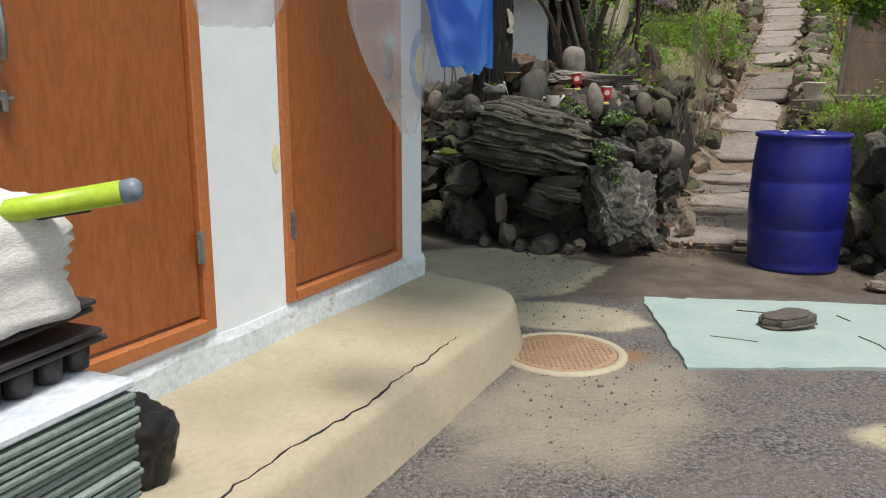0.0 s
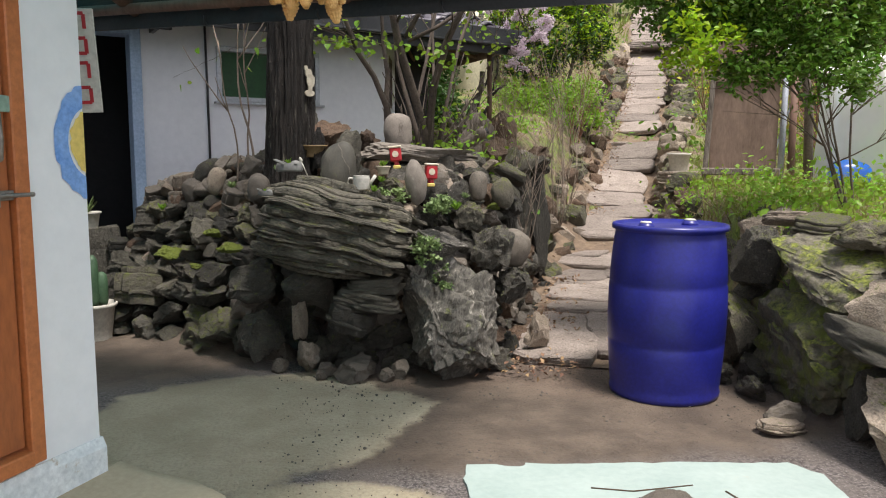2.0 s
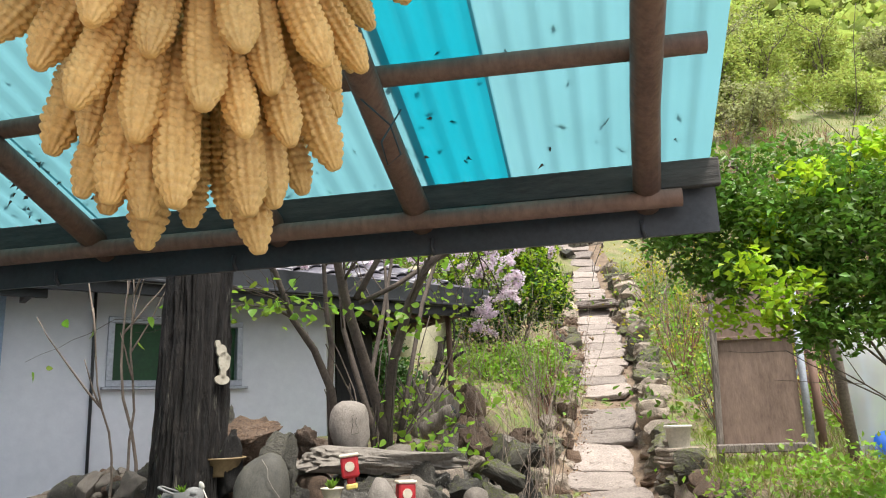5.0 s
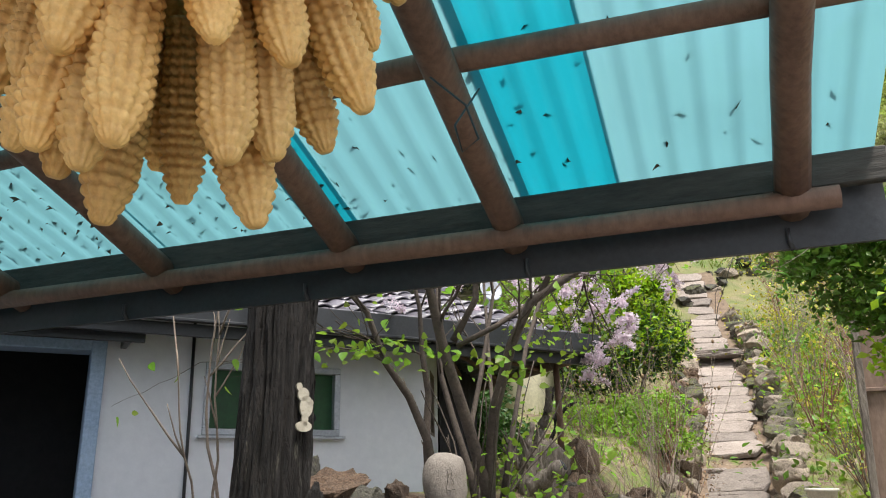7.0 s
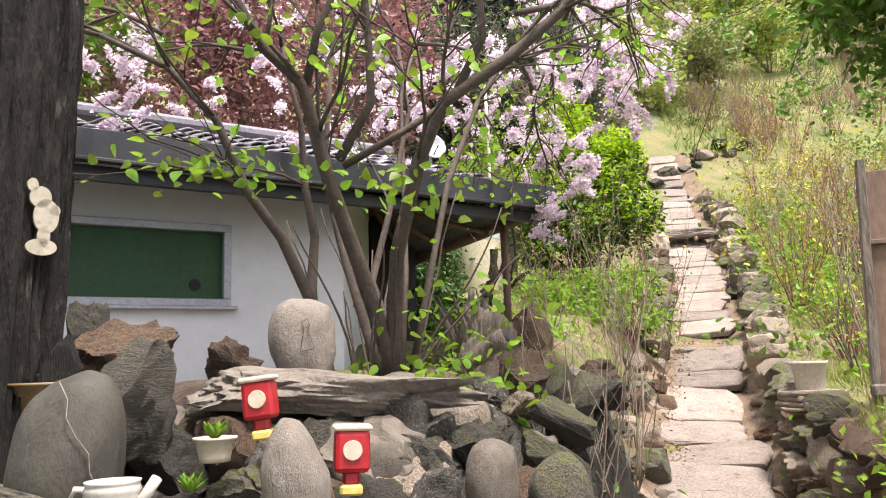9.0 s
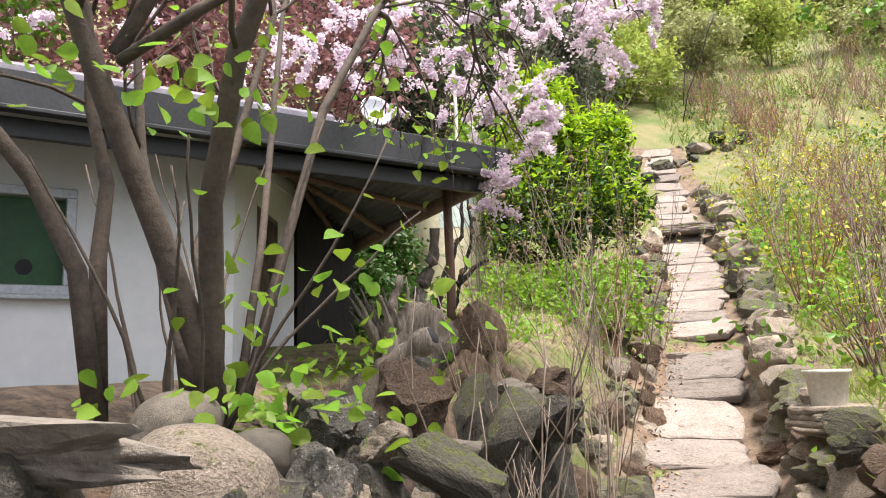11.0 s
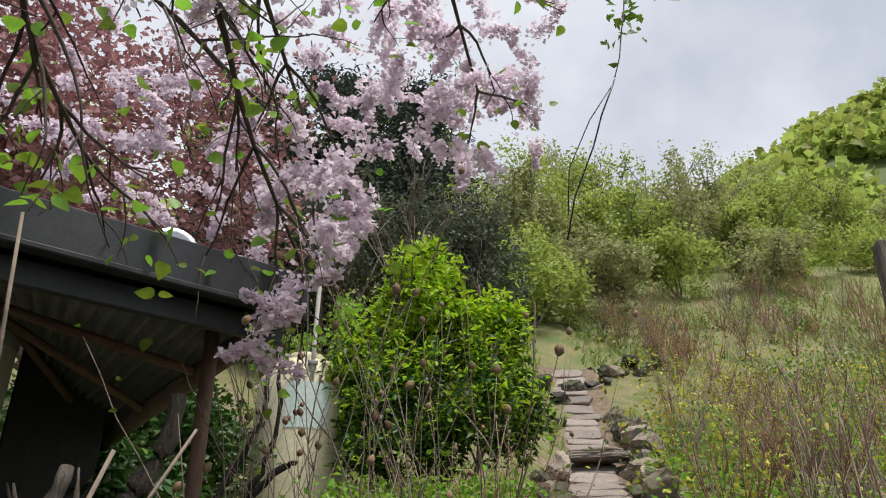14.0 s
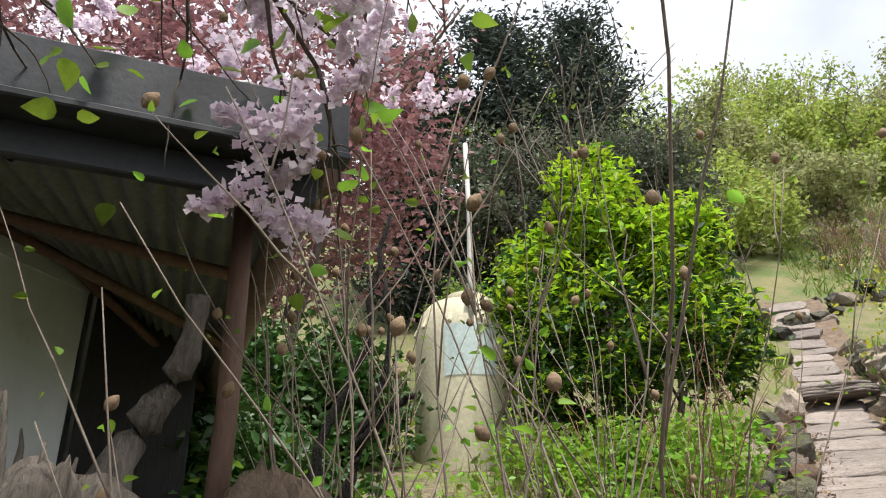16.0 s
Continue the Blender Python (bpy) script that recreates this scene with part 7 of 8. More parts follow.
bare_shrub("bare_shrub", (0.02, 6.75, 1.0), 1.5, 0.10, 3, M_PALETWIG, 207, "pale bare sapling behind the trunk", r0=0.014)

# dark stones edging the meadow
ledge_wall = thing("meadow_stones", "dark half-buried stones edging the meadow bank", "stones")
random.seed(58)
for x, y in ((8.2, 20.9), (9.2, 21.5), (10.2, 22.0), (11.0, 22.3), (7.1, 19.7)):
    for k in range(5):
        xx, yy, q = x + random.uniform(-0.6, 0.6), y + random.uniform(-0.4, 0.4), random.uniform(0.2, 0.55)
        stone(random.choice(("rock", "block")), k, random.choice((M_ROCKD, M_ROCKM, M_ROCKL)), (xx, yy, h_at(xx, yy) + q * 0.12), (q * 1.4, q, q * 0.7), (0, 0, random.uniform(0, 360)), ledge_wall)

# thicket below the tree line
for i, (x, y) in enumerate(((9.5, 25), (12.5, 26.5), (16, 28), (19.5, 28), (23, 30), (7.0, 25), (27, 30), (14, 30), (10.5, 29))):
    crown_tree("thicket", "dull green thicket below the trees", (x, y, h_at(x, y)), 2.5, (x, y, h_at(x, y) + 1.3), (1.7, 1.3, 1.2), 1800, 0.16, M_LEAFP if i % 2 else M_LEAFH, 500 + i, stems=4, r0=0.03, group="thickets below the trees")


# ---------------------------------------------------------------- water tank, porch, driftwood
def water_tank():
    z0 = 1.95
    t = thing("water_tank", "cream plastic water tank with a white pipe standing beside the house", "water tank", pose(2.85, 13.37, z0) @ Matrix.Diagonal((1.17, 1.17, 1.29, 1)))
    prof = [(0.30, 0.0), (0.335, 0.02), (0.345, 0.06), (0.345, 0.95), (0.338, 1.06), (0.31, 1.15), (0.26, 1.205), (0.20, 1.225), (0.19, 1.225), (0.10, 1.23)]
    ob_of("body", lathe(prof, 40, "tank_body"), M_TANK, t)
    for k in range(10):
        a = k * 0.628
        part("rib", box(0.035, 0.02, 0.16, 0, 0, 0, bevel=0.008), M_TANK, t, "", Matrix.Translation((0.315 * math.cos(a), 0.315 * math.sin(a), 1.10)) @ Matrix.Rotation(a - math.pi / 2, 4, "Z") @ Matrix.Rotation(radians(28), 4, "X"))
    ob_of("lid", lathe([(0.15, 1.22), (0.15, 1.27), (0.13, 1.285), (0.05, 1.29)], 24, "tank_lid"), M_TANK, t)
    tube("pipe", [(0.03, -0.33, 1.02), (0.03, -0.335, 1.3), (0.035, -0.34, 1.7), (0.02, -0.34, 2.2)], 0.017, M_WHITE, t, 10, "white upright plastic pipe")
    part("pipe_clip", box(0.07, 0.04, 0.03, 0.03, -0.335, 1.15, bevel=0.005), M_METAL, t)
    v, f, n = [], [], 10
    for z in (0.72, 1.02):
        for k in range(n + 1):
            a = -math.pi / 2 - 0.42 + 0.95 * k / n
            v.append((0.3485 * math.cos(a), 0.3485 * math.sin(a), z))
    for k in range(n):
        f.append((k, k + 1, n + 2 + k, n + 1 + k))
    ob_of("label_patch", mesh_from("label_patch", v, f, True), M_LABEL, t, None, "pale blue-green blank label")
    return t


M_LABEL = mat("pale_label", (0.44, 0.54, 0.50), (0.54, 0.62, 0.58), 0.6, 5, 40, 0.05)
water_tank()
ped = stone("slate", 1, M_ROCKL, (2.85, 13.37, 1.80), (1.1, 1.1, 0.32), (0, 0, 10), None, "stone_base")
tagged(ped, "flat stone base under the water tank", "stone")


def porch():
    t = thing("porch_frame", "dark timber posts and rafters of the lean-to porch", "porch")
    zt = lambda x, y: 2.45
    for x, y in ((2.30, 9.50), (1.55, 11.5)):
        tube("post", [(x, y, h_at(x, y) - 0.1), (x + 0.01, y, 1.9), (x, y, 2.44 - (0.10 if y > 10 else 0))], [0.030, 0.027, 0.027], M_LOG, t, 10)
    e, along, back = Vector((2.50, 9.36, 2.42)), Vector((-0.906, -0.423, 0)), Vector((-0.423, 0.906, -0.055))
    tube("edge_beam", [e + back * 0.05, e + back * 1.4, e + back * 2.9], 0.045, M_PANEL, t, 8, "pale weathered beam along the open end")
    for d in (0.55, 1.15, 1.75, 2.35):
        w = Vector((1.19, 9.16, 2.46)).lerp(Vector((1.38, 10.5, 2.90)), d / 2.9)
        tube("batten", [e + back * d + along * 0.05 + Vector((0, 0, -0.015)), w + Vector((0.02, 0, -0.015))], 0.020, M_LOG, t, 6)
    # corrugated ceiling sheet, falling a little to the back
    v, f = [], []
    n = 110
    for k in range(n + 1):
        u = k / n
        dz = Vector((0, 0, 0.03 + 0.012 * math.sin(u * 2 * math.pi * 20)))
        v += [e.lerp(Vector((1.19, 9.16, 2.46)), u) + dz, (e + back * 2.9).lerp(Vector((1.38, 10.5, 2.90)), u) + dz]
    for k in range(n):
        f.append((2 * k, 2 * k + 1, 2 * k + 3, 2 * k + 2))
    ob_of("corrugated_lining", mesh_from("corrugated_lining", v, f, True), M_LINING, t, None, "dark grey corrugated sheet under the roof")
    # boards between the beam and the tiles at the open end
    g = Vector((0.906, 0.423, 0)) * 0.02
    v = [p + q for q in (g, -g) for p in (e + back * 0.05 + Vector((0, 0, 0.03)), e + back * 2.5 + Vector((0, 0, 0.03)), e + Vector((back.x * 2.2, back.y * 2.2, 0.82)))]
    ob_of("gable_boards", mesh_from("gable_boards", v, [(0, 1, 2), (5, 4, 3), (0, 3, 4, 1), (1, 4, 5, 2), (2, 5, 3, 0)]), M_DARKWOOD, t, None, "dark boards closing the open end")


M_DARKWOOD = mat("near_black_boards", (0.012, 0.011, 0.012), (0.03, 0.027, 0.026), 0.8, 4, 40, 0.4, stretch=(4, 4, 0.3))
M_LINING = mat("dull_grey_sheet", (0.12, 0.122, 0.118), (0.22, 0.222, 0.212), 0.7, 3, 40, 0.2)
porch()
# porch back is an added wall; both are near black, shade put into colour
wall_with_openings("wall_porch_back", 0.0, 0.42, 0.5, 3.0, 0.08, [], M_DARKWOOD, Matrix.Translation((1.38, 10.54, 0)) @ pose(0, 0, 0, 0, 0, 23), "near-black wall added for the shade at the back of the porch")
wall_with_openings("wall_house_flank", 0.0, 1.5, 0.5, 3.14, 0.08, [], M_DARKWOOD, Matrix.Translation((1.30, 10.6, 0)) @ pose(0, 0, 0, 0, 0, 113), "rear flank of the house, painted near black for shade")


def dish():
    t = thing("satellite_dish", "small grey satellite dish on the tiled roof", "satellite dish", pose(1.93, 10.74, 3.15, 0, 0, 20))
    tube("mast", [(0, 0, -0.15), (0, 0, 0.1)], 0.015, M_ALU, t)
    me = lathe([(0.002, 0.0), (0.05, 0.006), (0.10, 0.022), (0.125, 0.036), (0.127, 0.030), (0.10, 0.014), (0.05, 0.0), (0.002, -0.006)], 28, "reflector")
    o = ob_of("reflector", me, M_ALU, t, pose(0, -0.03, 0.16, 75, 0, 0))
    tube("feed_arm", [(0, -0.03, 0.06), (0, -0.16, 0.14)], 0.006, M_BLACK, t)


dish()


def limb_fine(points, r0, r1, seed, wob=0.010):
    r = random.Random(seed)
    q = [Vector(p) for p in points]
    fine = []
    for a, c in zip(q, q[1:]):
        fine += [a.lerp(c, u) + Vector((r.uniform(-wob, wob), r.uniform(-wob, wob), 0)) for u in (0, 0.25, 0.5, 0.75)]
    fine.append(q[-1])
    return fine, [(r0 + (r1 - r0) * k / (len(fine) - 1)) * (1 + 0.16 * math.sin(k * 1.9 + seed)) for k in range(len(fine))]


M_ROOTB = mat("brown_carved_root", (0.028, 0.017, 0.010), (0.20, 0.135, 0.085), 0.75, 6.0, 50, 1.0, stretch=(1, 1, 0.35), spots=(0.34, 0.25, 0.165), spot_scale=8, spot_at=0.64, bump_dist=0.02, tone=0.5)


def driftwood():
    t = thing("driftwood", "grey splintered stump with a curved dead limb and a hollow log", "driftwood")
    ob_of("stump", baked(root_mesh("stump", 95, 5), 0.46, 0.40, 0.62), M_WOODD, t, Matrix.LocRotScale((2.08, 9.22, 1.44), Euler((0.1, 0.1, 0.4)), None))
    r = random.Random(66)
    for k in range(16):
        a = r.uniform(0, 6.28)
        p = Vector((1.97 + 0.09 * math.cos(a), 9.2 + 0.08 * math.sin(a), 1.52))
        q = p + Vector((0.10 * math.cos(a) - 0.05, 0.06 * math.sin(a), r.uniform(0.16, 0.34)))
        pts, rad = limb_fine([p, p.lerp(q, 0.5) + Vector((0.01, 0, 0)), q], 0.024, 0.003, k, 0.004)
        tube("splinter", pts, rad, M_WOODD, t, 6)
    pts, rad = limb_fine([(2.05, 9.3, 1.40), (2.07, 9.36, 1.62), (2.12, 9.42, 1.82), (2.20, 9.46, 1.98), (2.22, 9.46, 2.18)], 0.058, 0.026, 3)
    tube("dead_limb", pts, rad, M_WOODD, t, 12, "curved grey dead limb")
    pts, rad = limb_fine([(2.0, 9.2, 1.35), (1.93, 9.14, 1.55), (1.96, 9.1, 1.72), (1.99, 9.1, 1.86)], 0.05, 0.018, 5)
    tube("dead_limb", pts, rad, M_WOODD, t, 12)
    # hollow log lying in front
    a, b = Vector((1.90, 8.78, 1.38)), Vector((2.10, 8.62, 1.53))
    pts, rad = limb_fine([a, a.lerp(b, 0.5), b], 0.062, 0.054, 8, 0.003)
    log = tube("hollow_log", pts, rad, M_WOODD, t, 18, "short hollow log")
    w = (b - a).normalized()
    # flat near-black disc on the log end stands for the shaded hole
    tube("hollow", [b - w * 0.002, b + w * 0.0015], 0.040, M_DARK, log, 14, "near-black disc painted for the shaded hole")


driftwood()


def carved_root():
    t = thing("root_sculpture", "brown hollow root mass with a smooth rounded crown among the rocks", "root")
    ob_of("crown", baked(root_mesh("root_crown", 97, 5, 0.4, 0.16), 0.40, 0.36, 0.60), M_ROOTB, t, Matrix.LocRotScale((2.42, 9.44, 1.44), Euler((0.1, 0.05, 0.8)), None))
    ob_of("burl", baked(root_mesh("root_burl", 99, 5, 1.6, 0.30), 0.30, 0.28, 0.36), M_ROOTB, t, Matrix.LocRotScale((2.32, 9.14, 1.32), Euler((0.3, 0.1, 1.9)), None))
    for k, pp in enumerate((((2.50, 9.3, 1.42), (2.46, 9.1, 1.30), (2.34, 8.9, 1.22), (2.26, 8.82, 1.12)), ((2.52, 9.4, 1.46), (2.62, 9.3, 1.30), (2.70, 9.2, 1.12)), ((2.32, 9.3, 1.4), (2.22, 9.1, 1.25), (2.2, 9.0, 1.1)))):
        pts, rad = limb_fine(pp, 0.045, 0.022, 20 + k, 0.008)
        tube("root_arm", pts, rad, M_ROOTB, t, 10)
    p = thing("pitted_root", "tan honeycombed root stump at the back of the mound", "root")
    ob_of("stump", baked(rock_mesh("honeycomb", 64, 5, 0.4, 0.0, 0.0, False, 0, 26), 0.27, 0.24, 0.34), M_ROOTB, p, Matrix.LocRotScale((1.90, 7.45, 1.20), Euler((0.0, 0.3, 0.5)), None))
    sap = thing("twisted_sapling", "dark twisted bare sapling standing behind the roots", "sapling")
    for k, pp in enumerate((((2.56, 10.0, 1.15), (2.60, 10.0, 1.55), (2.70, 10.0, 1.85), (2.80, 10.0, 2.05), (2.82, 10.0, 2.30), (2.88, 10.0, 2.6)), ((2.62, 10.05, 1.15), (2.74, 10.05, 1.55), (2.80, 10.05, 1.78), (2.88, 10.05, 2.0), (2.86, 10.05, 2.35)), ((2.78, 10.05, 1.72), (2.92, 10.0, 1.86), (2.98, 10.0, 1.88)))):
        pts, rad = limb_fine([(x -0.29, y +0.37, z +0.25) for x, y, z in pp], 0.022, 0.009, 30 + k, 0.014)
        tube("stem", pts, rad, M_BARK, sap, 8)


carved_root()


# ---------------------------------------------------------------- brown shed screen and plastic greenhouse on the terrace
def screen():
    t = thing("plywood_screen", "weathered brown plywood screen in a grey frame on the terrace", "screen", Matrix.Translation((4.32, 8.52, 0)) @ Matrix.Rotation(math.atan2(-0.26, 0.55), 4, "Z"))
    g = 0.98
    part("panel", box(0.62, 0.02, 0.86, 0.35, 0.02, 1.59, bevel=0.003), M_PANEL, t)
    part("panel", box(0.62, 0.02, 0.44, 0.35, 0.028, 2.26, bevel=0.003), M_PANEL, t)
    part("rail", box(0.66, 0.04, 0.03, 0.35, 0.0, 2.03, bevel=0.004), M_PANEL, t)
    part("post", box(0.05, 0.06, 1.65, 0.03, 0.0, g + 0.75, bevel=0.005, rot=Matrix.Rotation(radians(2.5), 4, "Y")), M_WOODD, t)
    tube("post", [(0.70, 0.0, g - 0.1), (0.71, 0.0, 2.4)], 0.03, M_ALU, t, 10, "grey steel tube post")
    tube("post", [(0.80, 0.03, g - 0.1), (0.79, 0.03, 2.2)], 0.035, M_LOG, t, 10)
    part("board", box(0.72, 0.10, 0.07, 0.33, -0.05, 1.14, bevel=0.01), M_WOODD, t, "grey timber along the foot")


screen()


def greenhouse():
    t = thing("plastic_greenhouse", "sagging clear plastic sheeting over hoops on the terrace", "greenhouse")
    for k in range(4):
        x = 5.25 + 0.55 * k
        y = 7.95 - 0.28 * k
        tube("hoop", [(x + 0.35 * math.cos(a) * 0 + 0.25 * math.sin(a), y + 0.5 * (1 - math.cos(a)), 0.95 + 1.35 * math.sin(a)) for a in np.linspace(0, math.pi, 12)], 0.012, M_ALU, t, 6)
    v, f = [], []
    nx, ny = 36, 22
    for i in range(nx + 1):
        for j in range(ny + 1):
            u, a = i / nx, math.pi * 0.55 * j / ny
            x, y = 5.1 + 2.0 * u, 8.0 - 1.0 * u
            w = 0.04 * noise.noise(Vector((u * 9, a * 1.5, 1.0))) + 0.02 * noise.noise(Vector((u * 26, a * 3, 4.0)))
            v.append((x + 0.25 * math.sin(a) + w, y + 0.5 * (1 - math.cos(a)) + w, 0.95 + 1.37 * math.sin(a)))
    for i in range(nx):
        for j in range(ny):
            a = i * (ny + 1) + j
            f.append((a, a + 1, a + ny + 2, a + ny + 1))
    ob_of("plastic_sheet", mesh_from("plastic_sheet", v, f, True), M_HOUSEFILM, t, None, "cloudy clear plastic sheet")
    o = stone("egg", 1, M_BLUEBAG, (5.35, 7.75, 1.12), (0.4, 0.3, 0.3), (0, 0, 0), None, "plastic_sack")
    tagged(o, "crumpled blue plastic bundle by the greenhouse", "bundle")


greenhouse()

# ---------------------------------------------------------------- things in the yard
def rubber_mat():
    """The pale sheet on the ground with torn corners, held down by a stone."""
    r = random.Random(7)
    outline = []
    corners = [(1.06, 3.13), (2.15, 3.13), (2.06, 3.24), (2.48, 3.42), (2.58, 4.0), (2.50, 4.13), (1.42, 4.27), (1.38, 4.24), (1.17, 4.29), (1.14, 4.20)]
    for (ax, ay), (bx, by) in zip(corners, corners[1:] + corners[:1]):
        n = max(2, int(math.hypot(bx - ax, by - ay) / 0.05))
        for k in range(n):
            u = k / n
            outline.append((ax + (bx - ax) * u + r.uniform(-0.008, 0.008), ay + (by - ay) * u + r.uniform(-0.008, 0.008)))
    bm = bmesh.new()
    topv = [bm.verts.new((x, y, 0.016 + 0.006 * wobble(x, y, 3))) for x, y in outline]
    low = [bm.verts.new((x, y, -0.004)) for x, y in outline]
    n = len(topv)
    face = bm.faces.new(topv)
    for k in range(n):
        bm.faces.new((topv[k], low[k], low[(k + 1) % n], topv[(k + 1) % n]))
    bmesh.ops.triangulate(bm, faces=[face])
    o = part("floor_sheet", bm, M_TARP)
    tagged(o, "pale mint torn linoleum sheet lying on the asphalt", "sheet")
    for pts, w in ((((2.05, 3.32), (2.10, 3.24), (2.12, 3.13)), 0.006), (((2.03, 3.55), (2.06, 3.42), (2.05, 3.33)), 0.004), (((1.3, 3.55), (1.42, 3.5), (1.5, 3.46)), 0.003), (((1.6, 4.0), (1.75, 3.95), (2.0, 3.97)), 0.003), (((2.1, 3.9), (2.12, 3.8)), 0.005)):
        tube("tear", [(x, y, 0.019) for x, y in pts], w, M_SOIL, o, 5, "dark tear")
    s = stone("slate", 2, M_ROCKG, (1.75, 3.72, 0.050), (0.30, 0.17, 0.075), (3, -4, 12), None, "weight_stone")
    tagged(s, "flat grey-brown stone weighing down the sheet", "stone")


rubber_mat()


def manhole():
    t = thing("manhole_cover", "rusty round manhole cover set in a pale concrete ring", "manhole cover", pose(0.54, 3.34, 0.0))
    ob_of("ring", lathe([(0.30, -0.02), (0.30, 0.006), (0.285, 0.012), (0.262, 0.012), (0.255, 0.004), (0.255, -0.02)], 44, "manhole_ring"), M_LEDGE, t, None, "pale concrete ring")
    cover = ob_of("cover", lathe([(0.252, -0.02), (0.252, 0.008), (0.246, 0.011), (0.1, 0.011)], 44, "manhole_plate"), M_RUST, t, None, "rust-brown iron plate")
    bm = bmesh.new()
    for i in range(-9, 10):
        for j in range(-9, 10):
            x, y = i * 0.025, j * 0.025
            if x * x + y * y < 0.052:
                box(0.013, 0.013, 0.004, x, y, 0.012, bm=bm)
    tagged(part("raised_tread", bm, M_RUST, cover), kind="stuff")


M_RUST = mat("rusty_iron", (0.24, 0.135, 0.075), (0.38, 0.25, 0.16), 0.85, 6, 60, 0.4, spots=(0.40, 0.31, 0.22), spot_scale=8)
manhole()


def plant_pot(name, label, m, r, h, material, plant=None):
    t = thing(name, label, "plant pot", m)
    ob_of("pot", lathe([(r * 0.70, 0.0), (r * 0.72, 0.01), (r * 0.90, h * 0.88), (r * 1.0, h * 0.90), (r * 1.02, h), (r * 0.95, h), (r * 0.88, h * 0.9), (r * 0.8, h * 0.86)], 28, name + "_pot"), material, t)
    ob_of("soil", lathe([(r * 0.86, h * 0.84), (r * 0.86, h * 0.885), (r * 0.3, h * 0.90)], 20, name + "_soil"), M_SOIL, t)
    return t


def agave(t, z, n, ln, w, material, seed, name="leaf", up=0.6):
    """A rosette of thick pointed leaves, each one a part."""
    r = random.Random(seed)
    v, f = [], []
    prof = ((0, 0.55), (0.3, 1.0), (0.65, 0.75), (1.0, 0.02))
    for u, k in prof:
        v += [(-w * k, u * ln, 0.02 * ln + u * ln * 0.05), (0, u * ln, -w * 0.5 * k), (w * k, u * ln, 0.02 * ln + u * ln * 0.05), (0, u * ln, w * 0.2 * k)]
    for i in range(3):
        for k in range(4):
            f.append((i * 4 + k, i * 4 + (k + 1) % 4, i * 4 + 4 + (k + 1) % 4, i * 4 + 4 + k))
    me = mesh_from(name, v, f, True)
    me.materials.append(material)
    for i in range(n):
        ob_of(name, me, None, t, pose(0, 0, z, math.degrees(up) + r.uniform(-12, 22) * (1 - i / n) + 30 * i / n, 0, i * 137.5) @ Matrix.Diagonal((1, r.uniform(0.7, 1.1), 1, 1)))


M_SUCC = mat("grey_green_succulent", (0.10, 0.17, 0.06), (0.22, 0.30, 0.10), 0.55, 12, 60, 0.1)
M_CACTUS = mat("deep_green_cactus", (0.03, 0.07, 0.035), (0.06, 0.12, 0.06), 0.6, 12, 60, 0.2)
p1 = plant_pot("plant_pot", "large white plastic pot with an upright green cactus on the yard", pose(-1.03, 6.78, 0.0), 0.15, 0.26, M_POT)
for i, (dx, dy, h) in enumerate(((0.0, 0.0, 0.36), (-0.055, 0.02, 0.30), (0.05, 0.03, 0.24))):
    prof = [(0.030, 0.0), (0.040, 0.04), (0.042, h * 0.6), (0.036, h * 0.9), (0.015, h)]
    o = ob_of("cactus_column", lathe(prof, 12, "cactus_column"), M_CACTUS, p1)
    o.location = (dx, dy, 0.23)
p2 = plant_pot("plant_pot", "white pot with grassy plant on a stone shelf", pose(-1.22, 7.35, 0.72), 0.10, 0.13, M_POT)
agave(p2, 0.12, 12, 0.16, 0.012, M_SUCC, 3)
p2b = stone("slate", 0, M_ROCKD, (-1.20, 7.32, 0.36), (0.5, 0.45, 0.74), (0, 0, 20), None, "shelf_stone")
tagged(p2b, "dark block of stone used as a plant shelf", "stone")
p3 = plant_pot("plant_pot", "pale plastic flower pot on the dry wall beside the path", pose(4.46, 9.40, 1.10), 0.13, 0.22, M_POT)
for x, y, k in ((4.46, 9.40, 0),):
    o = stone("slate", 1, M_ROCKL, (x, y, 1.04), (0.5, 0.5, 0.16), (0, 0, 10), None, "cap_stone")
    tagged(o, "flat cap stone under the flower pot", "stone")
p4 = plant_pot("succulent_pot", "brown glazed bowl of succulents among the rocks", pose(0.50, 6.18, 1.27), 0.095, 0.075, mat("brown_glaze", (0.20, 0.13, 0.06), (0.32, 0.23, 0.12), 0.5, 8, 50, 0.1))
agave(p4, 0.07, 16, 0.05, 0.012, M_SUCC, 4)
p5 = plant_pot("succulent_pot", "small cream pot with a green rosette succulent", pose(0.93, 5.93, 1.17), 0.045, 0.05, M_CREAM)
agave(p5, 0.045, 16, 0.045, 0.010, M_LEAF, 5)
for i, (x, y, z, s) in enumerate(((0.91, 5.80, 1.13, 0.04), (1.26, 5.62, 0.98, 0.07), (1.20, 5.56, 1.0, 0.06), (1.32, 5.58, 0.98, 0.06), (1.16, 5.47, 0.80, 0.05), (1.10, 5.5, 0.74, 0.05), (0.86, 5.68, 1.08, 0.04), (1.42, 5.85, 1.03, 0.04), (0.0, 6.2, 1.08, 0.05), (-0.5, 6.55, 0.92, 0.05), (0.3, 5.98, 1.19, 0.04))):
    t = thing("succulent", "green rosette succulent growing among the rocks", "succulent", pose(x, y, z), "succulents on the mound")
    agave(t, 0.0, 16, s, s * 0.22, M_SUCC if i % 3 else M_LEAF, 20 + i)
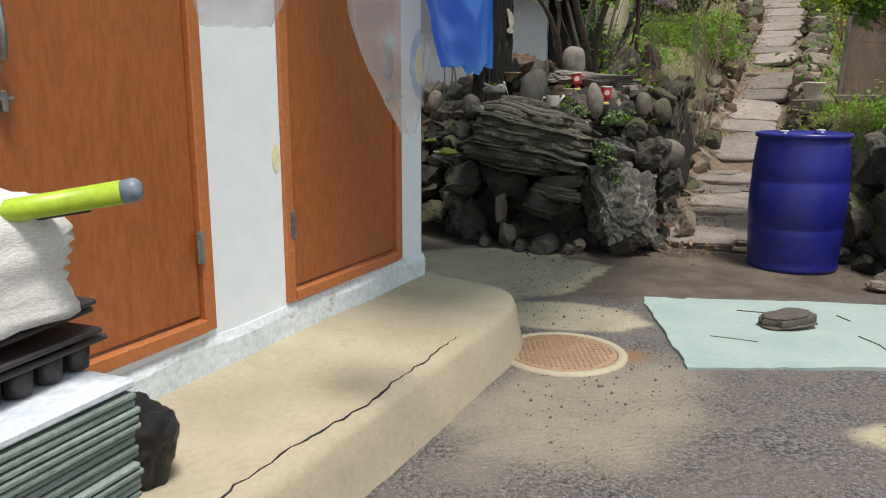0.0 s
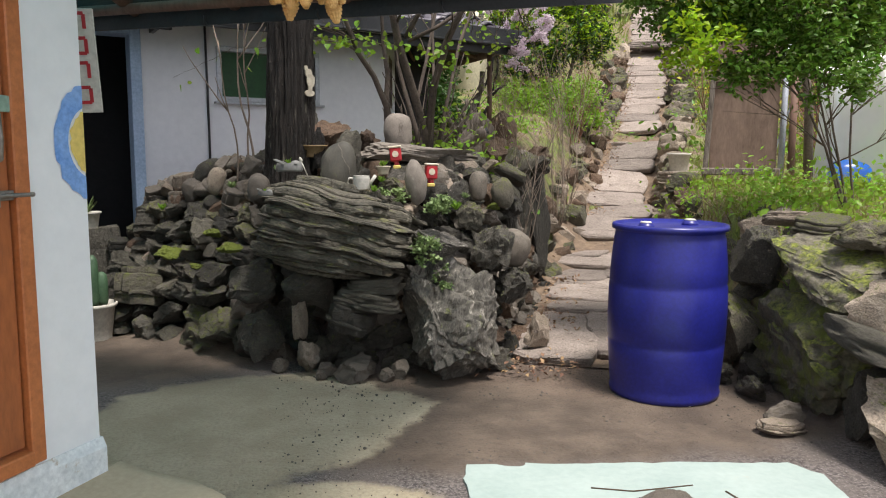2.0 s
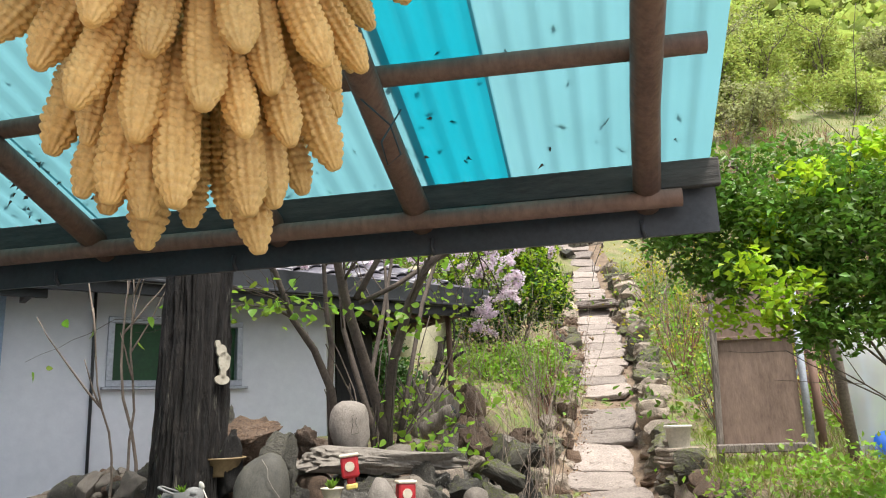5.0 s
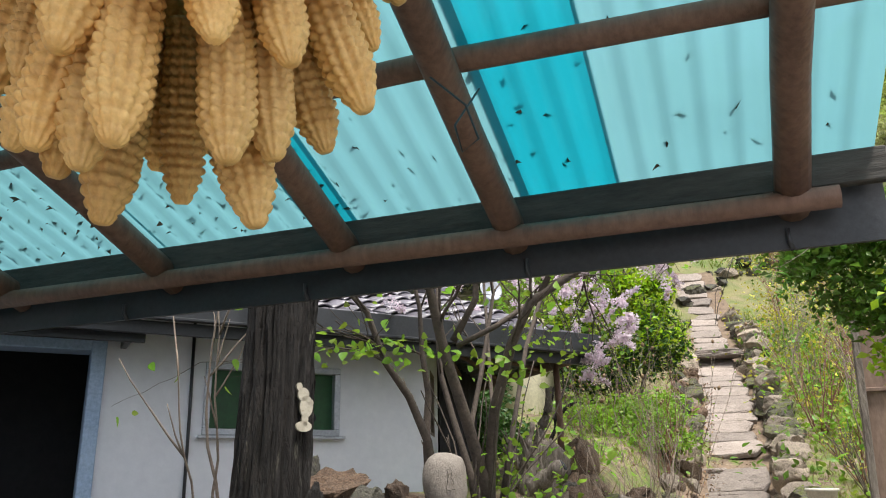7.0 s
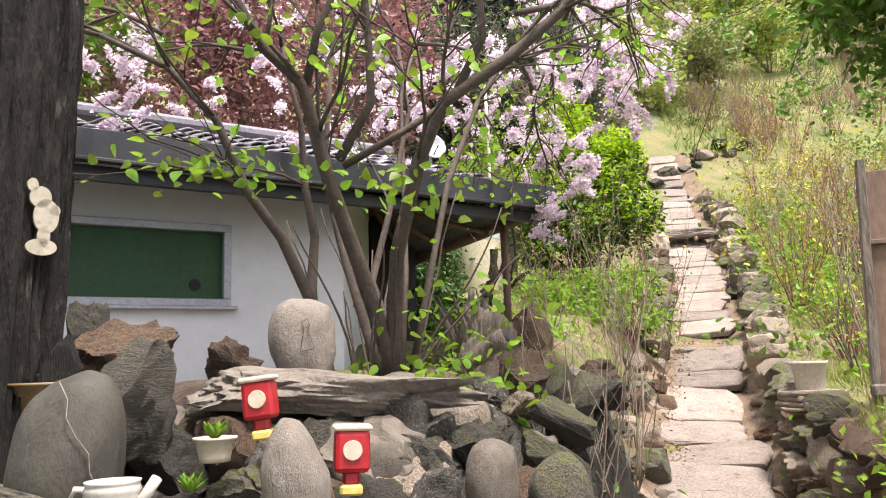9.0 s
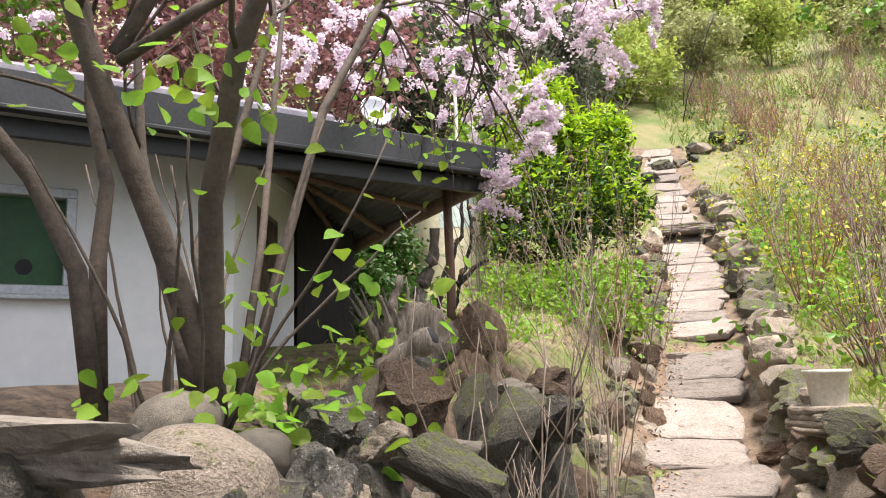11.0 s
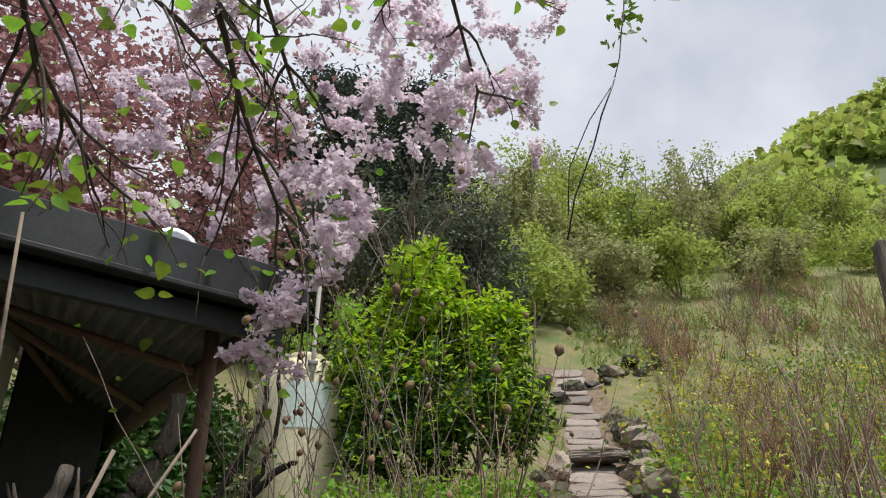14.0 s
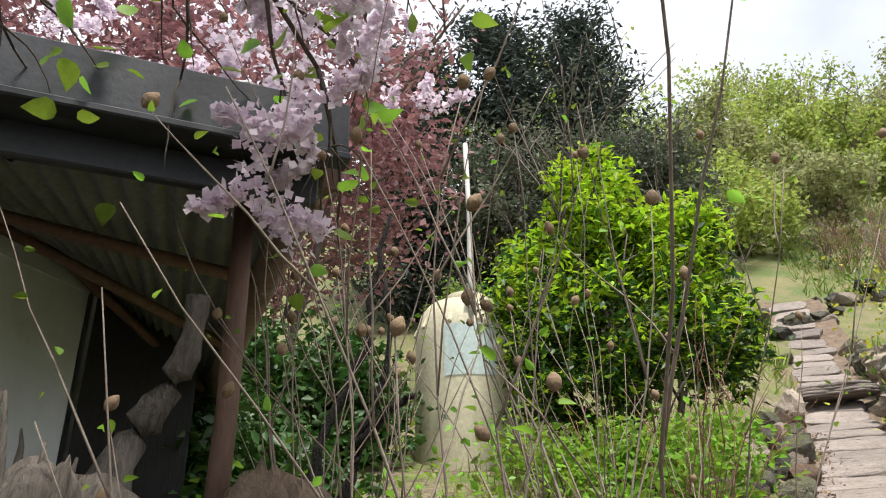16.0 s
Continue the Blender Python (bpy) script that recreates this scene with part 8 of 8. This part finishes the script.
# small-leaved creeper on the veined block
ob = ob_of("stonecrop", leaf_mesh("stonecrop", np.concatenate([cloud((1.13, 5.47, 0.78), (0.09, 0.03, 0.10), 500, 3), cloud((1.24, 5.5, 0.60), (0.06, 0.03, 0.08), 300, 4), cloud((1.26, 5.58, 1.0), (0.11, 0.08, 0.05), 600, 5), cloud((0.95, 5.75, 1.06), (0.12, 0.05, 0.05), 300, 6)]), 0.018, 5, 0.004, (1.0, 0.9), 0.0), M_SUCC)
tagged(ob, "grey-green stonecrop creeping over the rocks", "plant", kind="stuff")


def lantern(m, lean):
    t = thing("toy_lantern", "small red plastic lantern with a cream disc and yellow foot", "ornament", m @ pose(0, 0, 0, 0, lean, 0), "red lanterns on the mound")
    bm = box(0.072, 0.055, 0.085, 0, 0, 0.085, bevel=0.010, seg=2)
    part("body", bm, M_RED, t)
    part("lid", box(0.080, 0.062, 0.012, 0, 0, 0.132, bevel=0.004), M_CREAM, t, "cream lid")
    part("neck", box(0.034, 0.034, 0.03, 0, 0, 0.032, bevel=0.006), M_RED, t)
    part("foot", box(0.046, 0.044, 0.022, 0, 0, 0.009, bevel=0.005), M_YELLOW, t, "yellow foot")
    bm = bmesh.new()
    bmesh.ops.create_cone(bm, cap_ends=True, segments=22, radius1=0.020, radius2=0.019, depth=0.005, matrix=Matrix.Translation((0, -0.0295, 0.088)) @ Matrix.Rotation(radians(90), 4, "X"))
    part("disc", bm, M_CREAM, t, "cream disc")


lantern(pose(1.02, 6.02, 1.205, 0, 0, -8), -6)
lantern(pose(1.21, 5.87, 1.10, 0, 0, 5), 2)


def jug():
    t = thing("watering_jug", "white ribbed ceramic jug planter on the slate", "jug", pose(0.79, 5.72, 1.085, 0, 0, -12))
    prof = [(0.038, 0.0), (0.046, 0.004)]
    for k in range(6):
        z = 0.010 + 0.011 * k
        prof += [(0.050, z), (0.047, z + 0.007)]
    prof += [(0.046, 0.078), (0.049, 0.082), (0.044, 0.082), (0.040, 0.070)]
    ob_of("body", lathe(prof, 28, "jug_body"), M_WHITE, t)
    tube("handle", [(-0.045, 0, 0.066), (-0.070, 0, 0.068), (-0.082, 0, 0.046), (-0.070, 0, 0.022), (-0.047, 0, 0.018)], 0.006, M_WHITE, t, 8)
    tube("spout", [(0.043, 0, 0.03), (0.062, 0, 0.055), (0.082, 0, 0.085)], [0.014, 0.010, 0.010], M_WHITE, t, 10)


jug()


def clog(m, s, label):
    t = thing("shoe_planter", label, "shoe", m @ Matrix.Scale(s, 4))
    v, f = [], []
    n, rings = 18, ((0.0, 0.92), (0.012, 1.0), (0.035, 0.96), (0.05, 0.86))
    for z, k in rings:
        for i in range(n):
            a = 2 * math.pi * i / n
            w = 0.036 + 0.008 * math.cos(a)
            v.append((0.085 * math.cos(a) * k, w * math.sin(a) * k, z + (0.012 * max(0, math.cos(a)) if z > 0.03 else 0)))
    for r in range(3):
        for i in range(n):
            f.append((r * n + i, r * n + (i + 1) % n, (r + 1) * n + (i + 1) % n, (r + 1) * n + i))
    f.append(tuple(reversed(range(n))))
    ob_of("shell", mesh_from("clog_shell", v, f, True), M_CLOG, t)
    ob_of("toe_cap", lathe([(0.034, 0.04), (0.030, 0.055), (0.018, 0.064), (0.004, 0.067)], 16, "toe_cap"), M_CLOG, t).location = (0.042, 0, 0.0)
    tube("strap", [(-0.02, -0.036, 0.045), (-0.085, -0.02, 0.07), (-0.085, 0.02, 0.07), (-0.02, 0.036, 0.045)], 0.005, M_CLOG, t, 6)
    agave(t, 0.045, 8, 0.04, 0.006, M_LEAF, 31)


M_CLOG = mat("grey_foam_rubber", (0.15, 0.15, 0.14), (0.21, 0.21, 0.20), 0.7, 8, 60, 0.1)
clog(pose(0.37, 5.93, 1.185, 0, 0, -15), 1.0, "pale grey foam clog used as a planter")
clog(pose(0.24, 5.80, 1.05, 0, 0, -20), 0.55, "small grey child's clog used as a planter")


def spoon_and_shells():
    tube_ob = thing("garden_spoon", "white plastic spoon stuck upright among the stones", "spoon", pose(0.47, 5.93, 1.18, 10, -22, 0))
    tube("stem", [(0, 0, -0.06), (0, 0, 0.07)], 0.0025, M_POT, tube_ob, 6)
    ob_of("bowl", lathe([(0.002, 0.0), (0.014, 0.012), (0.017, 0.026), (0.012, 0.042), (0.002, 0.05)], 12, "spoon_bowl"), M_POT, tube_ob).matrix_basis = Matrix.Translation((0, 0, 0.065)) @ Matrix.Diagonal((0.6, 0.3, 0.7, 1))


spoon_and_shells()


def toy_board():
    """A plain flat white cut-out nailed to the trunk: three rounded shapes one over the other."""
    bm = bmesh.new()
    for x, z, rx, rz in ((0.0, 0.0, 0.034, 0.020), (0.004, 0.026, 0.014, 0.026), (0.008, 0.075, 0.028, 0.042), (-0.006, 0.120, 0.024, 0.026), (-0.024, 0.148, 0.012, 0.016), (0.026, 0.090, 0.012, 0.014)):
        bmesh.ops.create_cone(bm, cap_ends=True, segments=22, radius1=1, radius2=1, depth=0.010, matrix=Matrix.Translation((x, 0, z)) @ Matrix.Rotation(radians(90), 4, "X") @ Matrix.Diagonal((rx, rz, 1, 1)))
    o = part("ornament_board", bm, mat("aged_cream_paint", (0.34, 0.30, 0.23), (0.47, 0.43, 0.34), 0.7, 14, 60, 0.2, spots=(0.20, 0.16, 0.11), spot_scale=40, spot_at=0.64), None, "", pose(0.492, 6.115, 1.66, 0, 0, 35))
    tagged(o, "cream cut-out ornament board fixed to the dark trunk", "ornament")


toy_board()


# ---------------------------------------------------------------- hanging corn
def cob_mesh(seed, stub):
    r = random.Random(seed)
    rows, rings, per = 12, 77, 4
    v, f = [], []
    sides = rows * per
    for i in range(rings):
        u = i / (rings - 1)
        z = -0.20 * u
        base = 0.0205 * (0.80 + 0.35 * math.sin(min(1, u * 1.25 + 0.12) * math.pi * 0.62)) * (1 - max(0, u - 0.80) ** 1.4 * 6.5)
        base = max(base, 0.003)
        ring = abs(math.sin(u * math.pi * 19))
        for k in range(sides):
            a = 2 * math.pi * (k + 0.25 * math.sin(u * 3 + seed)) / sides
            row = abs(math.sin(a * rows / 2))
            bump = (0.35 + 0.65 * row ** 0.6) * (0.55 + 0.45 * ring ** 0.6)
            rr = base * (0.64 + 0.44 * bump) + r.uniform(-0.0004, 0.0004)
            v.append((rr * math.cos(a) + 0.004 * math.sin(u * 2.5 + seed), rr * math.sin(a), z))
    for i in range(rings - 1):
        for k in range(sides):
            k2 = (k + 1) % sides
            f.append((i * sides + k, i * sides + k2, (i + 1) * sides + k2, (i + 1) * sides + k))
    f.append(tuple(reversed(range(sides))))
    f.append(tuple((rings - 1) * sides + k for k in range(sides)))
    me = mesh_from("corn_cob", v, f, True)
    me.materials.append(M_COB)
    return me


M_COB = mat("dry_corn", (0.66, 0.37, 0.11), (0.80, 0.52, 0.20), 0.55, 26, 120, 0.15, vary=0.16, spots=(0.40, 0.20, 0.06), spot_scale=30, spot_at=0.70)


def corn():
    t = thing("corn_bunch", "large bunch of dried yellow corn cobs hanging from the canopy rafters", "corn", pose(0.565, 3.80, 0.015))
    meshes = [cob_mesh(k, 0.02) for k in range(3)]
    r = random.Random(17)
    n = 78
    for i in range(n):
        u = i / n
        a = i * 2.39996
        rad = 0.04 + 0.13 * (1 - u) ** 0.6
        zt = 2.30 - 0.40 * u + r.uniform(-0.02, 0.02)
        tilt = 10 + 44 * (1 - u) ** 1.4 + r.uniform(-8, 8)
        m = Matrix.Translation((rad * math.cos(a), rad * math.sin(a), zt)) @ Matrix.Rotation(a, 4, "Z") @ Matrix.Rotation(radians(-tilt), 4, "Y") @ Matrix.Rotation(r.uniform(0, 6), 4, "Z") @ Matrix.Scale(r.uniform(0.88, 1.14), 4)
        ob_of("corn_cob", meshes[i % 3], None, t, m)
    v = []
    hm = leaf_mesh("husk", cloud((0, 0, 2.30), (0.13, 0.13, 0.10), 160, 9), 0.11, 9, 0.02, (1.0, 0.22), -0.2)
    tagged(ob_of("husk", hm, M_HUSK, t, None, "twisted dry husks"), kind="stuff")
    tube("cord", [(0, 0, 2.2), (0.01, 0, 2.42), (0.0, 0.02, 2.58)], 0.006, M_HUSK, t, 6)
    w = [(0.86, 4.36, 2.17), (0.92, 4.33, 2.10), (0.94, 4.32, 2.03), (0.91, 4.31, 2.0), (0.90, 4.33, 2.06), (0.95, 4.36, 2.15)]
    o = tube("wire_loop", w, 0.0022, M_BLACK, None, 5)
    tagged(o, "thin dark wire twisted round a rafter", "wire")


corn()


# ---------------------------------------------------------------- plastic bags hanging by the shed
def hanging_bag(name, label, top, width, drop, tip, material, seed, flat=0.07, yaw=25, blunt=0.25):
    """A film bag hung by its mouth, with folds, gathered to a point below."""
    t = thing(name, label, "plastic bag", pose(*top, 0, 0, yaw))
    v, f = [], []
    nz, na = 26, 40
    for i in range(nz + 1):
        u = i / nz
        w = width * 0.5 * (0.55 + 0.75 * math.sin(min(1, u * 1.6) * math.pi * 0.5)) * (1 - (1 - blunt) * max(0, (u - 0.45) / 0.55) ** 1.3)
        for k in range(na):
            a = 2 * math.pi * k / na
            fold = 1 + 0.16 * noise.noise(Vector((math.cos(a) * 2.5 + seed, math.sin(a) * 2.5, u * 2.2))) + 0.10 * noise.noise(Vector((math.cos(a) * 6, math.sin(a) * 6 + seed, u * 5)))
            v.append((w * math.cos(a) * fold + tip * u * u, flat * math.sin(a) * fold * (0.4 + 0.6 * (1 - u)) + 0.02 * noise.noise(Vector((a, u * 6, seed))), -drop * u + 0.03 * noise.noise(Vector((math.cos(a) * 2, u, seed)))))
    for i in range(nz):
        for k in range(na):
            k2 = (k + 1) % na
            f.append((i * na + k, i * na + k2, (i + 1) * na + k2, (i + 1) * na + k))
    ob_of("film", mesh_from(name + "_film", v, f, True), material, t)
    tube("string", [(0, 0, 0.0), (0.01, 0, 0.35), (0.0, 0.0, 0.78)], 0.003, M_HUSK, t, 5)


hanging_bag("clear_bag", "clear plastic bag hanging on a string near the shed", (-0.15, 2.02, 1.72), 0.20, 0.64, 0.05, M_FILM, 3.0, blunt=0.12)
hanging_bag("blue_bag", "bright blue plastic bag hanging on a string near the shed", (0.015, 1.98, 1.75), 0.15, 0.50, 0.04, M_BLUEBAG, 9.0, blunt=0.7)
hanging_bag("clear_bag", "clear plastic bag hanging on a string near the shed", (-0.42, 1.75, 1.75), 0.22, 0.42, -0.05, M_FILM, 14.0, blunt=0.5)
tube("hanging_line", [(-0.9, 1.45, 2.50), (-0.42, 1.75, 2.53), (-0.20, 2.02, 2.50), (0.03, 1.98, 2.53), (0.35, 2.1, 2.62)], 0.006, M_BLACK, None, 6)
tagged(bpy.data.objects["hanging_line"], "dark cord strung under the canopy", "cord")


# ---------------------------------------------------------------- seedling trays, sack and tool on the step
def tray_stack():
    base = SHED @ pose(-2.90, -0.60, 0.240, 0, 0, 4)
    t = thing("tray_stack", "stack of grey-green foam trays on the concrete step", "tray stack", base)
    r = random.Random(4)
    me = bpy.data.meshes.new("foam_tray")
    bm = box(0.62, 0.46, 0.011, 0, 0, 0, bevel=0.003)
    bm.to_mesh(me)
    bm.free()
    me.materials.append(M_FOAM)
    for k in range(34):
        ob_of("foam_tray", me, None, t, pose(r.uniform(-0.006, 0.006), r.uniform(-0.006, 0.006), 0.008 + k * 0.0137, 0, 0, r.uniform(-0.7, 0.7)))
    z = 0.008 + 34 * 0.0137
    part("white_tray", box(0.62, 0.46, 0.016, 0, 0, z + 0.006, bevel=0.004), M_WHITEFOAM, t, "pale blue-white foam tray")
    b = thing("seedling_trays", "black plastic seedling trays stacked on the foam trays", "seedling tray", base @ pose(0.045, 0.035, z + 0.018, 0, 0, 5))
    for k in range(4):
        bm = box(0.55, 0.40, 0.010, 0, 0, 0.045 + k * 0.024, bevel=0.003)
        part("tray", bm, M_BLACKP, b, "", pose(r.uniform(-0.01, 0.01), r.uniform(-0.01, 0.01), 0, r.uniform(-2, 2), 0, r.uniform(-2, 2)))
    cup = lathe([(0.018, 0.0), (0.021, 0.002), (0.025, 0.042)], 10, "cell")
    cup.materials.append(M_BLACKP)
    for i in range(9):
        for j in (0, 1, 5):
            ob_of("cell", cup, None, b, pose(-0.24 + i * 0.06, -0.17 + j * 0.068, 0.0))
    s = thing("sack", "crumpled white plastic sack lying on the trays", "sack", base @ pose(-0.04, 0.05, z + 0.145, 0, 0, 0))
    o = ob_of("film", rock_mesh("sack_film", 88, 5, 0.10, 0.0, 0.93, True), M_SACK, s, Matrix.LocRotScale((0.02, 0, 0.085), None, (0.60, 0.44, 0.20)))
    h = thing("tool", "lime green and grey tool handle laid on the sack", "tool handle", base @ pose(0.15, -0.10, z + 0.292, 0, -7, -60))
    tube("grip", [(-0.10, 0, 0), (0.22, 0, 0.012)], [0.017, 0.018], M_LIME, h, 16, "lime green grip")
    tube("end_cap", [(0.221, 0, 0.012), (0.240, 0, 0.0128), (0.247, 0, 0.013)], [0.018, 0.018, 0.012], M_GREYP, h, 16, "grey end cap")
    tube("shaft", [(-0.45, 0, -0.012), (-0.101, 0, 0)], 0.015, M_GREYP, h, 14, "dark grey shaft")
    tube("under_bar", [(-0.45, 0.03, -0.02), (0.16, 0.03, -0.005)], 0.010, M_BLACKP, h, 10)
    bag = ob_of("black_bag", rock_mesh("black_bag", 89, 5, 0.6, 0.0, 0.1, True), M_BLACKBAG, None, pose(-0.75, 1.72, 0.34, 10, 20, 0) @ Matrix.Diagonal((0.15, 0.17, 0.26, 1)))
    tagged(bag, "crumpled glossy black plastic bag on the step", "plastic bag")


M_FOAM = mat("grey_green_foam", (0.16, 0.205, 0.175), (0.25, 0.30, 0.26), 0.85, 10, 90, 0.5, vary=0.25)
M_WHITEFOAM = mat("pale_foam", (0.55, 0.60, 0.66), (0.66, 0.70, 0.75), 0.8, 10, 60, 0.3)
M_BLACKP = mat("black_plastic", (0.022, 0.018, 0.018), (0.045, 0.038, 0.038), 0.5, 10, 60, 0.1)
M_SACK = mat("white_woven_sack", (0.62, 0.60, 0.56), (0.74, 0.72, 0.68), 0.6, 5, 60, 0.3, spots=(0.45, 0.43, 0.38), spot_scale=6, spot_at=0.68)
M_LIME = mat("lime_plastic", (0.36, 0.50, 0.02), (0.42, 0.56, 0.04), 0.4, 8, 60, 0.05)
M_GREYP = mat("grey_blue_plastic", (0.13, 0.16, 0.20), (0.20, 0.24, 0.29), 0.45, 8, 60, 0.05)
M_BLACKBAG = mat("glossy_black_film", (0.006, 0.006, 0.007), (0.014, 0.014, 0.016), 0.22, 8, 60, 0.6, bump_dist=0.02)
tray_stack()


# ---------------------------------------------------------------- sign and paint on the shed
def sign():
    t = thing("hanging_sign", "narrow white board with red lettering fixed behind the shed corner", "sign", pose(-0.235, 4.22, 1.43, 0, -3, 10))
    part("board", box(0.115, 0.012, 0.36, 0, 0, 0.18, bevel=0.003), M_WHITE, t)
    r = random.Random(2)
    for k in range(4):
        z = 0.315 - 0.085 * k
        bm = bmesh.new()
        for sx, sz, x, zz in ((0.05, 0.012, 0, 0.028), (0.012, 0.05, -0.02, 0.0), (0.012, 0.05, 0.025, 0.0), (0.05, 0.012, 0, -0.024))[: 3 + k % 2]:
            box(sx, 0.003, sz, x, -0.0075, z + zz, bm=bm)
        part("letter_bar", bm, M_RED, t, "red painted stroke block")


sign()


def painted_sun():
    """A sprayed blue ring round a yellow disc at the edge of the wall."""
    r = random.Random(9)
    for name, r0, r1, material, y, label in (("paint_ring", 0.10, 0.160, M_BLUEP, -0.0025, "sprayed blue ring on the white wall"), ("paint_disc", 0.0, 0.092, M_YELLOW, -0.003, "sprayed yellow disc on the white wall"), ("paint_smudge", 0.0, 0.045, M_YELLOWP, -0.0025, "faint yellow paint smudge on the white wall")):
        cx, cz = (0.035, 1.32) if name != "paint_smudge" else (-1.165, 0.95)
        v, f = [], []
        n = 60
        for k in range(n):
            a = 2 * math.pi * k / n
            for rad in (r0, r1 * (1 + 0.10 * noise.noise(Vector((math.cos(a) * 4, math.sin(a) * 4, r1 * 30))) + r.uniform(-0.03, 0.03))):
                x = cx + rad * math.cos(a) * (1.0 if name != "paint_smudge" else 0.5)
                v.append((min(x, -0.001), y, cz + rad * 1.12 * math.sin(a)))
        for k in range(n):
            k2 = (k + 1) % n
            f.append((2 * k, 2 * k + 1, 2 * k2 + 1, 2 * k2))
        o = ob_of(name, mesh_from(name, v, f), material, None, SHED)
        tagged(o, label, "paint mark", kind="structure")


M_YELLOWP = mat("faint_yellow_paint", (0.70, 0.66, 0.36), (0.76, 0.72, 0.46), 0.8, 8, 50, 0.05)
painted_sun()

# ---------------------------------------------------------------- small litter
random.seed(71)
pebble = rock_mesh("pebble", 3, 1, 0.3)
pebble.materials.append(M_ROCKG)
verts, faces = [], []
src_v, src_f = [tuple(v.co) for v in pebble.vertices], [tuple(p.vertices) for p in pebble.polygons]
for i in range(3200):
    x, y = random.uniform(0.3, 3.0), random.uniform(0.9, 5.7)
    if 1.05 < x < 2.6 and 3.1 < y < 4.3:
        continue
    s = random.uniform(0.003, 0.012) if random.random() < 0.9 else random.uniform(0.012, 0.022)
    o = len(verts)
    verts += [(x + a * s, y + b * s, h_at(x, y) + c * s + 0.002) for a, b, c in src_v]
    faces += [tuple(k + o for k in q) for q in src_f]
tagged(ob_of("gravel", mesh_from("gravel", verts, faces), M_ROCKG), "loose grit scattered over the yard", "gravel", kind="stuff")
r = np.random.RandomState(72)
n = 5200
y = r.uniform(5.4, 16.0, n)
x = np.interp(y, PATH_Y, PATH_X) + r.choice((-1, 1), n) * np.abs(r.normal(0.42, 0.16, n))
z = height(x, y) + 0.045
keep = z < 3.2
ob = ob_of("leaf_litter", leaf_mesh("leaf_litter", np.stack([x, y, z], -1)[keep], 0.034, 73, 0.01, (1.0, 0.6), 0.0, 0.15, up=2.0), mat("brown_fallen_leaf", (0.16, 0.085, 0.045), (0.34, 0.21, 0.12), 0.85, 5, 30, 0, vary=0.4, hue=0.02))
tagged(ob, "brown fallen leaves along the edges of the steps", "leaf litter", kind="stuff")
